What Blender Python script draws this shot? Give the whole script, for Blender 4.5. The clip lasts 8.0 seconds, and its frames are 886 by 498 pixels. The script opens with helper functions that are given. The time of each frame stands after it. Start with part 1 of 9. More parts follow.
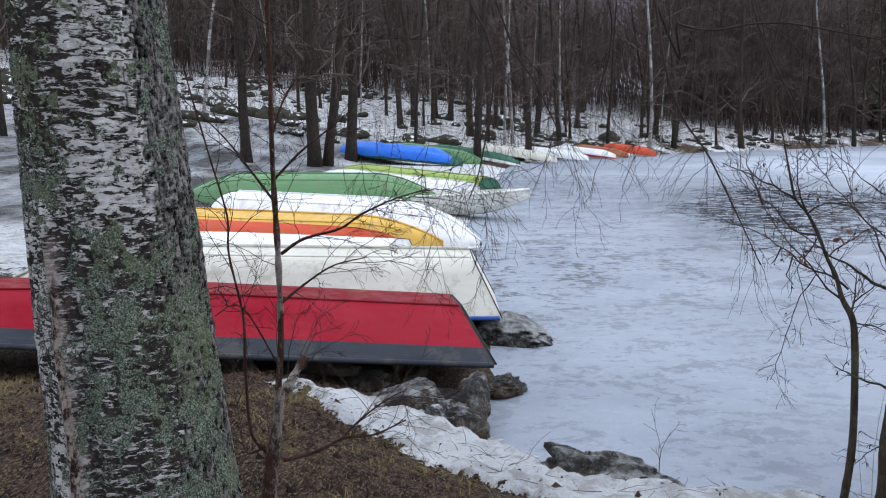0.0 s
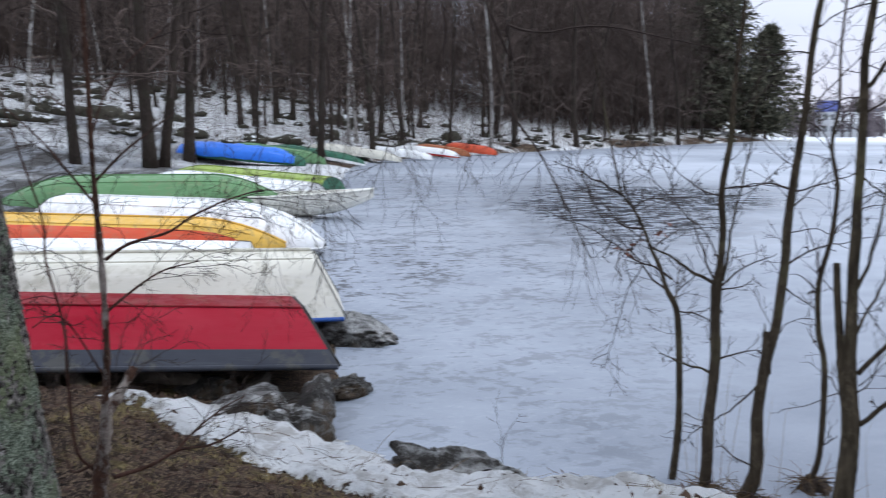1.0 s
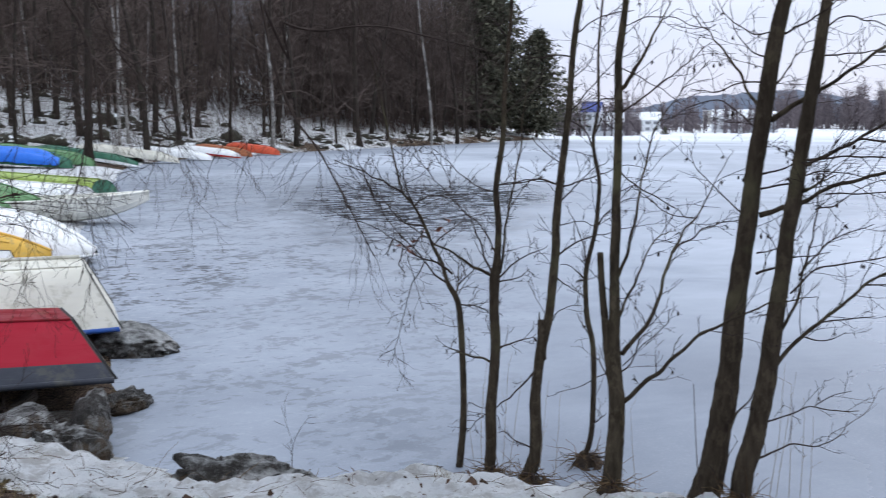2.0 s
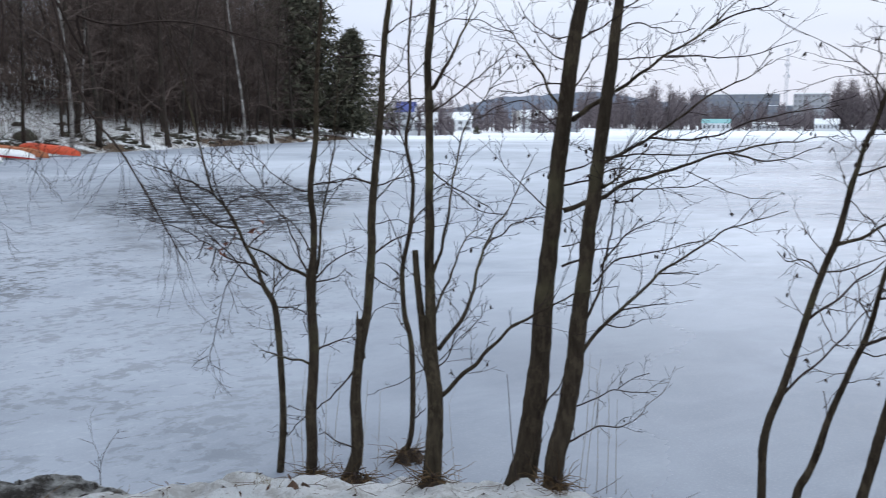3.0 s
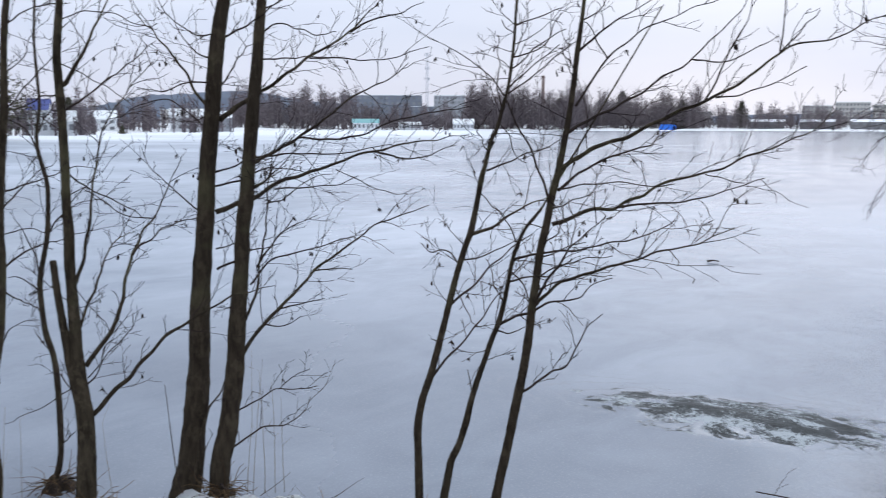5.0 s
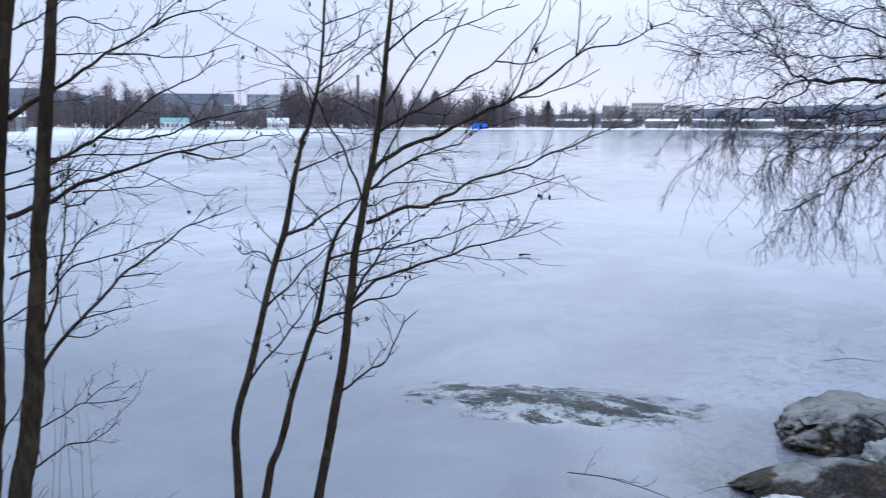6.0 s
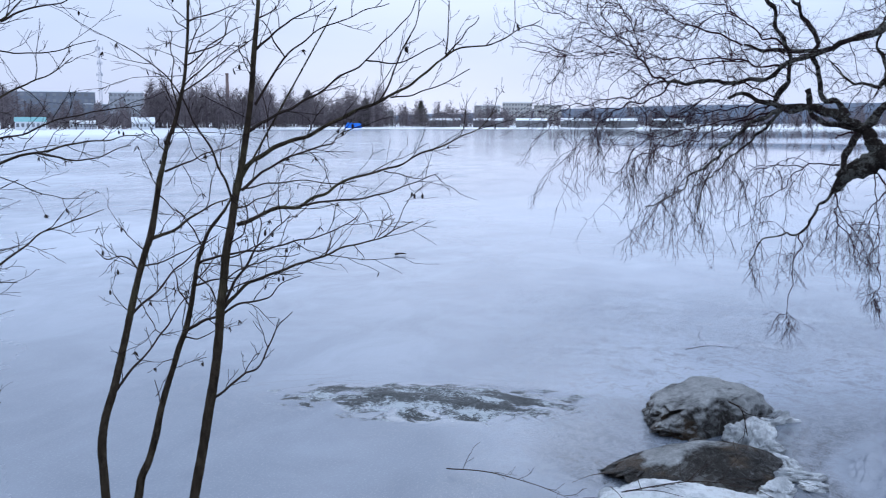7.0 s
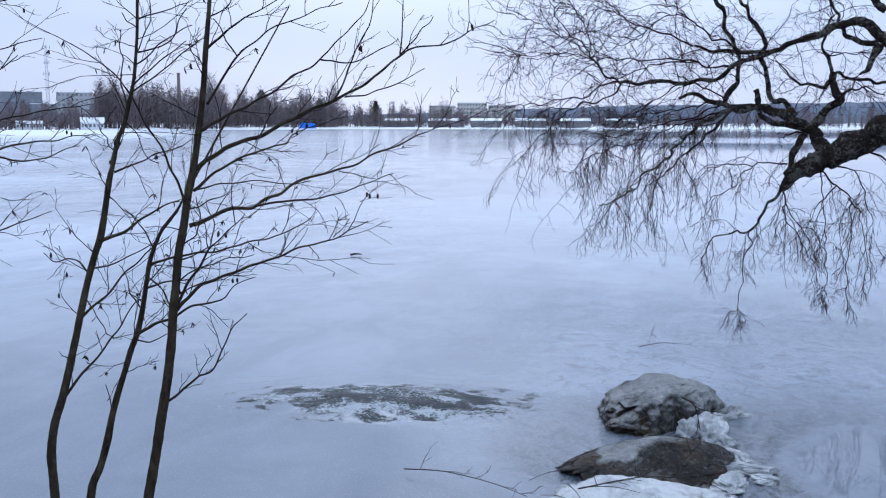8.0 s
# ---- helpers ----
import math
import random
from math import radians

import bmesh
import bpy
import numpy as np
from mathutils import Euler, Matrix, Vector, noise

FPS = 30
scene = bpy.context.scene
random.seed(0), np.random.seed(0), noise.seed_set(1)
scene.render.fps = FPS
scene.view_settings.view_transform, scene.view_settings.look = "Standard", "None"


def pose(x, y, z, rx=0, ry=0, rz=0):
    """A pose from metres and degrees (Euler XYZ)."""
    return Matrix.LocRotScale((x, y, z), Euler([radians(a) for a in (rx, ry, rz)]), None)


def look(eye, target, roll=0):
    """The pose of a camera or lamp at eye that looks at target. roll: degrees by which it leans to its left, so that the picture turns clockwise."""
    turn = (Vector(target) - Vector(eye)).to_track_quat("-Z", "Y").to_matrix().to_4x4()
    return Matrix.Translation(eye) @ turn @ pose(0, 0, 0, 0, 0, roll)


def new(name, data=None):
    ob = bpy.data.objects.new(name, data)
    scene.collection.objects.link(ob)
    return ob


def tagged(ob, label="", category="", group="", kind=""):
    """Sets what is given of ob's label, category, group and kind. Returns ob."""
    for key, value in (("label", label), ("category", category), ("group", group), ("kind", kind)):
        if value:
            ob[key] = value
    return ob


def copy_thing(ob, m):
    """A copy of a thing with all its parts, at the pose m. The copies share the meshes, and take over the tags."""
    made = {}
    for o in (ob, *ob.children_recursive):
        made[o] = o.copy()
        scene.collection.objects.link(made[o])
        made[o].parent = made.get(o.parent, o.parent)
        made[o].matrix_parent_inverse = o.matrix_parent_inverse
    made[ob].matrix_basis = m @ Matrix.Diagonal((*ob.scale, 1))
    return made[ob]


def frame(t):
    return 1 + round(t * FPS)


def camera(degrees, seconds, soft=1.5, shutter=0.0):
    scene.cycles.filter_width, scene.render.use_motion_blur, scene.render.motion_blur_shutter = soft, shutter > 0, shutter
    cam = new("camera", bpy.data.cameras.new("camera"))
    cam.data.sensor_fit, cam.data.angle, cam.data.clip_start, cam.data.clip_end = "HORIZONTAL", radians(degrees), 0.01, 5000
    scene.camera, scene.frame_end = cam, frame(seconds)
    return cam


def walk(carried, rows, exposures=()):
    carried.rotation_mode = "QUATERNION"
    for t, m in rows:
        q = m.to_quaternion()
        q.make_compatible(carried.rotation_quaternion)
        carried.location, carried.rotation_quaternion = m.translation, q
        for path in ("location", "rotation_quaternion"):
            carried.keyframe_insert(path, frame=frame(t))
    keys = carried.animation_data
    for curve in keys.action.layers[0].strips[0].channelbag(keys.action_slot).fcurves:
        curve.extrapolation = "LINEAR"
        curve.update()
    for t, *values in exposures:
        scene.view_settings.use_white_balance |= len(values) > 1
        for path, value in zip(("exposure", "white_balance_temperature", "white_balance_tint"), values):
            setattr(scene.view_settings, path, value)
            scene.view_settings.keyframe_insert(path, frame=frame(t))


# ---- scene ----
cam = camera(52.82, 8.0, 1.1, 0.3)
# seconds, eye x y z, yaw, pitch, roll
PATH = [
    (0.0, -0.000, 0.000, 2.104, -0.00, -7.85, 0.07),
    (0.5, 0.019, 0.002, 2.106, -1.47, -7.85, 0.10),
    (1.0, 0.040, 0.016, 2.102, -9.89, -7.86, 0.06),
    (1.5, 0.050, 0.015, 2.100, -17.36, -7.87, 0.05),
    (3.0, 0.073, 0.008, 2.098, -35.35, -7.88, 0.15),
    (3.5, 0.076, 0.002, 2.099, -40.97, -7.87, 0.18),
    (4.0, 0.082, -0.002, 2.098, -46.32, -7.86, 0.21),
    (5.5, 0.083, -0.026, 2.100, -62.85, -7.86, 0.16),
    (6.0, 0.079, -0.038, 2.100, -68.78, -7.87, 0.14),
    (6.5, 0.081, -0.044, 2.100, -73.88, -7.87, 0.12),
    (7.0, 0.084, -0.044, 2.100, -76.80, -7.89, 0.08),
    (7.5, 0.087, -0.045, 2.098, -78.75, -7.88, 0.06),
    (8.0, 0.087, -0.044, 2.098, -79.66, -7.88, 0.05),
]
# seconds, stops, kelvin, tint
LIGHT = [(0.0, 0.83, 6200, 9), (1.5, 0.76, 6200, 9), (3.5, 0.66, 6380, 5), (4.0, 0.62, 6560, 5), (5.5, 0.54, 5900, 8), (6.0, 0.53, 5620, 8), (6.5, 0.50, 5470, 8), (8.0, 0.44, 5400, 8)]
walk(cam, [(t, pose(x, y, z, 90 + pitch, 0, yaw) @ pose(0, 0, 0, 0, 0, roll)) for t, x, y, z, yaw, pitch, roll in PATH], LIGHT)

# ---- sky, sun ----
world = bpy.data.worlds.new("sky")
scene.world = world
world.use_nodes = True
wn, wl = world.node_tree.nodes, world.node_tree.links
wn.clear()
w_out = wn.new("ShaderNodeOutputWorld")
w_bg = wn.new("ShaderNodeBackground")
w_sky = wn.new("ShaderNodeTexSky")
w_sky.sky_type, w_sky.sun_disc = "NISHITA", False
w_sky.sun_elevation, w_sky.sun_rotation = radians(14), radians(75)
w_sky.air_density, w_sky.dust_density, w_sky.ozone_density = 1.0, 3.0, 2.0
w_tc = wn.new("ShaderNodeTexCoord")
w_sep = wn.new("ShaderNodeSeparateXYZ")
w_ramp = wn.new("ShaderNodeValToRGB")
w_noise = wn.new("ShaderNodeTexNoise")
w_map = wn.new("ShaderNodeMapping")
w_var = wn.new("ShaderNodeMix")
w_mix = wn.new("ShaderNodeMix")
w_var.data_type = w_mix.data_type = "RGBA"
w_map.inputs["Scale"].default_value = (1.4, 1.4, 7.0)
w_noise.inputs["Scale"].default_value, w_noise.inputs["Detail"].default_value = 1.6, 5
stops = w_ramp.color_ramp.elements
stops[0].position, stops[0].color = 0.0, (5.3, 5.1, 5.55, 1)
stops[1].position, stops[1].color = 0.8, (9.2, 9.5, 10.2, 1)
mid = stops.new(0.10)
mid.color = (4.75, 4.9, 5.65, 1)
w_var.blend_type = "MULTIPLY"
w_var.inputs[7].default_value = (0.66, 0.70, 0.78, 1)
wl.new(w_tc.outputs["Generated"], w_sep.inputs[0])
wl.new(w_sep.outputs["Z"], w_ramp.inputs[0])
wl.new(w_tc.outputs["Generated"], w_map.inputs[0])
wl.new(w_map.outputs[0], w_noise.inputs["Vector"])
wl.new(w_noise.outputs[0], w_var.inputs[0])
wl.new(w_ramp.outputs[0], w_var.inputs[6])
wl.new(w_sky.outputs[0], w_mix.inputs[6])
wl.new(w_var.outputs[2], w_mix.inputs[7])
w_mix.inputs[0].default_value = 0.985
wl.new(w_mix.outputs[2], w_bg.inputs[0])
# the overcast is a little brighter towards the hidden sun
w_side = wn.new("ShaderNodeMapRange")
w_side.interpolation_type = "SMOOTHSTEP"
for key, value in (("From Min", 0.88), ("From Max", 1.0), ("To Min", 0.12), ("To Max", 0.131)):
    w_side.inputs[key].default_value = value
wl.new(w_sep.outputs["X"], w_side.inputs["Value"])
wl.new(w_side.outputs["Result"], w_bg.inputs[1])
wl.new(w_bg.outputs[0], w_out.inputs[0])

sun = new("sun", bpy.data.lights.new("sun", "SUN"))
sun.data.energy, sun.data.angle, sun.data.color = 0.5, radians(40), (1.0, 0.96, 0.92)
sun.matrix_world = look((30, 8, 34), (0, 0, 0))


# ---- material tools ----
class Nodes:
    """A small writer of node materials on object coordinates."""

    def __init__(self, name):
        self.m = bpy.data.materials.new(name)
        self.m.use_nodes = True
        self.t = self.m.node_tree
        self.b = self.t.nodes["Principled BSDF"]
        self.tc = self.t.nodes.new("ShaderNodeTexCoord")
        self.ob = self.tc.outputs["Object"]

    def put(self, sock, v):
        if isinstance(v, bpy.types.NodeSocket):
            self.t.links.new(v, sock)
        elif isinstance(v, tuple) and len(v) == 3 and sock.type == "RGBA":
            sock.default_value = (*v, 1)
        else:
            sock.default_value = v

    def map(self, scale=(1, 1, 1), vec=None):
        n = self.t.nodes.new("ShaderNodeMapping")
        self.put(n.inputs["Scale"], scale)
        self.put(n.inputs["Vector"], vec or self.ob)
        return n.outputs[0]

    def noise(self, scale, detail=4, rough=0.55, vec=None, warp=0.0):
        n = self.t.nodes.new("ShaderNodeTexNoise")
        for key, v in (("Scale", scale), ("Detail", detail), ("Roughness", rough), ("Distortion", warp)):
            n.inputs[key].default_value = v
        self.put(n.inputs["Vector"], vec or self.ob)
        r = self.t.nodes.new("ShaderNodeMapRange")
        r.inputs[1].default_value, r.inputs[2].default_value = 0.28, 0.72
        self.put(r.inputs[0], n.outputs[0])
        return r.outputs[0]

    def cells(self, scale, vec=None, feature="F1"):
        n = self.t.nodes.new("ShaderNodeTexVoronoi")
        n.feature = feature
        n.inputs["Scale"].default_value = scale
        self.put(n.inputs["Vector"], vec or self.ob)
        return n.outputs["Distance"]

    def ramp(self, fac, *stops):
        n = self.t.nodes.new("ShaderNodeValToRGB")
        e = n.color_ramp.elements
        while len(e) < len(stops):
            e.new(0.5)
        for s, (p, c) in zip(e, stops):
            s.position, s.color = p, ((c, c, c, 1) if not isinstance(c, tuple) else (*c, 1))
        self.put(n.inputs[0], fac)
        return n.outputs[0]

    def mix(self, fac, a, b, how="MIX"):
        n = self.t.nodes.new("ShaderNodeMix")
        n.data_type, n.blend_type = "RGBA", how
        for k, v in ((0, fac), (6, a), (7, b)):
            self.put(n.inputs[k], v)
        return n.outputs[2]

    def math(self, op, a, b=0.0):
        n = self.t.nodes.new("ShaderNodeMath")
        n.operation = op
        self.put(n.inputs[0], a)
        self.put(n.inputs[1], b)
        return n.outputs[0]

    def attr(self, name):
        n = self.t.nodes.new("ShaderNodeAttribute")
        n.attribute_name = name
        return n.outputs["Fac"]

    def random(self):
        return self.t.nodes.new("ShaderNodeObjectInfo").outputs["Random"]

    def island(self):
        return self.t.nodes.new("ShaderNodeNewGeometry").outputs["Random Per Island"]

    def up(self):
        n = self.t.nodes.new("ShaderNodeSeparateXYZ")
        self.put(n.inputs[0], self.t.nodes.new("ShaderNodeNewGeometry").outputs["Normal"])
        return n.outputs["Z"]

    def bump(self, height, strength=0.5, distance=0.02):
        n = self.t.nodes.new("ShaderNodeBump")
        n.inputs["Strength"].default_value, n.inputs["Distance"].default_value = strength, distance
        self.put(n.inputs["Height"], height)
        self.put(self.b.inputs["Normal"], n.outputs[0])

    def done(self, colour, rough=0.7, metal=0.0, spec=0.5):
        self.put(self.b.inputs["Base Color"], colour)
        self.put(self.b.inputs["Roughness"], rough)
        self.b.inputs["Metallic"].default_value = metal
        self.put(self.b.inputs["Specular IOR Level"], spec)
        return self.m


def snow_material():
    n = Nodes("snow")
    c = n.mix(n.noise(1.3, 5), (0.62, 0.65, 0.68), (0.84, 0.86, 0.87))
    c = n.mix(n.ramp(n.noise(26, 3), (0.80, 0.0), (0.95, 1.0)), c, (0.36, 0.33, 0.29))
    n.bump(n.noise(30, 6, 0.7), 0.6, 0.03)
    return n.done(c, 0.6, spec=0.3)


def ground_material():
    n = Nodes("shore_ground")
    duff = n.mix(n.ramp(n.noise(9, 9, 0.8), (0.34, 0.0), (0.68, 1.0)), (0.012, 0.008, 0.007), (0.078, 0.051, 0.040))
    duff = n.mix(n.ramp(n.noise(85, 5, 0.8, n.map((1, 0.4, 1))), (0.55, 0.0), (0.66, 0.9)), duff, (0.24, 0.175, 0.115))
    grass = n.mix(n.noise(70, 3), (0.11, 0.095, 0.030), (0.27, 0.22, 0.10))
    duff = n.mix(n.ramp(n.noise(2.6, 6, 0.7), (0.66, 0.0), (0.86, 0.55)), duff, grass)
    snow = n.mix(n.noise(2.2, 6, 0.65), (0.62, 0.65, 0.68), (0.86, 0.87, 0.88))
    snow = n.mix(n.ramp(n.noise(34, 4, 0.7), (0.74, 0.0), (0.90, 0.8)), snow, (0.20, 0.17, 0.14))
    snow = n.mix(n.ramp(n.noise(3.7, 8, 0.75), (0.46, 0.0), (0.72, 0.62)), snow, (0.33, 0.315, 0.295))
    edge = n.math("ADD", n.attr("snow"), n.math("MULTIPLY", n.math("SUBTRACT", n.noise(6.5, 8, 0.72), 0.5), 1.1))
    far = n.math("ADD", edge, n.math("MULTIPLY", n.math("SUBTRACT", n.noise(1.9, 9, 0.82, n.map((0.8, 1.3, 1))), 0.5), n.attr("patchy")))
    mask = n.ramp(far, (0.44, 0.0), (0.54, 1.0))
    wet = n.attr("wet")
    colour = n.mix(mask, duff, snow)
    colour = n.mix(wet, colour, n.mix(n.ramp(n.noise(1.2, 9, 0.72, n.map((1.1, 0.13, 1)), 0.4), (0.42, 0.0), (0.62, 1.0)), (0.020, 0.015, 0.012), (0.24, 0.255, 0.28)))
    n.bump(n.math("ADD", n.math("ADD", n.noise(22, 8, 0.78), n.math("MULTIPLY", n.noise(70, 5, 0.7), 0.4)), n.math("MULTIPLY", mask, 0.5)), 0.85, 0.05)
    return n.done(colour, n.mix(wet, (0.85, 0.85, 0.85), (0.62, 0.62, 0.62)), spec=0.08)


def ice_material():
    n = Nodes("lake_ice")
    big = n.noise(0.7, 6, 0.6, n.map((0.10, 0.10, 1)), 0.4)
    cloudy = n.noise(1.1, 7, 0.62, n.map((0.8, 1.0, 1)), 0.6)
    grain = n.noise(60, 4, 0.7)
    colour = n.mix(n.ramp(cloudy, (0.20, 0.0), (0.80, 1.0)), (0.205, 0.236, 0.290), (0.290, 0.325, 0.385))
    colour = n.mix(n.ramp(big, (0.35, 0.0), (0.75, 0.8)), colour, (0.435, 0.475, 0.54))
    # ice on the right lightened: the sky's reflection put into its colour
    colour = n.mix(n.math("MULTIPLY", n.attr("ripple"), 0.7), colour, (0.40, 0.445, 0.53))
    colour = n.mix(n.attr("thin"), colour, (0.078, 0.094, 0.126))
    colour = n.mix(n.math("MULTIPLY", n.ramp(grain, (0.55, 0.0), (0.95, 1.0)), 0.12), colour, (0.55, 0.57, 0.60))
    # melted dashes of the sheltered bay
    near = n.ramp(n.math("ADD", n.math("MULTIPLY", n.noise(6.2, 7, 0.72, n.map((0.9, 1.1, 1)), 0.4), 0.62), n.math("MULTIPLY", n.noise(1.2, 5, 0.6), 0.38)), (0.54, 0.0), (0.60, 1.0))
    dark = n.math("MULTIPLY", n.attr("melt"), near)
    colour = n.mix(dark, colour, (0.018, 0.022, 0.028))
    pale = n.math("MULTIPLY", n.attr("melt"), n.ramp(n.noise(9.0, 7, 0.72, n.map((0.8, 1.2, 1)), 0.4), (0.60, 0.0), (0.74, 0.35)))
    colour = n.mix(pale, colour, (0.46, 0.49, 0.53))
    pond = n.math("MULTIPLY", n.attr("pool"), n.ramp(n.noise(2.6, 9, 0.72, n.map((0.75, 1.25, 1)), 0.8), (0.26, 0.0), (0.60, 1.0)))
    colour = n.mix(pond, colour, (0.085, 0.096, 0.115))
    # clear rippled water over the ice beside the boulders
    ripple = n.math("ADD", n.math("MULTIPLY", n.noise(9.0, 7, 0.72, n.map((0.75, 1.0, 1)), 1.2), 0.6), n.math("MULTIPLY", n.noise(24.0, 5, 0.7, n.map((0.7, 1.0, 1)), 0.8), 0.4))
    open_ = n.attr("bay")
    colour = n.mix(n.math("MULTIPLY", open_, n.ramp(ripple, (0.38, 0.62), (0.62, 1.0))), colour, (0.030, 0.036, 0.046))
    colour = n.mix(n.attr("mirror"), colour, (0.17, 0.188, 0.225))
    still = n.math("SUBTRACT", 1.0, n.attr("mirror"))
    dash = n.math("MULTIPLY", n.attr("ripple"), n.ramp(n.noise(7.0, 7, 0.72, n.map((0.8, 1.0, 1)), 1.2), (0.52, 0.0), (0.74, 0.75)))
    colour = n.mix(dash, colour, (0.150, 0.168, 0.198))
    # old waterlines round the slush and the boulders
    ring = n.math("ADD", n.attr("ring"), n.math("MULTIPLY", n.noise(1.6, 5, 0.6, None, 0.5), 0.55))
    line = n.ramp(n.math("SINE", n.math("MULTIPLY", ring, 17.0)), (0.80, 0.0), (0.97, 1.0))
    line = n.math("MULTIPLY", n.math("MULTIPLY", line, n.attr("lines")), n.ramp(n.noise(1.3, 4, 0.6), (0.36, 0.0), (0.62, 0.75)))
    colour = n.mix(line, colour, (0.16, 0.18, 0.215))
    # slush: dark wet patches, white crumbs, a dark rim on its far side
    edge = n.math("ADD", n.attr("slush"), n.math("MULTIPLY", n.math("SUBTRACT", n.noise(4.2, 9, 0.70, n.map((1.4, 0.75, 1)), 0.6), 0.5), 0.85))
    wet = n.ramp(edge, (0.50, 0.0), (0.57, 1.0))
    crumbs = n.ramp(n.math("ADD", n.math("MULTIPLY", n.noise(3.4, 5, 0.6, n.map((1.2, 0.8, 1))), 0.6), n.math("MULTIPLY", n.noise(38, 6, 0.8), 0.5)), (0.54, 0.0), (0.68, 1.0))
    mush = n.mix(crumbs, n.mix(n.noise(16, 6, 0.75), (0.008, 0.009, 0.010), (0.066, 0.073, 0.078)), (0.34, 0.37, 0.39))
    colour = n.mix(wet, colour, mush)
    rim = n.math("MULTIPLY", n.ramp(edge, (0.49, 0.0), (0.535, 1.0), (0.60, 0.0)), n.attr("rim"))
    colour = n.mix(rim, colour, (0.016, 0.020, 0.020))
    colour = n.mix(n.attr("crack"), colour, (0.10, 0.115, 0.135))
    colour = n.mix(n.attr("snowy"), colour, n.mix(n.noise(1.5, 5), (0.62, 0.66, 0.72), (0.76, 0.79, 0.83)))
    rough = n.ramp(n.noise(0.9, 6, 0.6, n.map((0.5, 0.9, 1)), 0.5), (0.2, 0.13), (0.8, 0.21))
    rough = n.math("MULTIPLY", rough, n.attr("dim"))
    rough = n.mix(wet, rough, n.mix(crumbs, (0.5, 0.5, 0.5), (0.7, 0.7, 0.7)))
    rough = n.mix(n.attr("dull"), rough, (0.55, 0.55, 0.55))
    rough = n.mix(pond, rough, (0.07, 0.07, 0.07))
    rough = n.mix(open_, rough, (0.06, 0.06, 0.06))
    rough = n.mix(n.attr("mirror"), rough, (0.015, 0.015, 0.015))
    rough = n.mix(n.attr("snowy"), rough, (0.7, 0.7, 0.7))
    swell = n.math("MULTIPLY", n.math("ADD", n.noise(2.0, 6, 0.55, n.map((0.8, 1.4, 1))), n.math("MULTIPLY", grain, 0.05)), n.attr("calm"))
    swell = n.math("ADD", swell, n.math("MULTIPLY", n.math("MULTIPLY", ripple, n.math("ADD", open_, n.math("MULTIPLY", n.attr("ripple"), 0.32))), 10.0))
    swell = n.math("ADD", swell, n.math("MULTIPLY", n.math("MULTIPLY", wet, n.noise(30, 6, 0.75)), 0.7))
    swell = n.math("MULTIPLY", swell, n.math("MULTIPLY", still, still))
    n.bump(n.math("SUBTRACT", swell, n.math("MULTIPLY", line, 0.25)), 0.14, 0.03)
    return n.done(colour, rough, spec=n.mix(wet, (0.5, 0.5, 0.5), (0.08, 0.08, 0.08)))


def bark_material(name, dark, light, scale=14.0, moss=None):
    n = Nodes(name)
    c = n.mix(n.noise(scale, 7, 0.7, n.map((1, 1, 0.22))), dark, light)
    if moss:
        c = n.mix(n.ramp(n.noise(2.1, 5), (0.58, 0.0), (0.76, 0.75)), c, moss)
    c = n.mix(n.ramp(n.noise(scale * 0.5, 6, 0.75, n.map((1, 1, 0.6))), (0.54, 0.0), (0.72, 0.35)), c, tuple(min(1.0, k * 1.7) for k in light))
    c = n.mix(n.math("MULTIPLY", n.random(), 0.4), c, (0.055, 0.040, 0.032))
    n.bump(n.noise(scale * 1.6, 6, 0.7, n.map((1, 1, 0.25))), 0.8, 0.02)
    return n.done(c, 0.9, spec=0.06)


def lichened_material():
    """Dark cracked birch bark with pale crusts of lichen."""
    n = Nodes("lichened_bark")
    c = n.mix(n.noise(22, 8, 0.75), (0.006, 0.005, 0.005), (0.070, 0.056, 0.048))
    crust = n.math("ADD", n.math("MULTIPLY", n.noise(5.0, 5, 0.6, n.map((1, 1, 1.5))), 0.45), n.math("MULTIPLY", n.noise(34, 7, 0.8), 0.55))
    c = n.mix(n.ramp(crust, (0.50, 0.0), (0.62, 0.8)), c, n.mix(n.noise(50, 5, 0.7), (0.10, 0.095, 0.080), (0.30, 0.295, 0.26)))
    n.bump(n.math("ADD", n.noise(18, 8, 0.75), n.math("MULTIPLY", crust, 1.2)), 0.9, 0.03)
    return n.done(c, 0.9, spec=0.06)


def birch_material(name="young_birch_bark"):
    n = Nodes(name)
    bands = n.noise(5.0, 6, 0.75, n.map((1.0, 1.0, 7.0)))
    c = n.mix(n.ramp(bands, (0.55, 0.0), (0.62, 1.0)), n.mix(n.noise(3), (0.26, 0.245, 0.23), (0.46, 0.44, 0.41)), (0.05, 0.042, 0.038))
    c = n.mix(n.ramp(n.noise(0.8, 4), (0.56, 0.0), (0.66, 0.8)), c, (0.07, 0.062, 0.052))
    n.bump(bands, 0.6, 0.01)
    return n.done(c, 0.75, spec=0.3)


def sapling_material():
    """Red-brown young bark that peels to pale shreds."""
    n = Nodes("peeling_sapling_bark")
    c = n.mix(n.noise(34, 6, 0.75, n.map((1, 1, 0.4))), (0.022, 0.011, 0.009), (0.135, 0.072, 0.050))
    pale = n.ramp(n.noise(9.0, 8, 0.75, n.map((1, 1, 0.6))), (0.47, 0.0), (0.60, 0.9))
    c = n.mix(pale, c, n.mix(n.noise(40, 5, 0.7), (0.20, 0.17, 0.15), (0.46, 0.41, 0.37)))
    n.bump(n.math("ADD", n.noise(45, 6, 0.75), pale), 0.9, 0.012)
    return n.done(c, 0.85, spec=0.1)


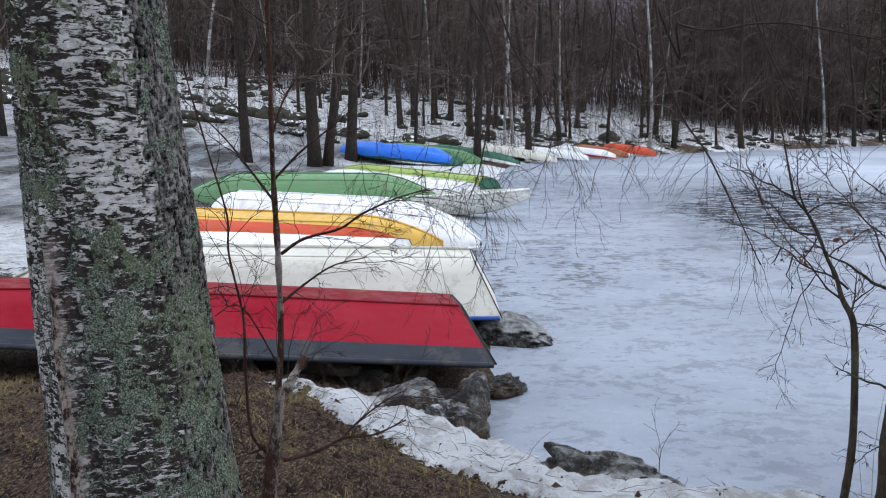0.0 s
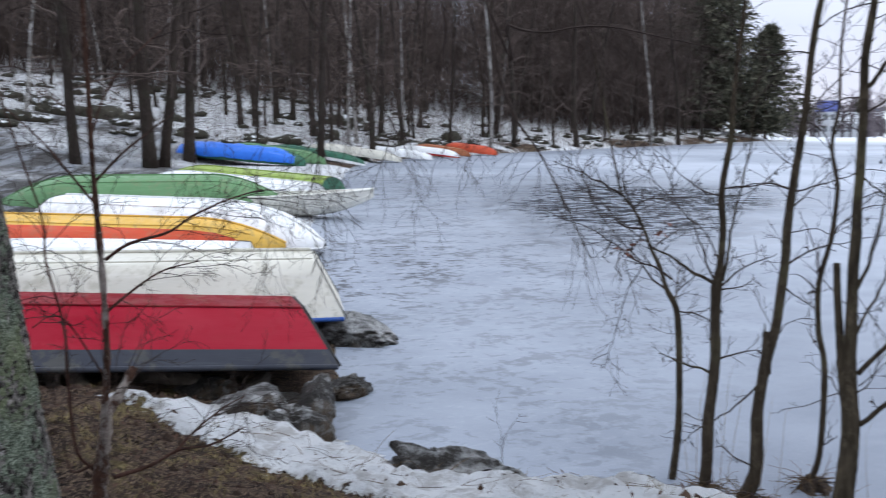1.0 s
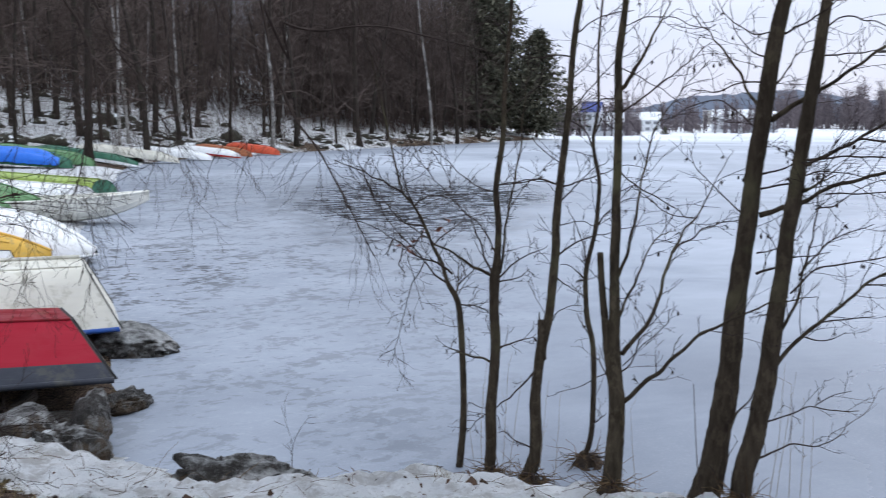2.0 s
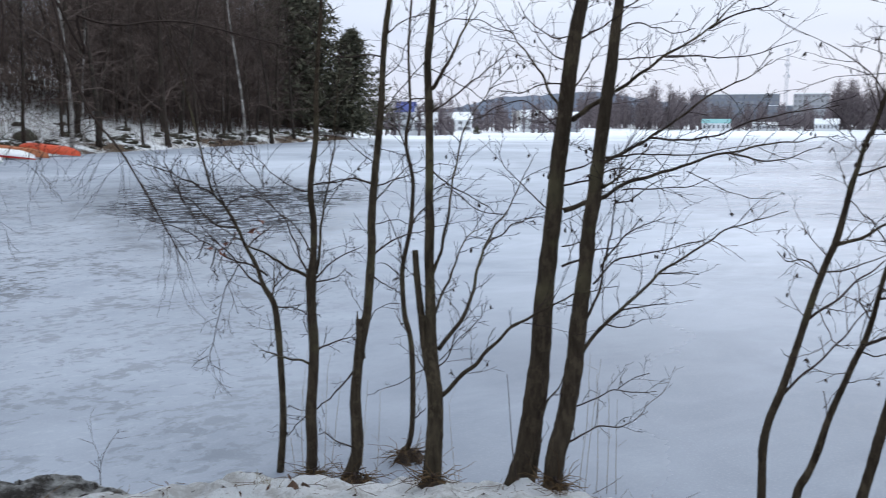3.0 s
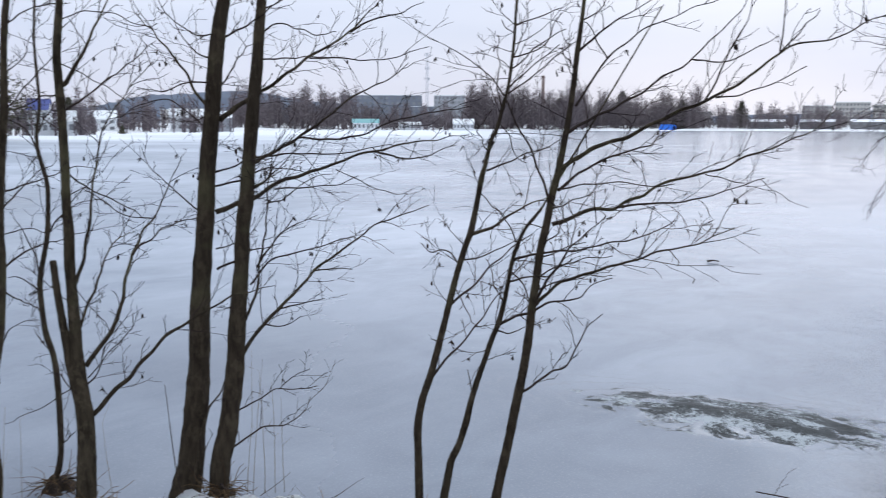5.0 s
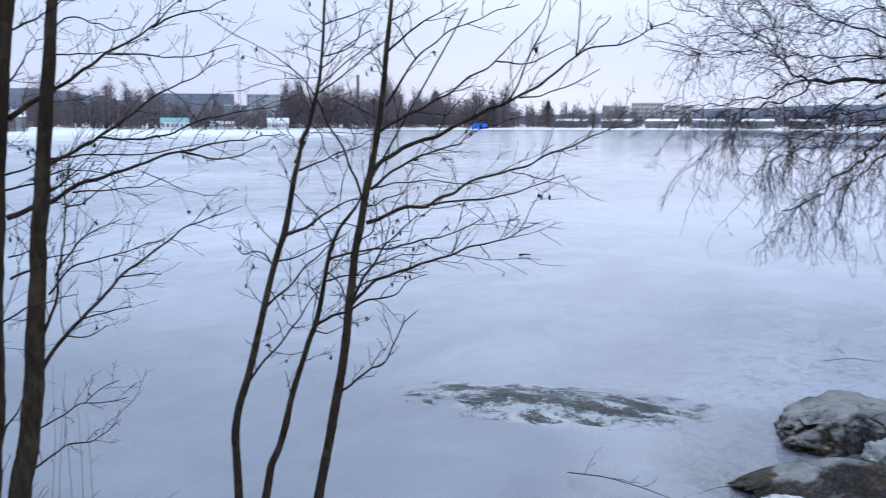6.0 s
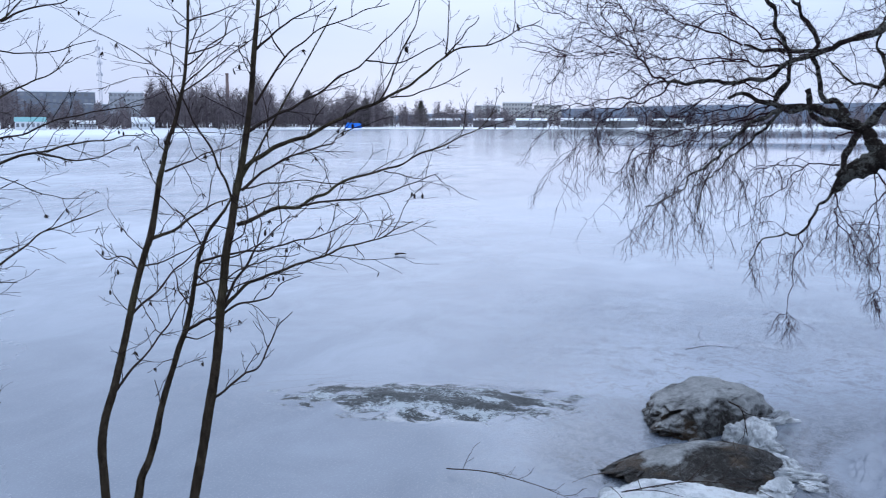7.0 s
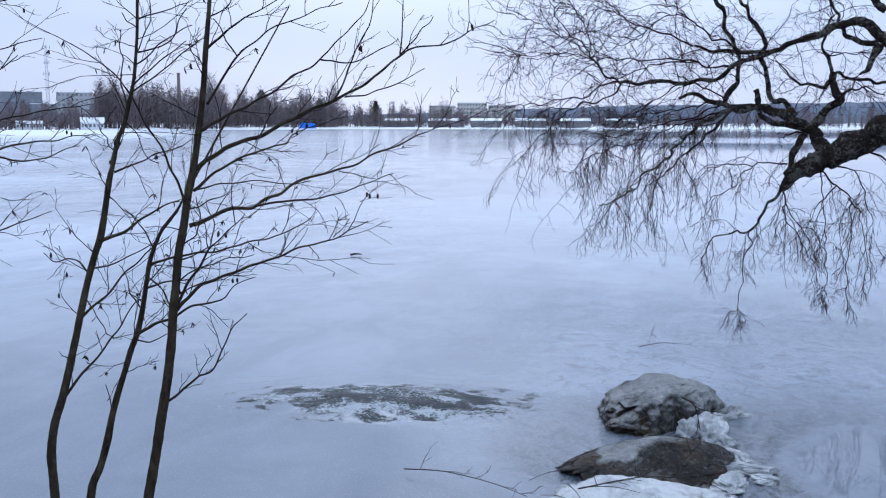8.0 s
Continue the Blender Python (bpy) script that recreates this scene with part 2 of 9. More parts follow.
def old_birch_material():
    n = Nodes("old_birch_bark")
    # rows of black dashes in thin white peeling strips
    dash = n.noise(23.0, 5, 0.62, n.map((0.85, 0.85, 2.5)), 0.9)
    fine = n.noise(55.0, 5, 0.7, n.map((0.7, 0.7, 3.4)), 0.4)
    patch = n.noise(3.1, 5, 0.6)
    peel = n.math("ADD", n.math("ADD", n.math("MULTIPLY", dash, 0.52), n.math("MULTIPLY", fine, 0.26)), n.math("MULTIPLY", patch, 0.20))
    peel = n.math("ADD", peel, 0.008)
    peel = n.math("ADD", peel, n.math("MULTIPLY", n.math("SUBTRACT", n.attr("lichen"), 0.40), 0.22))
    white = n.mix(n.noise(16, 7, 0.75, n.map((1, 1, 6))), (0.40, 0.38, 0.365), (0.84, 0.815, 0.79))
    black = n.mix(n.noise(60, 5, 0.75), (0.006, 0.005, 0.004), (0.075, 0.064, 0.056))
    c = n.mix(n.ramp(peel, (0.505, 0.0), (0.555, 1.0)), white, black)
    furrow = n.mix(n.ramp(n.noise(40, 8, 0.78, n.map((1.3, 1.3, 0.8))), (0.38, 0.0), (0.64, 1.0)), (0.005, 0.004, 0.004), (0.30, 0.28, 0.26))
    c = n.mix(n.ramp(n.math("ADD", n.attr("ridge"), n.math("MULTIPLY", n.math("SUBTRACT", n.noise(13, 6, 0.7), 0.5), 0.4)), (0.42, 0.0), (0.68, 0.9)), c, furrow)
    torn = n.mix(n.ramp(n.noise(24, 7, 0.75, n.map((1, 1, 0.7))), (0.42, 0.0), (0.60, 1.0)), (0.040, 0.022, 0.017), (0.42, 0.345, 0.30))
    c = n.mix(n.attr("scar"), c, torn)
    c = n.mix(n.attr("crack"), c, (0.006, 0.005, 0.004))
    blotch = n.noise(7.0, 10, 0.72, None, 0.4)
    clumps = n.cells(62, n.map((1, 1, 1)))
    tiny = n.cells(190)
    amount = n.math("ADD", n.math("ADD", n.math("MULTIPLY", blotch, 1.0), n.math("MULTIPLY", n.attr("lichen"), 0.50)), n.math("MULTIPLY", n.math("SUBTRACT", 0.40, clumps), 0.45))
    amount = n.math("ADD", amount, n.math("MULTIPLY", n.math("SUBTRACT", n.noise(13, 7, 0.78), 0.5), 1.05))
    lich = n.ramp(amount, (0.885, 0.0), (0.935, 1.0))
    green = n.mix(n.ramp(tiny, (0.10, 1.0), (0.70, 0.0)), (0.060, 0.075, 0.055), (0.37, 0.425, 0.335))
    green = n.mix(n.ramp(n.noise(30, 5, 0.7), (0.5, 0.0), (0.8, 0.5)), green, (0.085, 0.105, 0.072))
    green = n.mix(n.ramp(n.noise(3.0, 4), (0.52, 0.0), (0.72, 0.55)), green, (0.165, 0.185, 0.095))
    c = n.mix(lich, c, green)
    h = n.math("ADD", n.math("MULTIPLY", lich, n.math("SUBTRACT", 1.2, n.math("ADD", clumps, n.math("MULTIPLY", tiny, 0.5)))), n.math("MULTIPLY", n.noise(38, 7, 0.75), 0.9))
    n.bump(n.math("SUBTRACT", h, n.math("MULTIPLY", n.ramp(peel, (0.47, 0.0), (0.55, 1.0)), 0.45)), 0.9, 0.010)
    return n.done(c, 0.95, spec=0.05)


def paint_material(name, colour, worn, rough=0.38, dirt=0.35, spec=0.2):
    """Old boat paint: bleached patches, scratches along the hull, grime."""
    n = Nodes(name)
    tone = tuple(min(1.0, k * 1.25 + 0.02) for k in colour)
    c = n.mix(n.noise(1.7, 6, 0.65, n.map((0.5, 1.6, 1.6))), colour, tone)
    c = n.mix(n.ramp(n.noise(7, 8, 0.8, n.map((0.25, 3, 3))), (0.60, 0.0), (0.72, 0.6)), c, worn)
    grime = n.ramp(n.noise(4.5, 8, 0.78), (0.56, 0.0), (0.70, dirt))
    c = n.mix(grime, c, (0.20, 0.18, 0.105))
    r = n.ramp(n.noise(6, 5), (0.3, rough - 0.08), (0.7, rough + 0.2))
    n.bump(n.noise(12, 5, 0.6, n.map((0.3, 1.5, 1.5))), 0.10, 0.008)
    return n.done(c, r, spec=spec)


def rock_material():
    n = Nodes("wet_boulder")
    c = n.mix(n.noise(5, 8, 0.72), (0.005, 0.004, 0.004), (0.085, 0.076, 0.066))
    c = n.mix(n.ramp(n.noise(38, 5, 0.7), (0.62, 0.0), (0.8, 0.6)), c, (0.17, 0.165, 0.16))
    c = n.mix(n.ramp(n.noise(2.3, 5), (0.50, 0.0), (0.64, 0.8)), c, (0.105, 0.074, 0.046))
    c = n.mix(n.ramp(n.noise(6.5, 8, 0.78, None, 0.8), (0.58, 0.0), (0.68, 0.75)), c, (0.20, 0.20, 0.195))
    icy = n.math("ADD", n.attr("frost"), n.math("MULTIPLY", n.math("SUBTRACT", n.noise(4.4, 9, 0.75), 0.5), 0.9))
    m = n.ramp(icy, (0.36, 0.0), (0.72, 0.9))
    c = n.mix(m, c, n.mix(n.noise(11, 7, 0.75), (0.28, 0.29, 0.29), (0.74, 0.75, 0.75)))
    n.bump(n.math("ADD", n.noise(11, 9, 0.75), n.math("MULTIPLY", n.ramp(icy, (0.40, 0.0), (0.48, 1.0)), 0.35)), 1.0, 0.07)
    return n.done(c, n.mix(m, (0.5, 0.5, 0.5), (0.4, 0.4, 0.4)), spec=0.2)


def old_snow_material():
    """Coarse wet snow, grey where it has turned to ice, with specks of bark."""
    n = Nodes("old_snow")
    c = n.mix(n.ramp(n.noise(3.2, 7, 0.7), (0.30, 0.0), (0.62, 1.0)), (0.40, 0.42, 0.44), (0.78, 0.80, 0.81))
    c = n.mix(n.ramp(n.noise(2.0, 8, 0.75), (0.66, 0.0), (0.86, 0.6)), c, (0.27, 0.235, 0.185))
    c = n.mix(n.ramp(n.noise(55, 4, 0.7), (0.80, 0.0), (0.92, 0.8)), c, (0.11, 0.085, 0.065))
    n.bump(n.math("ADD", n.noise(14, 8, 0.75), n.math("MULTIPLY", n.noise(70, 5, 0.7), 0.3)), 0.8, 0.035)
    return n.done(c, 0.5, spec=0.35)


def mossy_material():
    n = Nodes("mossy_stone")
    c = n.mix(n.noise(4, 6, 0.7), (0.015, 0.015, 0.011), (0.062, 0.056, 0.036))
    cap = n.math("ADD", n.attr("frost"), n.math("MULTIPLY", n.math("SUBTRACT", n.noise(2.2, 6, 0.7), 0.5), 1.4))
    c = n.mix(n.ramp(cap, (0.50, 0.0), (0.60, 1.0)), c, (0.76, 0.78, 0.80))
    n.bump(n.noise(14, 6, 0.7), 0.9, 0.04)
    return n.done(c, 0.85, spec=0.25)


def plain_material(name, a, b, scale=3.0, rough=0.7, bump=0.2):
    n = Nodes(name)
    c = n.mix(n.noise(scale, 6, 0.7), a, b)
    n.bump(n.noise(scale * 5, 5, 0.7), bump, 0.02)
    return n.done(c, rough, spec=0.35)


def leafless_material(name, a, b):
    n = Nodes(name)
    return n.done(n.mix(n.island(), a, b), 0.9, spec=0.04)


M_SNOW = snow_material()
M_GROUND = ground_material()
M_ICE = ice_material()
M_BARK = bark_material("grey_bark", (0.012, 0.010, 0.008), (0.052, 0.043, 0.037), 14, (0.042, 0.043, 0.031))
M_ALDER = bark_material("alder_bark", (0.011, 0.009, 0.007), (0.098, 0.079, 0.054), 26, (0.125, 0.116, 0.066))
M_PINE = bark_material("spruce_bark", (0.035, 0.026, 0.021), (0.13, 0.092, 0.066))
M_TWIG = leafless_material("twigs", (0.020, 0.016, 0.015), (0.062, 0.047, 0.040))
M_BTWIG = leafless_material("birch_twigs", (0.012, 0.006, 0.008), (0.040, 0.020, 0.024))
M_RBARK = bark_material("red_brown_bark", (0.030, 0.015, 0.012), (0.105, 0.055, 0.042), 30)
M_BIRCH = birch_material()
M_PEEL = sapling_material()
M_OLD = old_birch_material()
M_LIMB = lichened_material()
M_NEEDLE = leafless_material("spruce_needles", (0.044, 0.046, 0.034), (0.135, 0.130, 0.092))
M_ROCK = rock_material()
M_MOSS = mossy_material()
M_CAP = old_snow_material()
M_BRUSH = leafless_material("brown_thicket", (0.042, 0.033, 0.029), (0.142, 0.109, 0.095))
M_GRASS = leafless_material("dead_grass", (0.085, 0.066, 0.026), (0.27, 0.215, 0.105))
M_RED = paint_material("red_paint", (0.240, 0.0040, 0.0165), (0.26, 0.012, 0.024), 0.34, 0.02, 0.06)
M_DRED = paint_material("dark_red_paint", (0.15, 0.003, 0.008), (0.20, 0.012, 0.016), 0.4, 0.2, 0.05)
M_GREY = paint_material("grey_paint", (0.030, 0.033, 0.043), (0.055, 0.06, 0.07), 0.40, 0.15, 0.06)
M_CREAM = paint_material("cream_paint", (0.50, 0.485, 0.42), (0.60, 0.585, 0.53), 0.45, 0.32)
M_PALE = paint_material("off_white_paint", (0.64, 0.63, 0.57), (0.70, 0.69, 0.65), 0.45, 0.4)
M_WHITE = paint_material("white_paint", (0.66, 0.67, 0.67), (0.62, 0.62, 0.58), 0.42, 0.3)
M_YELLOW = paint_material("yellow_paint", (0.56, 0.34, 0.060), (0.50, 0.36, 0.13), 0.42, 0.5)
M_ORANGE = paint_material("orange_paint", (0.47, 0.060, 0.020), (0.50, 0.13, 0.06), 0.42, 0.25)
M_RUST = paint_material("orange_brown_paint", (0.27, 0.085, 0.030), (0.34, 0.14, 0.07), 0.45, 0.35)
M_GREEN = paint_material("green_paint", (0.095, 0.20, 0.085), (0.17, 0.28, 0.15), 0.42, 0.35)
M_DGREEN = paint_material("dark_green_paint", (0.018, 0.095, 0.055), (0.05, 0.16, 0.10), 0.40, 0.2)
M_LIME = paint_material("lime_paint", (0.22, 0.30, 0.060), (0.30, 0.36, 0.13), 0.42, 0.3)
M_BLUE = paint_material("blue_paint", (0.014, 0.060, 0.24), (0.05, 0.12, 0.3), 0.42, 0.2)
M_TARP = plain_material("blue_tarpaulin", (0.008, 0.105, 0.52), (0.020, 0.17, 0.70), 5, 0.42, 0.4)
M_RUBBER = plain_material("black_trim", (0.012, 0.012, 0.013), (0.035, 0.034, 0.032), 20, 0.6)
# near-black colour carries the shade inside the upturned hulls
M_INSIDE = plain_material("shaded_hull_inside", (0.012, 0.011, 0.010), (0.045, 0.040, 0.035), 8, 0.8)
M_WOOD = plain_material("weathered_wood", (0.055, 0.043, 0.034), (0.16, 0.13, 0.10), 12, 0.85, 0.8)


# ---- geometry tools ----
def lattice(ix, iy, seed):
    h = (ix.astype(np.int64) * 374761393 + iy.astype(np.int64) * 668265263 + seed * 974711) & 0x7FFFFFFF
    h = ((h ^ (h >> 13)) * 1274126177) & 0x7FFFFFFF
    return ((h ^ (h >> 16)) & 0xFFFF) / 65535.0


def value_noise(x, y, seed=0):
    ix, iy = np.floor(x), np.floor(y)
    fx, fy = x - ix, y - iy
    fx, fy = fx * fx * (3 - 2 * fx), fy * fy * (3 - 2 * fy)
    a, b = lattice(ix, iy, seed), lattice(ix + 1, iy, seed)
    c, d = lattice(ix, iy + 1, seed), lattice(ix + 1, iy + 1, seed)
    return (a * (1 - fx) + b * fx) * (1 - fy) + (c * (1 - fx) + d * fx) * fy


def fbm(x, y, scale, octaves=4, seed=0):
    """Rough noise about 0, in -1 to 1."""
    total, gain = 0.0, 0.5
    for k in range(octaves):
        total = total + gain * (value_noise(x * scale, y * scale, seed + k) * 2 - 1)
        scale, gain = scale * 2.03, gain * 0.5
    return total


def smooth(a, b, x):
    t = np.clip((x - a) / (b - a), 0, 1)
    return t * t * (3 - 2 * t)


class Shape:
    """Vertices and faces gathered for one mesh."""

    def __init__(self):
        self.v, self.f, self.m = [], [], []

    def add(self, verts, faces, mat=0):
        k = len(self.v)
        self.v.extend(tuple(p) for p in verts)
        self.f.extend(tuple(i + k for i in f) for f in faces)
        self.m.extend([mat] * len(faces))
        return self

    def tube(self, pts, radii, sides=6, mat=0, cap=True):
        pts = [Vector(p) for p in pts]
        n, rings = len(pts), []
        side = None
        for i, p in enumerate(pts):
            d = (pts[min(i + 1, n - 1)] - pts[max(i - 1, 0)]).normalized()
            if side is None:
                side = d.orthogonal().normalized()
            else:
                side = (side - d * side.dot(d)).normalized()
            other = d.cross(side)
            r = radii[i]
            rings.append([p + (side * math.cos(2 * math.pi * k / sides) + other * math.sin(2 * math.pi * k / sides)) * r for k in range(sides)])
        faces = [(i * sides + k, i * sides + (k + 1) % sides, (i + 1) * sides + (k + 1) % sides, (i + 1) * sides + k) for i in range(n - 1) for k in range(sides)]
        if cap and sides > 3:
            faces += [tuple(range(sides))[::-1], tuple((n - 1) * sides + k for k in range(sides))]
        return self.add([p for r in rings for p in r], faces, mat)

    def box(self, lo, hi, mat=0):
        (a, b, c), (d, e, f) = lo, hi
        v = [(a, b, c), (d, b, c), (d, e, c), (a, e, c), (a, b, f), (d, b, f), (d, e, f), (a, e, f)]
        return self.add(v, [(3, 2, 1, 0), (4, 5, 6, 7), (0, 1, 5, 4), (1, 2, 6, 5), (2, 3, 7, 6), (3, 0, 4, 7)], mat)

    def grid(self, rows, mat=0, flip=False):
        w = len(rows[0])
        q = lambda a, b, c, d: (d, c, b, a) if flip else (a, b, c, d)
        f = [q(i * w + j, i * w + j + 1, (i + 1) * w + j + 1, (i + 1) * w + j) for i in range(len(rows) - 1) for j in range(w - 1)]
        return self.add([p for r in rows for p in r], f, mat)

    def mesh(self, name, mats, flat=False):
        me = bpy.data.meshes.new(name)
        me.from_pydata(self.v, [], self.f)
        for m in mats if isinstance(mats, (list, tuple)) else [mats]:
            me.materials.append(m)
        if any(self.m):
            me.polygons.foreach_set("material_index", self.m)
        if not flat:
            me.polygons.foreach_set("use_smooth", [True] * len(self.f))
        return me


def part(name, shape, material, parent=None, label="", flat=False):
    """Links a shape as one mesh object, under a thing or a part of it."""
    ob = new(name, shape.mesh(name, material, flat))
    if parent is not None:
        ob.parent = parent
    if label:
        ob["label"] = label
    return ob


def thing(name, place, label, category, group="", kind=""):
    return tagged(placed(new(name), place), label, category, group, kind)


def placed(ob, place):
    ob.matrix_world = place if isinstance(place, Matrix) else Matrix.Translation(place)
    return ob


def spline(pts, steps=5):
    """Points on a smooth line through pts."""
    p = [Vector(q) for q in pts]
    p = [p[0] * 2 - p[1]] + p + [p[-1] * 2 - p[-2]]
    out = []
    for i in range(1, len(p) - 2):
        a, b, c, d = p[i - 1 : i + 3]
        for k in range(steps):
            t = k / steps
            out.append(0.5 * (2 * b + (c - a) * t + (2 * a - 5 * b + 4 * c - d) * t * t + (3 * b - a - 3 * c + d) * t ** 3))
    return out + [p[-2]]


def taper(n, r0, r1, power=1.0):
    return [r0 + (r1 - r0) * (i / max(1, n - 1)) ** power for i in range(n)]


def wander(rng, start, heading, length, steps, bend=0.25, lift=0.0):
    p, d, out = Vector(start), Vector(heading).normalized(), [Vector(start)]
    for _ in range(steps):
        d = (d + Vector((rng.gauss(0, bend), rng.gauss(0, bend), rng.gauss(0, bend) + lift))).normalized()
        p = p + d * (length / steps)
        out.append(p)
    return out


def twig(shape, rng, start, heading, length, r, depth, bend=0.2, lift=0.0, forks=4, spread=0.9, sides=3, least=0.0016):
    """A twig that forks again and again."""
    steps = 3 if depth == 0 else 5
    pts = wander(rng, start, heading, length, steps, bend, lift)
    shape.tube(pts, taper(len(pts), r, max(least, r * 0.35)), sides if depth else 3, cap=False)
    if depth:
        for k in range(forks):
            t = 0.2 + 0.8 * (k + rng.random()) / forks
            i = min(len(pts) - 2, int(t * (len(pts) - 1)))
            d = (pts[i + 1] - pts[i]).normalized()
            off = Vector((rng.gauss(0, 1), rng.gauss(0, 1), rng.gauss(0, 1)))
            off = (off - d * off.dot(d)).normalized()
            twig(shape, rng, pts[i].lerp(pts[i + 1], rng.random()), d + off * spread, length * rng.uniform(0.35, 0.6) * (1.15 - 0.5 * t), max(least, r * 0.55), depth - 1, bend, lift, forks, spread, 3, least)


# ---- lake and shore ----
SHORE = [(20, -9), (9, -4.6), (6.5, -3.0), (5.0, -1.6), (4.1, -0.7), (3.85, 0.4), (3.8, 1.5), (3.72, 2.3), (3.58, 2.95), (3.25, 3.45), (2.98, 3.72), (2.62, 3.98), (2.2, 4.28), (1.85, 4.48),
         (1.5, 4.58), (1.15, 4.62), (0.9, 4.80), (0.6, 5.08), (0.3, 5.5), (0.2, 6.4), (0.4, 7.4), (0.45, 8.6), (0.2, 10.5), (0.1, 12.5), (0.3, 14.3), (0.3, 17), (0.5, 19.5),
         (0.9, 22.5), (1.2, 26), (1.8, 32), (2.6, 40), (3.6, 48), (6, 55), (10.5, 61.5), (16.6, 67.5), (25.5, 77), (48, 99)]
FAR_SHORE = [(70, 121), (76, 133), (84, 152), (112, 176), (150, 196), (212, 232), (300, 268), (380, 262), (440, 215), (500, 140), (560, 40), (600, -80),
             (610, -220), (420, -260), (160, -90)]
LAKE = np.array(SHORE + FAR_SHORE, float)


def inland(x, y):
    """Distance from the waterline: positive on land, negative on the lake."""
    best, inside = np.full(x.shape, 1e9), np.zeros(x.shape, bool)
    for (ax, ay), (bx, by) in zip(LAKE, np.roll(LAKE, -1, 0)):
        dx, dy = bx - ax, by - ay
        t = np.clip(((x - ax) * dx + (y - ay) * dy) / (dx * dx + dy * dy), 0, 1)
        best = np.minimum(best, np.hypot(x - ax - t * dx, y - ay - t * dy))
        cross = (ay > y) != (by > y)
        inside ^= cross & (x < ax + (y - ay) * dx / (dy if dy else 1e-9))
    return np.where(inside, -best, best)


def terrain(x, y):
    """Height of the land (and of the lake bed), with its snow and slush."""
    r = np.hypot(x, y)
    s = inland(x, y) + fbm(x, y, 0.9, 4, 3) * 0.16 * smooth(0.5, 4, r)
    near = 1 - smooth(4.8, 7.5, y + 0.25 * np.abs(x))
    bank = (0.22 * smooth(-0.02, 0.36, s) + 0.38 * smooth(0.25, 1.9, s)) * near + (0.24 * smooth(-0.3, 1.6, s) + 0.022 * np.clip(s, 0, 8)) * (1 - near)
    start = 9.0 - 8.4 * smooth(34, 50, y)
    up = np.clip(s - start, 0, None)
    hill = np.where((y > 0) & (x < 95) & (r < 260), 0.155 * up, 0.012 * np.clip(s, 0, 300))
    hill = hill * np.clip((r - 12) / 20, 0, 1)
    hill = np.where(hill > 16, 16 + (hill - 16) * 0.35, hill)
    low = np.clip(-s * 0.5, 0, 0.5)
    bank = bank - 0.07 * np.exp(-(((y - 7.0) / 0.75) ** 2)) * smooth(0.5, 0.0, x) * smooth(0.1, 0.8, s)
    rough = fbm(x, y, 2.2, 5, 11) * 0.05 * smooth(0.1, 0.9, s) + fbm(x, y, 0.16, 4, 21) * 0.9 * smooth(8, 40, up)
    z = np.where(s > -0.3, bank + hill + rough - low * 0.6, -low - 0.03)
    # snow lies in a strip along the water, in a sheet beyond the boats and among the forest's stones
    back = y - np.interp(x, [-0.80, -0.66, -0.42, -0.18, 0.04, 0.27, 0.6, 1.2, 2.0, 3.5], [5.7, 5.02, 4.78, 4.64, 4.46, 4.18, 3.78, 3.2, 2.6, 1.5])
    strip = 1.1 * smooth(-0.22, 0.24, back + 0.20 * fbm(x, y, 2.3, 4, 40)) * smooth(6.0, 5.65, y + 0.2 * fbm(x, y, 2.0, 3, 45)) * (x > -1.2)
    strip = strip - 0.95 * smooth(0.02, 0.30, fbm(x, y, 1.5, 4, 41)) * smooth(1.3, 1.9, x) * smooth(0.55, 0.05, s)
    yard = smooth(8.5, 12, y) * 0.80
    snow = np.maximum(strip, yard)
    snow = np.where(r > 45, 0.66, snow)
    snow = np.where(hill > 7.5, 0.74 - 0.8 * smooth(7.5, 11, hill), snow)
    snow = np.where(r > 140, 0.95, snow)
    snow = np.where((r > 45) & (r < 140), snow - (0.35 + 1.1 * fbm(x, y, 0.30, 4, 88)) * smooth(5.5, 0.6, s), snow)
    patchy = np.where(hill > 0.4, 2.1, 0.35) * smooth(8, 14, r)
    wet = smooth(13, 17, y) * (1 - smooth(46, 54, y)) * smooth(4.0, 6.0, s) * (0.85 + 1.3 * fbm(x, y, 0.30, 4, 60))
    crust = (0.035 + 0.10 * np.abs(fbm(x, y, 3.1, 4, 52)) + 0.06 * fbm(x, y, 8.0, 4, 53)) * smooth(0.40, 0.72, snow + 0.25 * fbm(x, y, 4.0, 3, 54))
    return z + crust * (r < 12), snow, patchy, np.clip(wet, 0, 1) * 0.9


def land_height(x, y):
    return float(terrain(np.array([x], float), np.array([y], float))[0][0])


def sheet(name, radii, angles, height, material, label, category):
    """A sheet in rings round the shore, fine near it and coarse far off."""
    rr, aa = np.meshgrid(radii, angles, indexing="ij")
    x, y = rr * np.sin(aa), rr * np.cos(aa)
    z, attrs = height(x.ravel(), y.ravel())
    me = bpy.data.meshes.new(name)
    a, b = rr.shape
    i, j = np.meshgrid(np.arange(a - 1), np.arange(b), indexing="ij")
    k = (j + 1) % b
    quads = np.stack([i * b + j, (i + 1) * b + j, (i + 1) * b + k, i * b + k], -1).reshape(-1, 4)[:, ::-1]
    verts = np.stack([x.ravel(), y.ravel(), z], -1)
    me.from_pydata(verts.tolist(), [], quads.tolist() + [tuple(range(b))])
    me.polygons.foreach_set("use_smooth", [True] * len(me.polygons))
    me.materials.append(material)
    for key, values in attrs.items():
        me.attributes.new(key, "FLOAT", "POINT").data.foreach_set("value", values.astype(np.float32))
    return tagged(new(name, me), label, category, kind="structure")


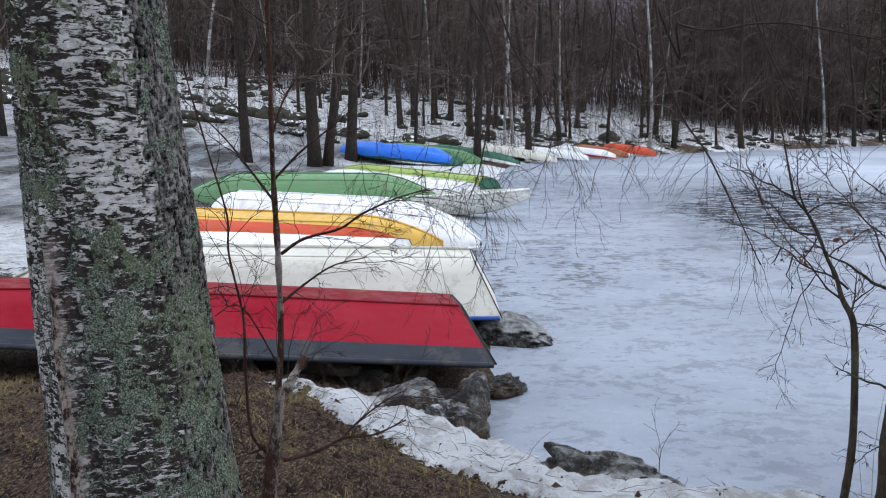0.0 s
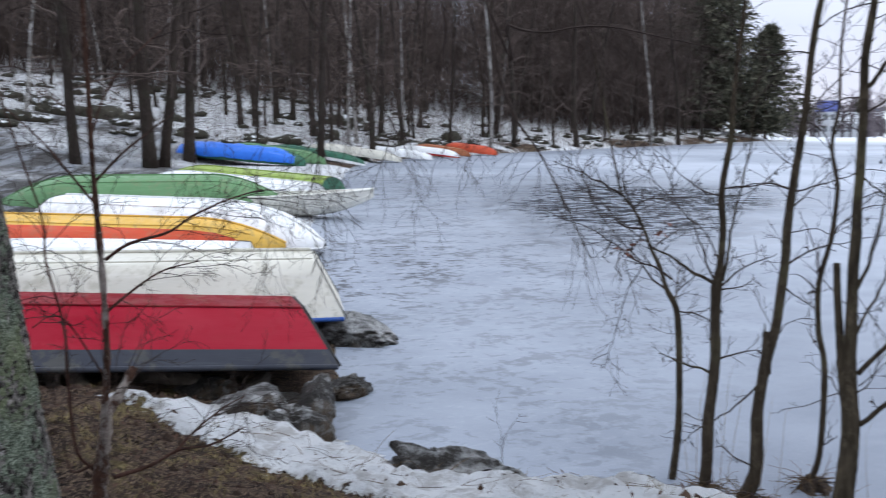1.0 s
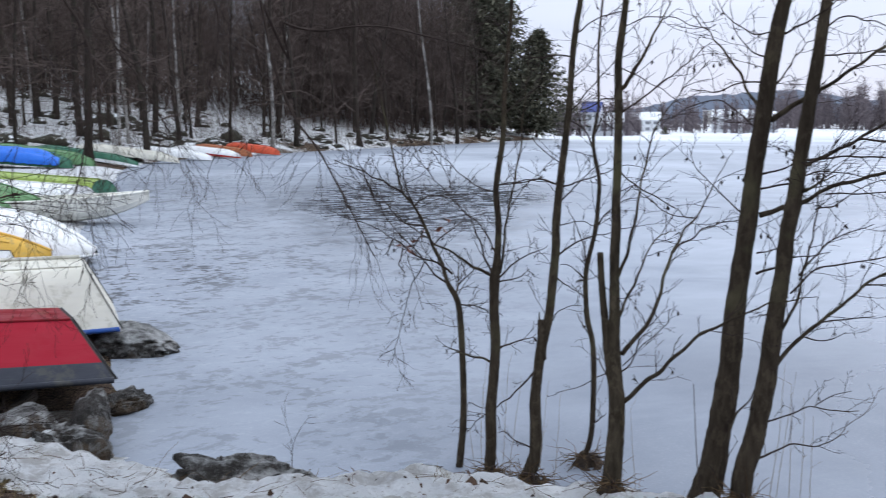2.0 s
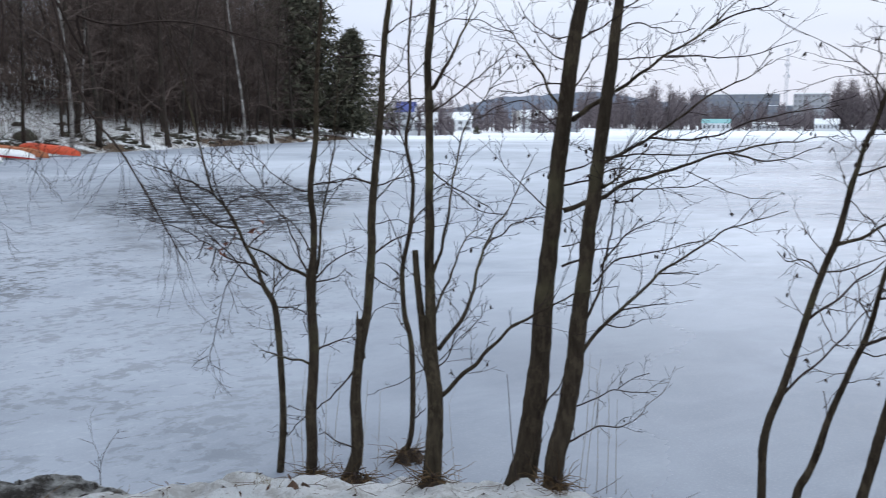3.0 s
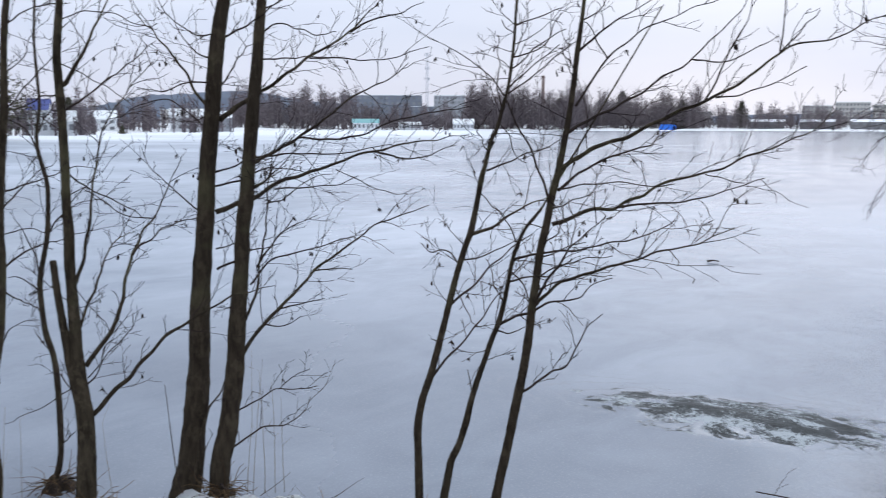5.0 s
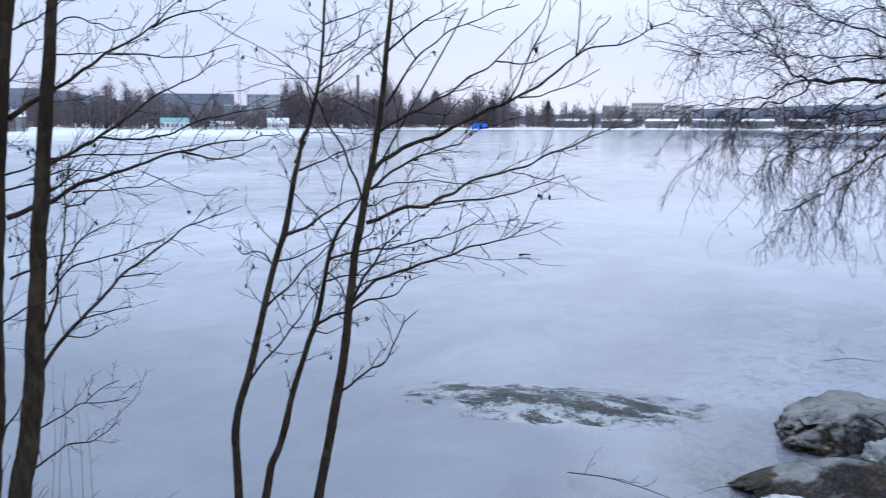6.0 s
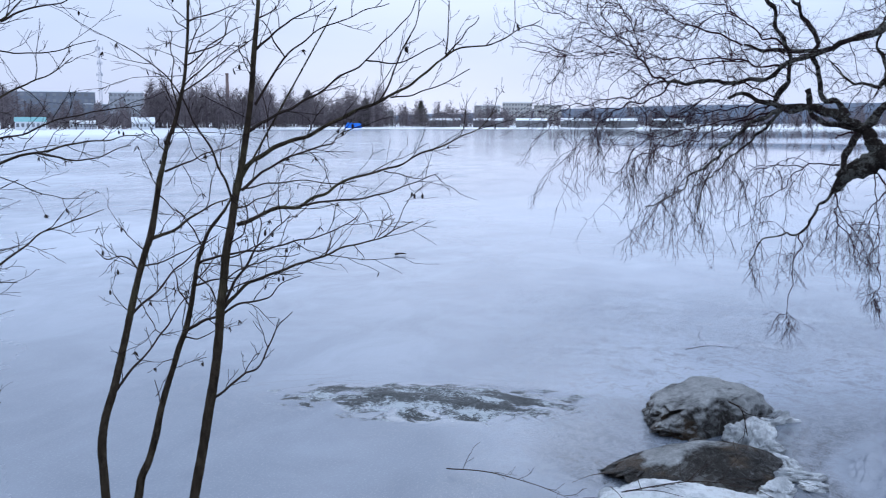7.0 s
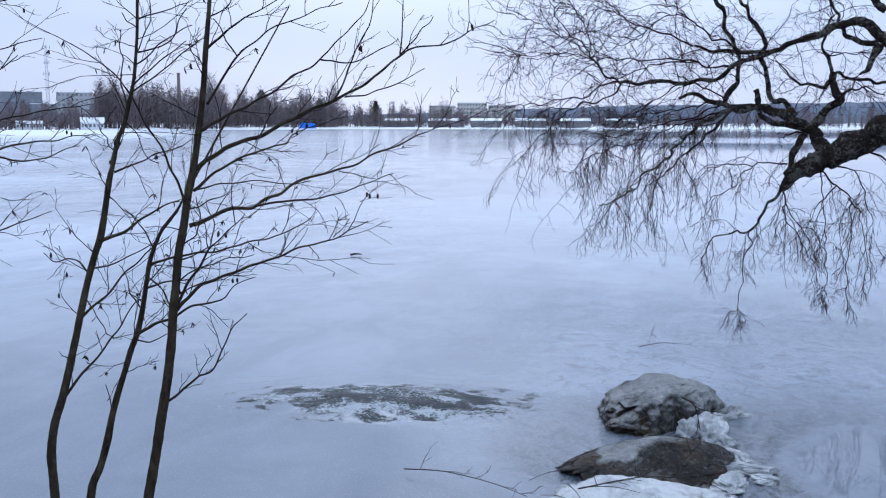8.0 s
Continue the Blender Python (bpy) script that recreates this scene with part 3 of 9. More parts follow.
ANGLES = np.radians(np.concatenate([np.arange(-36, 112, 0.42), np.arange(112, 324, 4.0)]))
RINGS = np.concatenate([np.geomspace(0.02, 2.4, 22)[:-1], np.geomspace(2.4, 10, 170)[:-1], np.geomspace(10, 160, 150)[:-1], np.geomspace(160, 4000, 30)])


def ground_height(x, y):
    z, snow, patchy, wet = terrain(x, y)
    return z, {"snow": snow, "patchy": patchy, "wet": wet}


def ice_height(x, y):
    r, s = np.hypot(x, y), inland(x, y)
    az = np.degrees(np.arctan2(x, np.maximum(y, 0.01)))
    z = fbm(x, y, 0.8, 3, 70) * 0.008 * smooth(60, 20, r)
    # the slab bulges over a stone beside the bank
    d = np.hypot((x - 6.50 + 0.10 * (y - 1.5)) / 0.40, (y - 1.5) / 1.04)
    z = z + 0.035 * smooth(1.4, 0.3, d) * (0.7 + 1.6 * np.abs(fbm(x * 1.6, y * 0.8, 3.0, 4, 75)))
    stones = np.hypot((x - 5.95 + 0.1 * (y + 0.4)) / 0.85, (y + 0.40) / 0.75)
    lane = smooth(-30, -14, s) * smooth(60, 30, r) * smooth(2.2, -0.6, x / np.maximum(y, 1) * 4 - 0.8)
    lane = lane * (0.55 + 0.45 * smooth(6.0, 8.5, y)) * np.clip(1.05 + 1.6 * fbm(x, y, 0.22, 4, 91), 0.25, 1)
    pool = np.exp(-(((az - 22.5) / 8.0) ** 2 + ((r - 25.0) / 9.0) ** 2)) * 1.5 * (1 + 0.7 * fbm(x, y, 0.30, 4, 90))
    bay = smooth(-0.25, 0.35, -(y + 0.72 + 0.16 * (x - 5.5) + 0.25 * fbm(x, y, 1.1, 3, 92))) * smooth(8.2, 6.0, r)
    bay = np.maximum(bay, smooth(1.75, 0.95, stones + 0.4 * fbm(x, y, 1.6, 4, 96)) * (0.70 + 0.25 * smooth(5.9, 5.3, x)))
    mirror = smooth(1.15, 0.75, np.hypot((x - 5.75) / 0.80, (y + 1.78) / 0.58) + 0.25 * fbm(x, y, 1.6, 3, 97))
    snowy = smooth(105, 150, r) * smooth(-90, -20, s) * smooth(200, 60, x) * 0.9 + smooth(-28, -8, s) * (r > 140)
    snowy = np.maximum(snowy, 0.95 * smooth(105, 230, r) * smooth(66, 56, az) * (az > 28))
    crack = np.exp(-(((x - 6.28 + 0.62 * (0.62 - y) + 0.10 * fbm(x, y, 2.2, 4, 93)) / 0.022) ** 2)) * smooth(0.64, 0.56, y) * smooth(-0.1, 0.1, y) * 0.8
    # darker near shore, eased on the right where sky reflection is painted in
    thin = 0.85 * smooth(-11, -0.5, s) * (0.8 + 0.5 * fbm(x, y, 0.5, 4, 95)) * (0.55 + 0.45 * smooth(15, 45, az)) * (1 - 0.7 * smooth(83, 94, az))
    return z, {"melt": np.clip(np.maximum(lane * 0.95, pool * 0.3), 0, 1.0), "slush": np.clip(1.05 - 0.55 * d, 0, 1), "rim": smooth(-0.10, 0.10, x - 6.55) * smooth(0.6, 1.0, y),
               "ring": np.minimum(d, stones + 0.3), "lines": smooth(2.6, 1.6, np.minimum(d, stones + 0.3)) * smooth(0.8, 1.15, np.minimum(d, stones + 0.3)), "crack": crack,
               "pool": np.clip(pool, 0, 1), "bay": bay * (1 - mirror), "mirror": mirror, "dim": 1 - 0.80 * smooth(72, 90, az), "calm": 0.03 + 0.6 * smooth(30, 8, r), "ripple": smooth(74, 90, az) * smooth(14, 7, r), "thin": thin,
               "dull": smooth(1.05, 0.55, np.arctan2(x, np.maximum(y, 0.01))) * 0.9, "snowy": np.clip(snowy, 0, 1)}


sheet("ground", RINGS, ANGLES, ground_height, M_GROUND, "brown leaf-littered lake shore with melting snow and dead grass", "ground")
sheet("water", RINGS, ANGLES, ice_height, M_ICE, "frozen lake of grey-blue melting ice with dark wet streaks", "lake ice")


# ---- boats ----
def hull_section(half, depth, flare, chine, round_):
    """One half of a hull's cross-section from keel to gunwale, as (out, down) pairs; keel is up."""
    pts = [(0.0, 0.0)]
    n = 8
    for k in range(1, n + 1):
        a = k / n
        if round_:
            ang = a * math.pi / 2
            pts.append((half * math.sin(ang) ** 0.85, -depth * (1 - math.cos(ang)) ** 1.1))
        elif a <= 0.5:
            pts.append((half * flare * a * 2, -chine * a * 2))
        else:
            pts.append((half * (flare + (1 - flare) * (a - 0.5) * 2), -chine - (depth - chine) * (a - 0.5) * 2))
    return pts


def hull_rows(length, beam, depth, bow, flare, round_, rise=0.18, n=26, rake=0.16, chine=0.06):
    """Sections along x from the stern (x = 0) to the bow, keel up and gunwale down at z = 0."""
    rows = []
    for i in range(n):
        t = 0.5 - 0.5 * math.cos(math.pi * i / (n - 1))
        w = 1.0
        if bow == "sharp":
            w = max(0.015, 1 - max(0.0, (t - 0.36) / 0.64) ** 2.4) * (0.82 + 0.18 * min(1, t / 0.35))
        elif bow == "blunt":
            w = max(0.02, 1 - max(0.0, (t - 0.4) / 0.6) ** 4.5) ** 0.8
        elif bow == "double":
            w = max(0.02, (1 - abs(2 * t - 1) ** 4.0)) ** 0.8
        elif bow == "pram":
            w = (1 - 0.34 * max(0.0, (t - 0.4) / 0.6) ** 2) * (0.9 + 0.1 * min(1, t / 0.3))
        up = rise * max(0.0, (t - 0.45) / 0.55) ** 2.2
        d = depth - (depth * 0.62 * max(0.0, (t - 0.72) / 0.28) ** 2 if bow in ("sharp", "double", "blunt") else up)
        if bow == "blunt":
            d = depth * (1 - 0.88 * max(0.0, (t - 0.62) / 0.38) ** 2.2)
        if bow == "double":
            d -= depth * 0.55 * max(0.0, (0.25 - t) / 0.25) ** 2
        sec = hull_section(beam / 2 * w, d, flare, chine, round_)
        row = []
        for out, down in [(-o, z) for o, z in sec[:0:-1]] + sec:
            k = (d + down) / depth
            row.append((t * length + rake * k * (1 - t) ** 4, out, d + down))
        rows.append(row)
    return rows


def boat(name, place, label, length, beam, depth, bow, paint, trim, band=None, band_at=0.3, flare=0.62, round_=False, planks=0, keel=True, rake=0.16, chine=0.06, group="rowing boats on the shore", stern=None, fade=2.0, strip=None):
    """An upturned rowing boat: hull, painted band, gunwale strips, transom, keel strips."""
    top = thing(name, place, label, "boat", group)
    rows = hull_rows(length, beam, depth, bow, flare, round_, rake=rake, chine=chine)
    if planks:
        rows = [[(x, y * (1 + 0.012 * ((j * planks // len(r)) % 2)), z + 0.006 * ((j * planks // len(r)) % 2)) for j, (x, y, z) in enumerate(r)] for r in rows]
    hull = Shape().grid(rows, flip=True)
    inner = [[(x, y * 0.965, max(0.0, z - 0.025)) for x, y, z in r] for r in rows]
    body = part("hull", hull, paint, top)
    # shade under the hull is painted in by this dark material
    part("hull_inside", Shape().grid(inner), M_INSIDE, top, "hull inside, its shade put into the dark colour")
    if band:
        for side in (0, -1):
            quads = []
            for q, r in enumerate(rows):
                g = Vector(r[side])
                line = [Vector(r[i if side == 0 else -1 - i]) for i in range(8)]
                whole = sum((line[i + 1] - line[i]).length for i in range(7)) or 1e-6
                pts, left = [g], band_at * 0.62 * whole * max(0.02, 1 - max(0.0, q / (len(rows) - 1) - fade) / 0.2)
                for i in range(7):
                    seg = (line[i + 1] - line[i]).length
                    if left <= seg:
                        pts.append(line[i].lerp(line[i + 1], left / max(seg, 1e-6)))
                        break
                    left -= seg
                    pts.append(line[i + 1])
                off = Vector((0, 0.006 * (1 if g.y > 0 else -1), 0.006))
                reach = [0.0]
                for i in range(len(pts) - 1):
                    reach.append(reach[-1] + (pts[i + 1] - pts[i]).length)
                row = []
                for k in range(7):
                    want = reach[-1] * k / 6
                    i = max(j for j in range(len(pts)) if reach[j] <= want + 1e-9)
                    i = min(i, len(pts) - 2)
                    row.append(tuple(pts[i].lerp(pts[i + 1], (want - reach[i]) / max(1e-6, reach[i + 1] - reach[i])) + off))
                quads.append(row)
            part("painted_band", Shape().grid(quads, flip=(side == 0)), band, body, "painted band along the gunwale")
    for side in (0, -1):
        rail = [Vector(r[side]) + Vector((0, 0, -0.004)) for r in rows]
        part("gunwale", Shape().tube(rail, [0.022] * len(rail), 6), trim, top, "rubbing strake along the rim")
    end = Shape()
    r = rows[0]
    n = len(r)
    shift = Vector((-0.02, 0, 0))
    end.add([Vector(p) + shift for p in r] + [Vector(p) + Vector((0.02, 0, 0)) for p in r], [tuple(range(n)), tuple(range(2 * n - 1, n - 1, -1))] + [(i + 1, i, n + i, n + i + 1) for i in range(n - 1)])
    if bow != "double":
        part("transom", end, stern or paint, top, flat=True)
        ridge = [Vector(p) + Vector((-0.022, 0, 0.002)) for p in r]
        part("transom_trim", Shape().tube(ridge, [0.006] * n, 5), M_RUBBER, top, "black edge strip of the transom")
    if strip:
        for off in (4, -4):
            line = [Vector(r[len(r) // 2 + off]) for r in rows]
            part("chine_strip", Shape().tube(line, [0.010] * len(line), 5), strip, top, "darker red edge of the bottom")
        base = Shape().grid([[(x, y, z + 0.005) for x, y, z in r[len(r) // 2 - 4 : len(r) // 2 + 5]] for r in rows], flip=True)
        part("bottom_panel", base, strip, top, "darker red flat bottom")
    if keel:
        line = [Vector(r[len(r) // 2]) + Vector((0, 0, 0.012)) for r in rows[: -1 if bow == "pram" else None]]
        part("keel", Shape().tube(line, [0.022] * len(line), 4), paint, top)
        for off in (3, -3):
            line = [Vector(r[len(r) // 2 + off]) + Vector((0, 0, 0.006)) for r in rows[1:-5]]
            part("keel_strip", Shape().tube(line, [0.010] * len(line), 4), paint, body)
    return top


def shored(end, heading, length, z, tilt=0.0, pitch=0.0, flip=False):
    """Pose of a boat whose lakeward end lies at `end`, with its other end towards `heading` (degrees from +x)."""
    m = pose(end[0], end[1], z, 0, 0, heading) @ pose(0, 0, 0, tilt, pitch, 0)
    if flip:
        m = m @ Matrix.Translation((length, 0, 0)) @ pose(0, 0, 0, 0, 0, 180)
    return m


def on_land(end, heading, length, lift=0.02):
    """The same, resting on the ground at both ends."""
    far = (end[0] + length * math.cos(radians(heading)), end[1] + length * math.sin(radians(heading)))
    a, b = max(0.02, land_height(*end)), max(0.02, land_height(*far))
    return shored(end, heading, length, a + lift, 0, -math.degrees(math.atan2(b - a, length)))


boat("rowing_boat", shored((0.30, 7.12), 186.5, 5.0, 0.26, 7.0, -4.0), "upturned red flat-bottomed rowing boat with a dark grey band", 5.0, 1.45, 0.47, "pram", M_RED, M_GREY, M_GREY, 0.29, flare=0.55, keel=False, rake=0.28, strip=M_DRED, stern=M_RUBBER)
boat("rowing_boat", shored((0.55, 9.12), 180, 5.0, 0.26, 0, -0.6), "upturned cream rowing boat with green algae and a blue rim", 5.0, 1.55, 0.58, "sharp", M_CREAM, M_BLUE, None, flare=0.60, rake=0.30)
boat("rowing_boat", shored((-0.50, 11.6), 163, 5.0, 0.16), "upturned white flat-bottomed rowing boat beside a yellow one", 5.0, 1.4, 0.48, "pram", M_WHITE, M_CREAM, None, flare=0.65, keel=False, rake=0.12)
boat("rowing_boat", shored((0.0, 13.2), 158, 5.2, 0.18, flip=True), "upturned yellow rowing boat with an orange band", 5.2, 1.5, 0.55, "sharp", M_YELLOW, M_ORANGE, M_ORANGE, 0.98, flare=0.55, round_=True, fade=0.74)
boat("rowing_boat", shored((0.62, 14.5), 150, 5.4, 0.14, flip=True), "upturned white rowing boat with a rounded bow", 5.4, 1.7, 0.72, "blunt", M_WHITE, M_WHITE, None, flare=0.6, round_=True)
boat("rowing_boat", shored((-0.1, 20.6), 178, 6.0, 0.15), "upturned mid-green rowing boat with rounded ends", 6.0, 1.7, 0.86, "double", M_GREEN, M_GREEN, None, round_=True)
boat("rowing_boat", on_land((0.70, 23.2), 143, 5.8), "upturned white rowing boat with a low stern", 5.8, 1.6, 0.56, "sharp", M_WHITE, M_CREAM, None, round_=True, rake=0.1)
boat("rowing_boat", on_land((1.35, 25.2), 143, 6.2), "upturned lime-green rowing boat with yellow and white bands", 6.2, 1.55, 0.62, "sharp", M_LIME, M_YELLOW, M_YELLOW, 0.30, round_=True, stern=M_DGREEN)
boat("rowing_boat", on_land((0.90, 41.0), 171, 5.5), "upturned dark green rowing boat under a blue tarpaulin", 5.5, 1.6, 0.62, "double", M_DGREEN, M_DGREEN, None, round_=True)
boat("rowing_boat", on_land((1.9, 43.5), 160, 5.0), "upturned faded green rowing boat beyond the blue tarpaulin", 5.0, 1.3, 0.50, "double", M_GREEN, M_GREEN, None, round_=True)
boat("rowing_boat", on_land((4.1, 47.2), 172, 5.0), "upturned dark green rowing boat with a white rim", 5.0, 1.25, 0.42, "double", M_DGREEN, M_WHITE, M_WHITE, 0.3, round_=True)
boat("rowing_boat", on_land((6.6, 51.5), 171, 5.4), "upturned cream rowing boat at the forest edge", 5.4, 1.25, 0.44, "double", M_CREAM, M_CREAM, None, round_=True)
boat("rowing_boat", on_land((8.9, 54.6), 166, 4.8), "upturned white rowing boat at the forest edge", 4.8, 1.25, 0.46, "double", M_WHITE, M_WHITE, None, round_=True)
boat("rowing_boat", on_land((11.2, 57.8), 150, 4.6), "upturned white boat with a red-brown rim", 4.6, 1.25, 0.44, "double", M_WHITE, M_ORANGE, M_RED, 0.2, round_=True)
boat("rowing_boat", on_land((12.4, 60.0), 150, 4.2), "upturned orange-brown rowing boat at the forest edge", 4.2, 1.25, 0.46, "double", M_RUST, M_RUST, M_RUST, 0.7, round_=True)
boat("rowing_boat", on_land((14.9, 62.6), 146, 4.2), "upturned bright orange-red boat at the forest edge", 4.2, 1.3, 0.5, "double", M_ORANGE, M_ORANGE, None, round_=True)


def upright_boat(place, length, beam, depth, paint):
    top = thing("rowing_boat", place, "cream clinker rowing boat lying upright on the ice edge", "boat", "rowing boats on the shore")
    rows = [[(x, y, depth - z) for x, y, z in r] for r in hull_rows(length, beam, depth, "sharp", 0.6, True, rake=0.1)]
    rows = [[(x, y, z + (0.16 * (x / length) ** 3 if abs(y) > 0 or True else 0)) for x, y, z in r] for r in rows]
    hull = Shape().grid(rows)
    hull.grid([[(x, y * 0.95, z + 0.02) for x, y, z in r] for r in rows], flip=True)
    part("hull", hull, paint, top)
    for side in (0, -1):
        rail = [Vector(r[side]) for r in rows]
        part("gunwale", Shape().tube(rail, [0.03] * len(rail), 6), paint, top)
        for row, k in ((0.3, 0), (0.55, 1), (0.8, 2)):
            lap = [Vector(r[1 + k * 2 if side == 0 else -2 - k * 2]) * 1.0 for r in rows]
            part("plank_lap", Shape().tube(lap, [0.012] * len(lap), 4), paint, top)
    n = len(rows[0])
    part("transom", Shape().add([Vector(p) + Vector((d, 0, 0)) for d in (0, 0.03) for p in rows[0]], [tuple(range(n))[::-1], tuple(range(n, 2 * n))]), paint, top, flat=True)
    for t in (0.28, 0.55, 0.78):
        r = rows[int(t * 25)]
        w = abs(r[2][1])
        part("thwart", Shape().box((t * length - 0.12, -w, depth * 0.62), (t * length + 0.12, w, depth * 0.62 + 0.03)), paint, top)
    return top


upright_boat(shored((1.97, 20.3), 168, 4.6, 0.02, flip=True), 4.6, 1.5, 0.50, M_PALE)


def tarpaulin():
    rng = random.Random(4)
    rows = []
    for i in range(34):
        t = i / 33
        half, high = 0.9 * (1 - abs(2 * t - 1) ** 6 * 0.35), 0.60 * (1 - 0.45 * abs(2 * t - 1) ** 5)
        rows.append([(t * 5.2, half * math.cos(a), 0.12 + high * max(0.0, math.sin(a)) ** 0.9 + 0.06 * noise.noise((t * 9, a * 3, 1.0)) + 0.05 * noise.noise((t * 26, a * 5, 4.0)) - 0.02) for a in [math.pi * j / 20 for j in range(21)]])
    s = Shape().grid(rows)
    s.grid([[(x, y * 0.99, z - 0.012) for x, y, z in r] for r in rows], flip=True)
    ob = part("tarpaulin", s, M_TARP)
    return tagged(placed(ob, on_land((0.42, 41.1), 171, 4.6, 0.06)), "bright blue tarpaulin draped over an upturned boat", "tarpaulin")


tarpaulin()


# ---- stones at the water ----
def stone(name, place, size, seed, label, material=None, frost=0.0, cap=0.0, group="", turn=0.0, sub=5, category="rock", boxy=0.0, tip=0.0, lump=1.0, mould=None, glaze=None):
    bm = bmesh.new()
    bmesh.ops.create_icosphere(bm, subdivisions=sub, radius=1)
    off = Vector((seed * 3.1, seed * 1.7, seed * 0.9))
    pick = random.Random(seed * 7 + 1)
    facets = [(Vector((pick.gauss(0, 1), pick.gauss(0, 1), pick.gauss(0.3, 0.8))).normalized(), pick.uniform(0.55, 0.88)) for _ in range(11)]
    for v in bm.verts:
        p = v.co
        p = p * (1 + boxy * (1 / max(abs(p.x), abs(p.y), abs(p.z)) - 1))
        k = 1 + 0.34 * noise.fractal(p * 0.9 + off, 0.9, 2.0, 4) * (0.5 + 0.5 * lump) + 0.13 * lump * noise.fractal(p * 3.5 + off, 0.7, 2.0, 5)
        cut = abs(noise.fractal(p * 1.5 + off * 2, 0.8, 2.0, 4))
        q = p * (k - 0.16 * lump + min(0.28, cut * 0.55) * lump)
        for way, reach in facets:
            over = q.dot(way) - reach
            if over > 0:
                q = q - way * over * 0.55
        q = mould(q) if mould else q
        v.co = Vector((q.x * size[0], q.y * size[1], max(q.z, -0.35) * size[2]))
    me = bpy.data.meshes.new(name)
    bm.normal_update()
    frosts = [frost + cap * max(0.0, v.normal.z) ** 1.5 + (glaze(Vector((v.co.x / size[0], v.co.y / size[1], v.co.z / size[2]))) if glaze else 0.0) for v in bm.verts]
    bm.to_mesh(me)
    bm.free()
    me.attributes.new("frost", "FLOAT", "POINT").data.foreach_set("value", frosts)
    me.polygons.foreach_set("use_smooth", [True] * len(me.polygons))
    me.materials.append(material or M_ROCK)
    ob = new(name, me)
    ob.matrix_world = pose(*place, tip, 0, turn)
    return tagged(ob, label, category, group)


G = "boulders at the water"


def slanted(q):
    """A low block whose top falls away to one side, with a hollow below the other."""
    out = math.hypot(q.x, q.y)
    z = min(q.z, 0.66 + 0.08 * noise.noise(q * 2.2)) * max(0.12, 1.0 - 0.62 * max(0.0, q.y + 0.15) - 0.25 * max(0.0, out - 0.55))
    low = max(0.0, 0.42 - z)
    return Vector((q.x + 0.9 * low * max(0.0, -q.x) * max(0.0, 0.55 - abs(q.y + 0.42)), q.y * (1.0 + 0.30 * low * (1 if q.y < 0 else -0.6)), z))


def low_slab(q):
    """A flat stone, highest at one end of its far side."""
    out = math.hypot(q.x * 0.9, q.y)
    return Vector((q.x, q.y + 0.22 * max(0.0, -q.x) * max(0.0, q.y), max(-0.3, (0.80 + 0.35 * q.x - 0.35 * q.y) * max(0.0, 1.05 - out ** 1.7) + 0.10 * noise.noise(q * 3.5) - 0.06) if q.z > -0.05 else q.z))


def snow_bank(q):
    return Vector((q.x, q.y, min(q.z, 0.70 + 0.12 * noise.noise(q * 2.4)) + 0.05 * noise.noise(q * 9)))


# glaze takes frost off the hollows, putting their shade into the colour
stone("boulder", (6.56, -0.39, 0.01), (0.46, 0.50, 0.36), 1, "grey boulder with an ice crust standing in the lake ice", None, 0.30, 0.42, G, 8, 6, boxy=0.30, lump=0.6, mould=slanted,
      glaze=lambda q: 0.95 * max(0.0, 0.40 - abs(q.y + 0.85)) + 0.16 * max(0.0, q.z) - 1.5 * max(0.0, 0.40 - math.hypot(q.y + 0.35, (q.z - 0.12) * 1.3)) - 0.9 * max(0.0, 0.30 - math.hypot(q.y - 0.25, q.z - 0.30)) - 0.35 * max(0.0, 0.25 - q.z))
stone("boulder", (5.50, -0.36, 0.01), (0.34, 0.64, 0.17), 2, "dark wet boulder with patches of ice beside the bank", None, 0.00, 0.10, G, 30, 6, boxy=0.10, lump=1.0, mould=low_slab,
      glaze=lambda q: 0.62 * smooth(0.62, 0.25, math.hypot((q.x - 0.35) * 1.1, (q.y - 0.12) * 0.9) + 0.35 * noise.noise(q * 3.0)) + 0.45 * smooth(0.10, 0.0, q.z) * smooth(0.2, -0.3, q.y))
stone("boulder", (4.70, -0.25, 0.02), (0.50, 0.56, 0.20), 3, "boulder under a cap of snow at the bank", M_CAP, 0.9, 0.3, G, 5, 6, boxy=0.2, lump=0.7, mould=snow_bank)
stone("boulder", (0.20, 5.99, 0.17), (0.135, 0.34, 0.22), 4, "long grey stone slab leaning under the red boat's stern", None, 0.16, 0.22, G, -6, boxy=0.45, tip=14, lump=0.6)
stone("boulder", (-0.30, 5.92, 0.17), (0.38, 0.32, 0.17), 5, "grey stone in the snow under the red boat", None, 0.14, 0.42, G, 20, boxy=0.35, lump=0.5)
stone("boulder", (0.07, 5.66, 0.07), (0.28, 0.20, 0.23), 6, "black wet stone with a cap of ice at the water's edge", None, -0.5, 1.15, G, 8, boxy=0.55, lump=0.6)
stone("boulder", (0.44, 6.90, 0.0), (0.26, 0.22, 0.11), 7, "low brown stone frozen into the ice", None, 0.05, 0.2, G, 0, boxy=0.4)
stone("boulder", (0.70, 8.75, 0.0), (0.42, 0.48, 0.24), 8, "icy mound of frozen stones behind the cream boat", None, 0.30, 0.34, G, 30, boxy=0.4)
stone("boulder", (0.98, 5.06, 0.0), (0.38, 0.27, 0.19), 9, "low grey stone glazed with ice at the bank", None, 0.14, 0.42, G, -24, boxy=0.35)
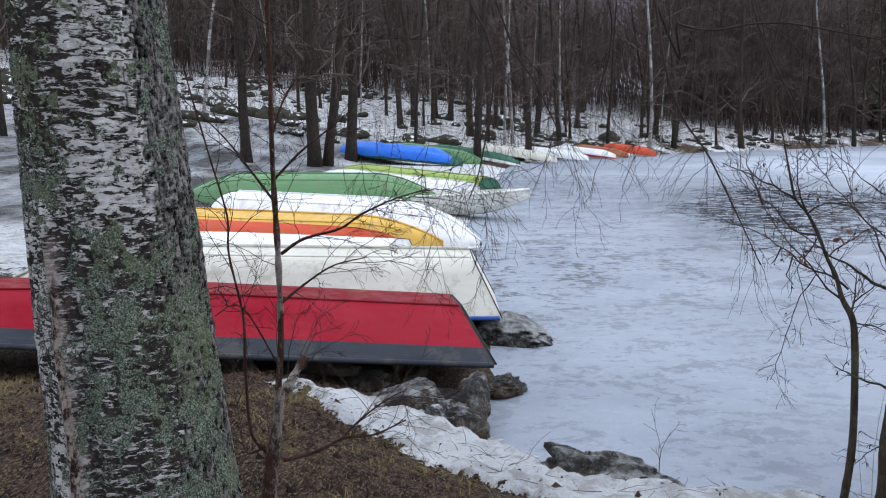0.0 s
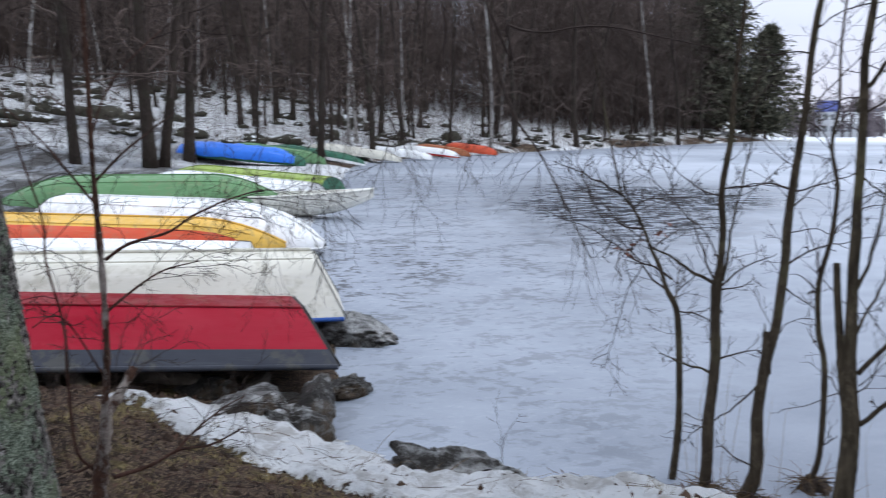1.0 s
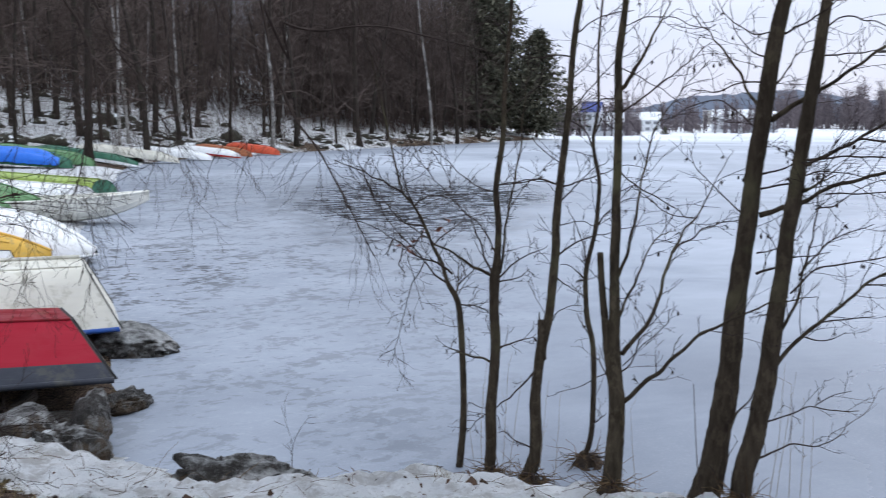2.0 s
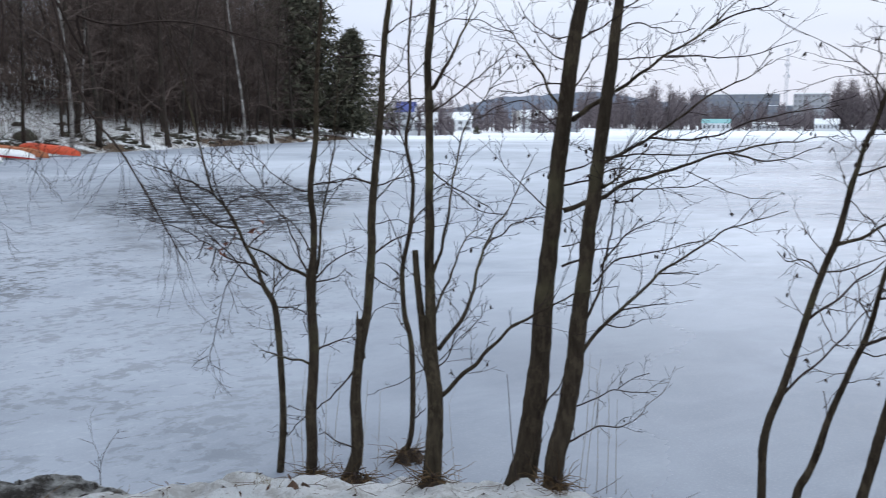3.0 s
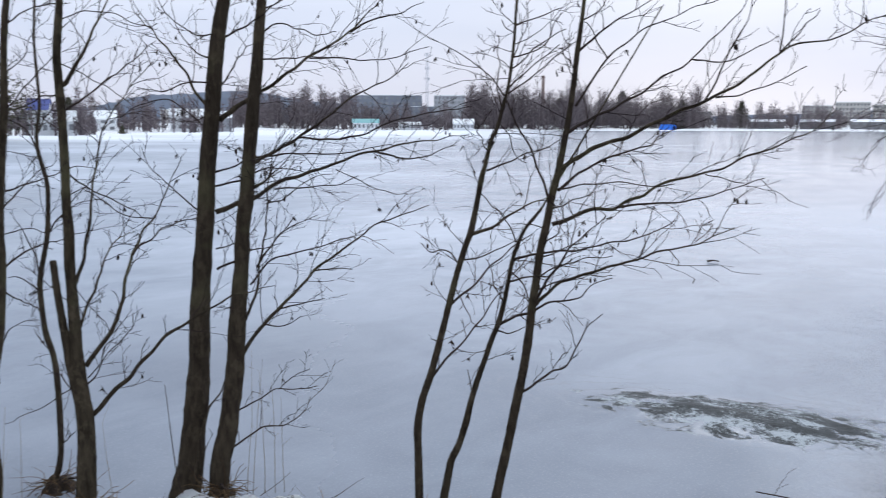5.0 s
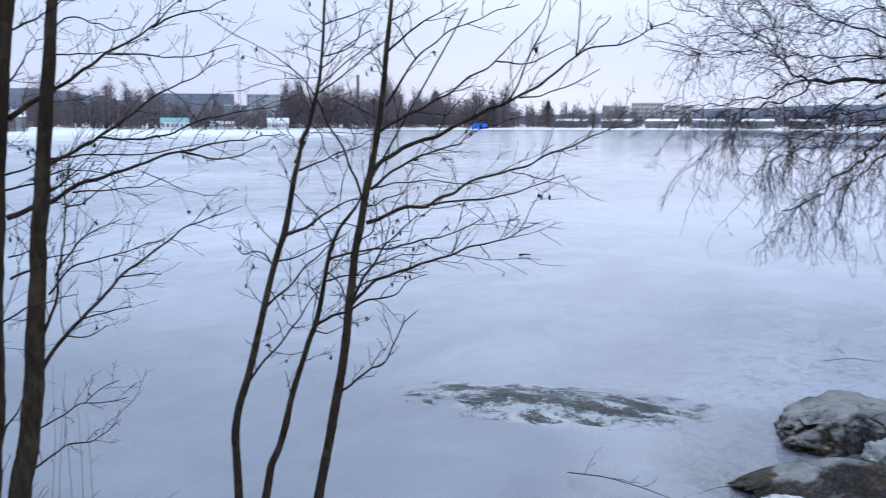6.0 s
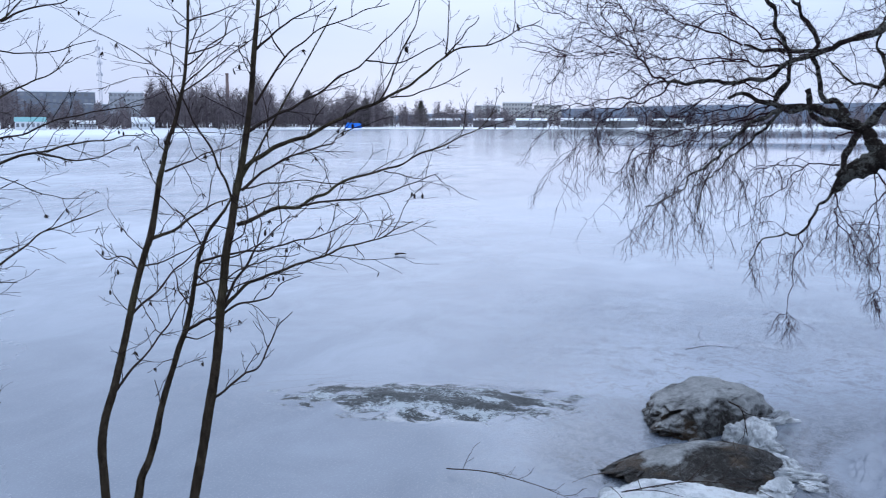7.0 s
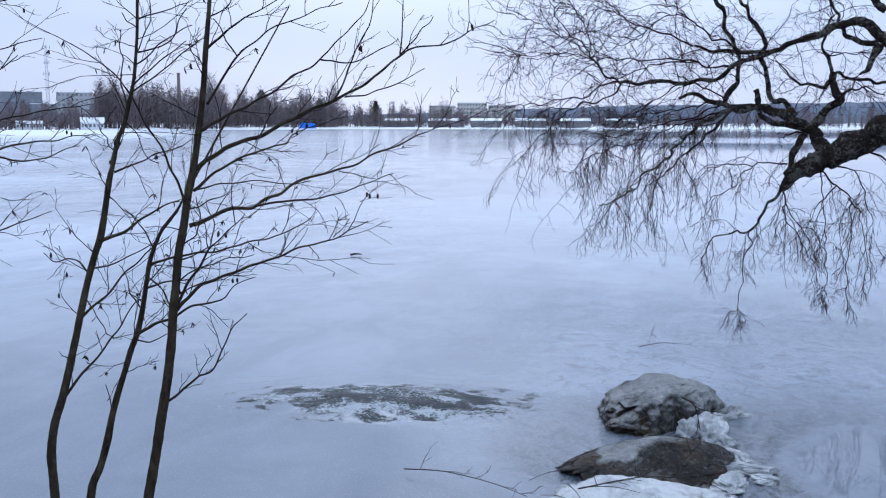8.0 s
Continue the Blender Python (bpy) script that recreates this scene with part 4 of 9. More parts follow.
stone("boulder", (1.26, 4.86, 0.0), (0.20, 0.22, 0.15), 12, "small ice-glazed stone at the bank", None, 0.32, 0.4, G, 30, boxy=0.4)
stone("boulder", (0.02, 6.30, 0.1), (0.16, 0.2, 0.13), 14, "dark stone behind the slab under the boat", None, -0.3, 0.1, G, 50, boxy=0.5)
for k, (x, y, a, b, c) in enumerate([(6.14, -0.72, 0.26, 0.17, 0.13), (6.02, -0.84, 0.12, 0.10, 0.09), (5.82, -0.86, 0.15, 0.08, 0.05), (5.56, -0.93, 0.17, 0.10, 0.06), (6.58, -0.84, 0.26, 0.10, 0.12), (5.30, -0.80, 0.18, 0.12, 0.05),
                                     (6.34, -0.80, 0.18, 0.12, 0.12), (5.44, -1.02, 0.10, 0.08, 0.04), (5.72, -0.94, 0.10, 0.09, 0.05), (5.08, -0.66, 0.20, 0.14, 0.06)]):
    stone("ice_collar", (x, y, 0.0), (a, b, c), 26 + k, "white lump of ice frozen against the boulders", M_CAP, 0.75, 0.3, "ice round the boulders", 30 * k, 5, "ice", lump=1.6)
stone("boulder", (-0.6, 6.6, 0.12), (0.3, 0.25, 0.2), 10, "dark stone in the shade under the red boat", None, -0.3, 0.0, G, 40)


# ---- the old birch beside the camera ----
BIRCH_R, BIRCH_LEAN = 0.240, (0.022, 0.078)


def spray(ob):
    ob["kind"] = "stuff"
    return ob


def old_birch():
    tree = thing("birch_tree", (-1.02, 2.72, 0.60), "old birch with peeling white bark and green-grey lichen", "tree")
    face = math.atan2(-2.72, 1.02)
    heights = list(np.linspace(-0.45, 0.6, 40)) + list(np.linspace(0.6, 2.35, 330))[1:] + list(np.linspace(2.35, 8.5, 30))[1:]
    around = 220
    z, a = np.meshgrid(np.array(heights), np.linspace(0, 2 * math.pi, around, endpoint=False), indexing="ij")
    phi = (a - face + math.pi) % (2 * math.pi) - math.pi
    k = 1.1 - z
    cx, cy = BIRCH_LEAN[0] + BIRCH_LEAN[1] * k, 0.0 * k
    rad = np.where(z < 2.6, BIRCH_R + 0.035 * (1.15 - z) + 0.10 * np.exp(-np.clip(z + 0.2, 0, 9) * 4.5), (BIRCH_R - 0.05) * (1 - (z - 2.6) / 9))
    u, w = a * 3.0, z
    rough = smooth(0.12, 0.7, phi) * smooth(2.4, 1.6, phi) + 0.55 * smooth(0.9, -0.4, z) + smooth(-1.0, -1.5, phi) * 0.7
    crack = np.abs(fbm(u * 11.0 + fbm(u, w * 3, 2.0, 3, 5) * 3.2, w * 5.0 + fbm(u * 3, w * 6, 1.0, 3, 6), 1.0, 5, 8))
    plates = smooth(0.0, 0.11, crack)
    fine = fbm(u * 9, w * 16, 1.0, 4, 15)
    peel = fbm(u * 2.2, w * 9, 1.0, 5, 25)
    rad = rad + rough * (plates - 0.6) * 0.010 + fine * 0.007 + rough * 0.006 * fbm(u * 20, w * 34, 1.0, 3, 17) + np.clip(peel, 0, 1) * 0.008 * (1 - rough)
    scar = np.exp(-(((phi + 0.80 + 0.10 * (z - 0.9)) / 0.10) ** 2)) * smooth(1.40, 1.15, z)
    rad = rad + scar * (0.022 + 0.012 * fbm(u * 4, w * 7, 1.0, 3, 33)) - 0.02 * np.exp(-(((phi + 0.58 + 0.1 * (z - 0.9)) / 0.07) ** 2)) * smooth(1.8, 1.2, z)
    rad = rad + 0.014 * fbm(np.cos(a) * 2 + 5, np.sin(a) * 2 + w * 0.8, 1.0, 3, 44)
    x, y = cx + rad * np.cos(a), cy + rad * np.sin(a)
    rows, n = len(heights), around
    i, j = np.meshgrid(np.arange(rows - 1), np.arange(n), indexing="ij")
    quads = np.stack([i * n + j, i * n + (j + 1) % n, (i + 1) * n + (j + 1) % n, (i + 1) * n + j], -1).reshape(-1, 4)
    me = bpy.data.meshes.new("trunk")
    me.from_pydata(np.stack([x.ravel(), y.ravel(), z.ravel()], -1).tolist(), [], quads.tolist())
    me.polygons.foreach_set("use_smooth", [True] * len(me.polygons))
    me.materials.append(M_OLD)
    ridge = np.clip(rough * 0.75 + (1 - plates) * 0.5 * (rough > 0.15) + scar * 0.2, 0, 1)
    lichen = 0.36 + 0.50 * smooth(1.45, 0.95, z) * smooth(-1.5, -0.5, phi) * smooth(1.6, 1.0, phi) + 0.10 * smooth(1.1, 0.7, z) + 0.45 * smooth(-0.25, -0.6, phi) * smooth(0.9, 1.5, z) - 0.55 * scar + 0.16 * smooth(0.35, 0.8, phi)
    for key, val in (("ridge", ridge), ("scar", np.clip(scar * 1.3, 0, 1) * smooth(1.30, 1.0, z)), ("lichen", lichen), ("crack", np.clip((1 - plates) * rough * 1.5, 0, 1))):
        me.attributes.new(key, "FLOAT", "POINT").data.foreach_set("value", val.ravel().astype(np.float32))
    ob = new("trunk", me)
    ob.parent = tree
    return tree


def overhang(tree, path, r, seed):
    """A limb of the old birch that reaches into view from above, with its twigs."""
    rng, base = random.Random(seed), tree.matrix_world.translation
    pts = spline([Vector(p) - base for p in path], 6)
    part("branch", Shape().tube(pts, taper(len(pts), r, 0.0030), 6), M_TWIG, tree)
    fine = Shape()
    for q in range(3, len(pts) - 1):
        for _ in range(2 if q > len(pts) * 0.35 else 0):
            if rng.random() < 0.62:
                d = (pts[q + 1] - pts[q]).normalized()
                side = Vector((rng.gauss(0, 1), rng.gauss(0, 1), rng.gauss(-0.2, 0.6)))
                twig(fine, rng, pts[q], d * 0.6 + side * 0.7, rng.uniform(0.12, 0.42), 0.0017, 1, 0.17, -0.14, 4, 0.6, 3, 0.0008)
    spray(part("twig_spray", fine, M_TWIG, tree))


def hanging(tree, path, seed):
    """A fine twig that hangs from those limbs."""
    rng, base, s = random.Random(seed), tree.matrix_world.translation, Shape()
    pts = spline([Vector(p) - base for p in path], 5)
    s.tube(pts, taper(len(pts), 0.0020, 0.0010), 4)
    for q in range(len(pts) - 1):
        if rng.random() < 0.8:
            twig(s, rng, pts[q], Vector((rng.gauss(0, 0.6), rng.gauss(0, 0.4), -0.5)), rng.uniform(0.08, 0.30), 0.0012, 1, 0.2, -0.16, 3, 0.6, 3, 0.0008)
    part("hanging_twig", s, M_TWIG, tree)


OLD_BIRCH = old_birch()
overhang(OLD_BIRCH, [(-0.9, 2.75, 6.2), (0.62, 4.96, 4.74), (0.98, 4.85, 3.5), (1.1, 4.76, 2.75), (1.15, 4.69, 2.4), (1.23, 4.61, 2.14), (1.33, 4.52, 1.97), (1.45, 4.43, 1.7), (1.56, 4.33, 1.43)], 0.012, 11)
overhang(OLD_BIRCH, [(-0.9, 2.75, 6.2), (1.13, 4.87, 2.75), (1.25, 4.88, 2.65), (1.43, 4.86, 2.61), (1.63, 4.83, 2.64), (1.82, 4.8, 2.64), (2.09, 4.72, 2.58), (2.35, 4.64, 2.52)], 0.008, 12)
overhang(OLD_BIRCH, [(-0.9, 2.75, 6.2), (-0.23, 4.59, 4.05), (0.04, 4.57, 3.05), (0.13, 4.54, 2.72), (0.21, 4.51, 2.56), (0.25, 4.48, 2.39), (0.23, 4.45, 2.17), (0.18, 4.42, 1.89), (0.13, 4.4, 1.75)], 0.009, 13)
overhang(OLD_BIRCH, [(-0.9, 2.75, 6.2), (0.34, 4.99, 3.94), (0.65, 4.96, 3.22), (0.88, 4.92, 2.78), (0.9, 4.92, 2.51), (0.85, 4.93, 2.3)], 0.007, 14)
overhang(OLD_BIRCH, [(-0.9, 2.75, 6.2), (1.45, 5.2, 3.73), (1.7, 5.07, 2.8), (1.78, 4.99, 2.52), (1.89, 4.9, 2.24), (1.96, 4.82, 2)], 0.008, 15)
overhang(OLD_BIRCH, [(-0.9, 2.75, 6.2), (0.74, 4.74, 4.11), (0.28, 4.79, 3.04), (0.34, 4.79, 2.58), (0.49, 4.77, 2.32), (0.57, 4.77, 2.16), (0.62, 4.76, 2.06)], 0.007, 16)
hanging(OLD_BIRCH, [(0.18, 4.5, 2.23), (0.04, 4.5, 1.89), (-0.04, 4.5, 1.66), (-0.07, 4.5, 1.46), (-0.13, 4.5, 1.25)], 31)
hanging(OLD_BIRCH, [(0.24, 4.49, 2.17), (0.2, 4.5, 1.83), (0.22, 4.49, 1.55), (0.19, 4.5, 1.31)], 32)
hanging(OLD_BIRCH, [(-0.24, 4.49, 2.09), (-0.27, 4.49, 1.89), (-0.3, 4.49, 1.72)], 33)
hanging(OLD_BIRCH, [(0.27, 4.49, 2.31), (0.33, 4.49, 2), (0.24, 4.49, 1.8)], 34)
hanging(OLD_BIRCH, [(0.49, 4.47, 2.23), (0.41, 4.48, 2), (0.34, 4.49, 1.86)], 35)
hanging(OLD_BIRCH, [(0.76, 4.43, 2.28), (0.85, 4.42, 2.11), (0.96, 4.4, 2.03), (0.91, 4.41, 1.87)], 36)
hanging(OLD_BIRCH, [(0.61, 4.46, 2.03), (0.66, 4.45, 1.89), (0.71, 4.44, 1.69)], 37)
hanging(OLD_BIRCH, [(0.21, 4.49, 2), (0.04, 4.5, 1.89), (-0.18, 4.5, 1.83), (-0.3, 4.49, 1.66)], 38)
hanging(OLD_BIRCH, [(-0.07, 4.5, 2.03), (-0.11, 4.5, 1.8), (-0.04, 4.5, 1.54), (0.02, 4.5, 1.25)], 39)
hanging(OLD_BIRCH, [(-0.41, 4.48, 1.95), (-0.38, 4.48, 1.75), (-0.27, 4.49, 1.6)], 40)
hanging(OLD_BIRCH, [(0.1, 4.5, 1.8), (0.16, 4.5, 1.55), (0.23, 4.49, 1.4)], 41)
hanging(OLD_BIRCH, [(0.88, 4.41, 2.06), (0.77, 4.43, 1.92), (0.73, 4.44, 1.75)], 42)
hanging(OLD_BIRCH, [(0.55, 4.47, 2.09), (0.5, 4.47, 1.92), (0.27, 4.49, 1.86)], 43)


def sprig(tree, path, r0, r1, seed, bark, twigs, name="branch"):
    """A stem or a branch of the sapling, knobbly where it is old."""
    rng, base = random.Random(seed), tree.matrix_world.translation
    pts = spline([Vector(p) - base for p in path], 7)
    rad = [r * (1 + 0.10 * math.sin(i * 2.1 + seed) + (0.35 * noise.noise(pts[i] * 16) if r0 > 0.012 else 0)) for i, r in enumerate(taper(len(pts), r0, r1))]
    part(name, Shape().tube(pts, rad, 8), bark, tree)
    s = Shape()
    for q in range(4, len(pts) - 1):
        if rng.random() < twigs:
            d = (pts[q + 1] - pts[q]).normalized()
            side = Vector((rng.gauss(0, 1), rng.gauss(0, 0.8), rng.gauss(0.1, 0.5))).normalized()
            twig(s, rng, pts[q], d * 0.7 + side * 0.7, rng.uniform(0.12, 0.40), 0.0018, 2, 0.16, -0.03, 3, 0.7, 3, 0.0008)
    if s.v:
        spray(part("twig_spray", s, M_TWIG, tree))


SAPLING = thing("birch_sapling", (-0.71, 3.43, 0.5), "young birch with a red-brown stem and a broken stub", "sapling")
sprig(SAPLING, [(-0.7, 3.43, 0.56), (-0.68, 3.42, 0.77), (-0.66, 3.41, 0.91), (-0.65, 3.4, 1.05), (-0.63, 3.39, 1.28), (-0.63, 3.37, 1.62), (-0.64, 3.36, 1.94), (-0.64, 3.35, 2.26), (-0.64, 3.33, 2.56), (-0.63, 3.32, 2.95)], 0.0165, 0.007, 50, M_PEEL, 0.4, "stem")
sprig(SAPLING, [(-0.71, 3.43, 0.5), (-0.7, 3.43, 0.64), (-0.68, 3.43, 0.81), (-0.66, 3.44, 0.95), (-0.65, 3.44, 1.04)], 0.033, 0.021, 51, M_PEEL, 0)
sprig(SAPLING, [(-0.66, 3.44, 1.01), (-0.62, 3.51, 1.07), (-0.57, 3.58, 1.16)], 0.022, 0.016, 52, M_PEEL, 0.5)
sprig(SAPLING, [(-0.71, 3.43, 0.81), (-0.76, 3.4, 0.91), (-0.77, 3.38, 1.19), (-0.77, 3.37, 1.38), (-0.81, 3.34, 1.62), (-0.81, 3.33, 1.77), (-0.86, 3.3, 1.99), (-0.92, 3.27, 2.25), (-0.95, 3.24, 2.43)], 0.0065, 0.0025, 53, M_RBARK, 0.5)
sprig(SAPLING, [(-0.64, 3.44, 0.77), (-0.51, 3.46, 0.8), (-0.4, 3.48, 0.85), (-0.28, 3.49, 0.86), (-0.15, 3.5, 0.92)], 0.009, 0.003, 54, M_RBARK, 0.5)
sprig(SAPLING, [(-0.42, 3.47, 0.84), (-0.33, 3.52, 0.92), (-0.22, 3.57, 0.99), (-0.15, 3.62, 1.01)], 0.006, 0.002, 55, M_RBARK, 0.5)
sprig(SAPLING, [(-0.63, 3.44, 1.61), (-0.54, 3.43, 1.67), (-0.4, 3.43, 1.71), (-0.31, 3.41, 1.77), (-0.18, 3.4, 1.83), (-0.05, 3.38, 1.87)], 0.007, 0.002, 56, M_RBARK, 0.5)
sprig(SAPLING, [(-0.64, 3.44, 1.41), (-0.54, 3.46, 1.49), (-0.43, 3.47, 1.56), (-0.3, 3.49, 1.59)], 0.006, 0.002, 57, M_RBARK, 0.5)
sprig(SAPLING, [(-0.65, 3.44, 1.81), (-0.75, 3.46, 1.94), (-0.84, 3.48, 2.05), (-0.97, 3.49, 2.18)], 0.006, 0.002, 58, M_RBARK, 0.5)
sprig(SAPLING, [(-0.65, 3.44, 1.9), (-0.55, 3.42, 2), (-0.46, 3.39, 2.07), (-0.35, 3.36, 2.15)], 0.006, 0.002, 59, M_RBARK, 0.5)
sprig(SAPLING, [(-0.66, 3.44, 2.05), (-0.61, 3.45, 2.2), (-0.53, 3.46, 2.32), (-0.4, 3.48, 2.45)], 0.005, 0.002, 60, M_RBARK, 0.5)
sprig(SAPLING, [(-0.71, 3.43, 0.83), (-0.79, 3.47, 0.79), (-0.83, 3.52, 0.85)], 0.006, 0.003, 61, M_RBARK, 0.5)
sprig(SAPLING, [(-0.65, 3.44, 1.16), (-0.75, 3.38, 1.38), (-0.8, 3.32, 1.43), (-0.85, 3.27, 1.4)], 0.004, 0.002, 62, M_RBARK, 0.5)



# ---- alders on the bank ----
class Alder:
    """One alder: a trunk through points with their radii, then its limbs, its broken stems and, when done, its twigs."""

    def __init__(self, trunk, seed, label, crowd=1.0, cones=0):
        self.rng, self.seed, self.crowd, self.cones, self.fine = random.Random(seed), seed, crowd, cones, Shape()
        first, second = Vector(trunk[0][:3]), Vector(trunk[1][:3])
        floor = land_height(first.x, first.y) - 0.04
        foot = first + (first - second).normalized() * min(0.25, max(0.0, first.z - floor))
        self.base = Vector((foot.x, foot.y, floor))
        self.tree = thing("alder_tree", self.base, label, "tree", "alders on the bank")
        way = ([Vector((0, 0, 0))] if first.z - floor > 0.08 else []) + [Vector(p[:3]) - self.base for p in trunk]
        wide = ([trunk[0][3] * 1.15] if first.z - floor > 0.08 else []) + [p[3] for p in trunk]
        way.append(way[-1] + (way[-1] - way[-2]).normalized() * 0.9)
        wide.append(wide[-1] * 0.55)
        self.pts = spline(way, 6)
        seat = np.arange(len(self.pts)) / 6
        rad = np.interp(seat, range(len(wide)), wide)
        rad = [r * (1 + 0.07 * noise.noise(p * 9) + 0.08 * noise.noise(p * 31)) for r, p in zip(rad, self.pts)]
        part("trunk", Shape().tube(self.pts, rad, 12), M_ALDER, self.tree)

    def stub(self, path, r0, r1):
        q = spline([Vector(p) - self.base for p in path], 6)
        part("stub", Shape().tube(q, [r * (1 + 0.12 * noise.noise(p * 20)) for r, p in zip(taper(len(q), r0, r1), q)], 10), M_ALDER, self.tree, "broken stem")

    def limb(self, path, r0):
        rng = self.rng
        q = spline([Vector(p) - self.base for p in path], 6)
        n = len(q)
        q = [p + Vector((noise.noise(p * 11), noise.noise(p * 11 + Vector((7, 0, 0))), noise.noise(p * 11 + Vector((0, 7, 0))))) * 0.013 * min(1.0, i / 4) for i, p in enumerate(q)]
        length = sum((b - a).length for a, b in zip(q, q[1:]))
        part("branch", Shape().tube(q, [r * (1 + 0.12 * noise.noise(p * 28)) for r, p in zip(taper(n, r0, 0.0018, 0.85), q)], 7), M_ALDER if r0 > 0.008 else M_TWIG, self.tree)
        # side shoots, now on one side and now on the other
        step, flip, i = 0.062 / self.crowd, 1, 0.10 * length
        run = [0.0]
        for a, b in zip(q, q[1:]):
            run.append(run[-1] + (b - a).length)
        while i < length:
            k = min(n - 2, max(j for j in range(n) if run[j] <= i))
            d = (q[k + 1] - q[k]).normalized()
            across = d.cross(Vector((self.base.x, self.base.y, 0.0))).normalized()
            side = across * flip + Vector((rng.gauss(0, 0.45), rng.gauss(0, 0.45), rng.gauss(0.22, 0.35)))
            reach = rng.uniform(0.05, 0.16) + 0.26 * rng.random() ** 2.5 * min(1.0, length)
            if rng.random() < 0.72:
                twig(self.fine, rng, q[k], d * 1.0 + side * 0.62, reach, max(0.0012, min(0.0024, r0 * 0.35)), 1, 0.17, 0.03, 3 if reach > 0.12 else 2, 0.66, 4, 0.0010)
            flip, i = -flip, i + step * rng.uniform(0.5, 1.5)

    def done(self):
        rng, fine = self.rng, self.fine
        n = len(self.pts)
        for i in range(n // 3, n - 1):
            if rng.random() < 0.14 * self.crowd:
                d = (self.pts[i + 1] - self.pts[i]).normalized()
                side = Vector((rng.gauss(0, 1), rng.gauss(0, 1), rng.gauss(0.0, 0.4))).normalized()
                twig(fine, rng, self.pts[i], d * 0.55 + side, rng.uniform(0.12, 0.40), 0.0022, 2, 0.12, 0.02, 3, 0.70, 4, 0.0009)
        tips = list(fine.v)
        for _ in range(int(30 * self.crowd)):
            p = Vector(rng.choice(tips))
            for _ in range(rng.randint(1, 4)):
                e = Vector((rng.gauss(0, 0.008), rng.gauss(0, 0.008), -rng.uniform(0.008, 0.026)))
                fine.tube([p, p + e * 0.5, p + e], [0.0010, 0.0026, 0.0010], 4, cap=False)
        spray(part("twig_spray", fine, M_TWIG, self.tree))
        for _ in range(self.cones):
            p = Vector(rng.choice(tips))
            for _ in range(rng.randint(1, 3)):
                c, e = Shape(), p + Vector((rng.gauss(0, 0.014), rng.gauss(0, 0.014), -rng.uniform(0.006, 0.02)))
                c.tube([p, e], [0.0008, 0.0008], 3, cap=False)
                c.tube([e, e - Vector((0, 0, 0.006)), e - Vector((0, 0, 0.014)), e - Vector((0, 0, 0.020))], [0.002, 0.0048, 0.0050, 0.002], 7)
                part("cone", c, M_TWIG, self.tree)


thin_alder = Alder([(2.281, 4.833, -0.005, 0.0235), (2.300, 4.824, 0.239, 0.0219), (2.304, 4.822, 0.448, 0.0202), (2.295, 4.826, 0.723, 0.0202), (2.286, 4.830, 0.893, 0.0202), (2.268, 4.839, 1.046, 0.0185), (2.214, 4.863, 1.159, 0.0135), (2.178, 4.878, 1.283, 0.0118), (2.131, 4.898, 1.383, 0.0101), (2.085, 4.917, 1.505, 0.0101), (2.027, 4.940, 1.623, 0.0084), (1.964, 4.965, 1.707, 0.0067), (1.935, 4.976, 1.821, 0.0067), (1.906, 4.987, 1.962, 0.0050)], 40, "thin crooked alder with a bushy top leaning from the bank", 1.7, 0)
thin_alder.limb([(2.239, 4.852, 1.214), (2.148, 4.871, 1.280), (2.027, 4.893, 1.329), (1.941, 4.894, 1.395), (1.870, 4.884, 1.440), (1.752, 4.887, 1.511), (1.610, 4.893, 1.567), (1.484, 4.888, 1.627)], 0.0067)
thin_alder.limb([(2.256, 4.844, 1.047), (2.288, 4.874, 1.155), (2.307, 4.931, 1.314)], 0.0084)
thin_alder.limb([(2.271, 4.837, 1.146), (2.325, 4.774, 1.231), (2.332, 4.715, 1.271)], 0.0050)
thin_alder.limb([(2.203, 4.868, 1.160), (2.144, 4.907, 1.211), (2.097, 4.947, 1.283), (2.051, 4.989, 1.358), (1.992, 5.039, 1.430), (1.921, 5.094, 1.528), (1.851, 5.148, 1.657), (1.810, 5.193, 1.784)], 0.0067)
thin_alder.limb([(2.085, 4.917, 1.505), (1.990, 4.980, 1.516), (1.934, 5.037, 1.580), (1.881, 5.098, 1.659), (1.800, 5.172, 1.722), (1.734, 5.243, 1.791)], 0.0067)
thin_alder.limb([(1.964, 4.965, 1.707), (1.897, 4.918, 1.732), (1.759, 4.863, 1.796), (1.595, 4.796, 1.870), (1.459, 4.704, 1.905)], 0.0067)
thin_alder.limb([(2.027, 4.940, 1.623), (2.057, 4.808, 1.694), (2.142, 4.595, 1.709), (2.168, 4.373, 1.736)], 0.0050)
thin_alder.limb([(2.131, 4.898, 1.383), (2.259, 4.951, 1.466), (2.408, 5.041, 1.515), (2.603, 5.135, 1.546)], 0.0050)
thin_alder.limb([(2.027, 4.940, 1.623), (1.960, 4.915, 1.761), (1.925, 4.852, 1.858), (1.887, 4.778, 1.976)], 0.0050)
thin_alder.limb([(1.967, 4.964, 1.385), (1.911, 4.886, 1.294), (1.887, 4.749, 1.251)], 0.0050)
thin_alder.limb([(2.085, 4.917, 1.288), (2.049, 5.035, 1.128), (2.065, 5.178, 0.968), (2.060, 5.355, 0.656), (2.096, 5.534, 0.502)], 0.0034)
thin_alder.limb([(1.908, 4.986, 1.426), (1.880, 5.005, 1.362), (1.869, 5.023, 1.339)], 0.0050)
thin_alder.limb([(1.807, 5.022, 1.668), (1.786, 5.205, 1.848), (1.838, 5.444, 1.937)], 0.0050)
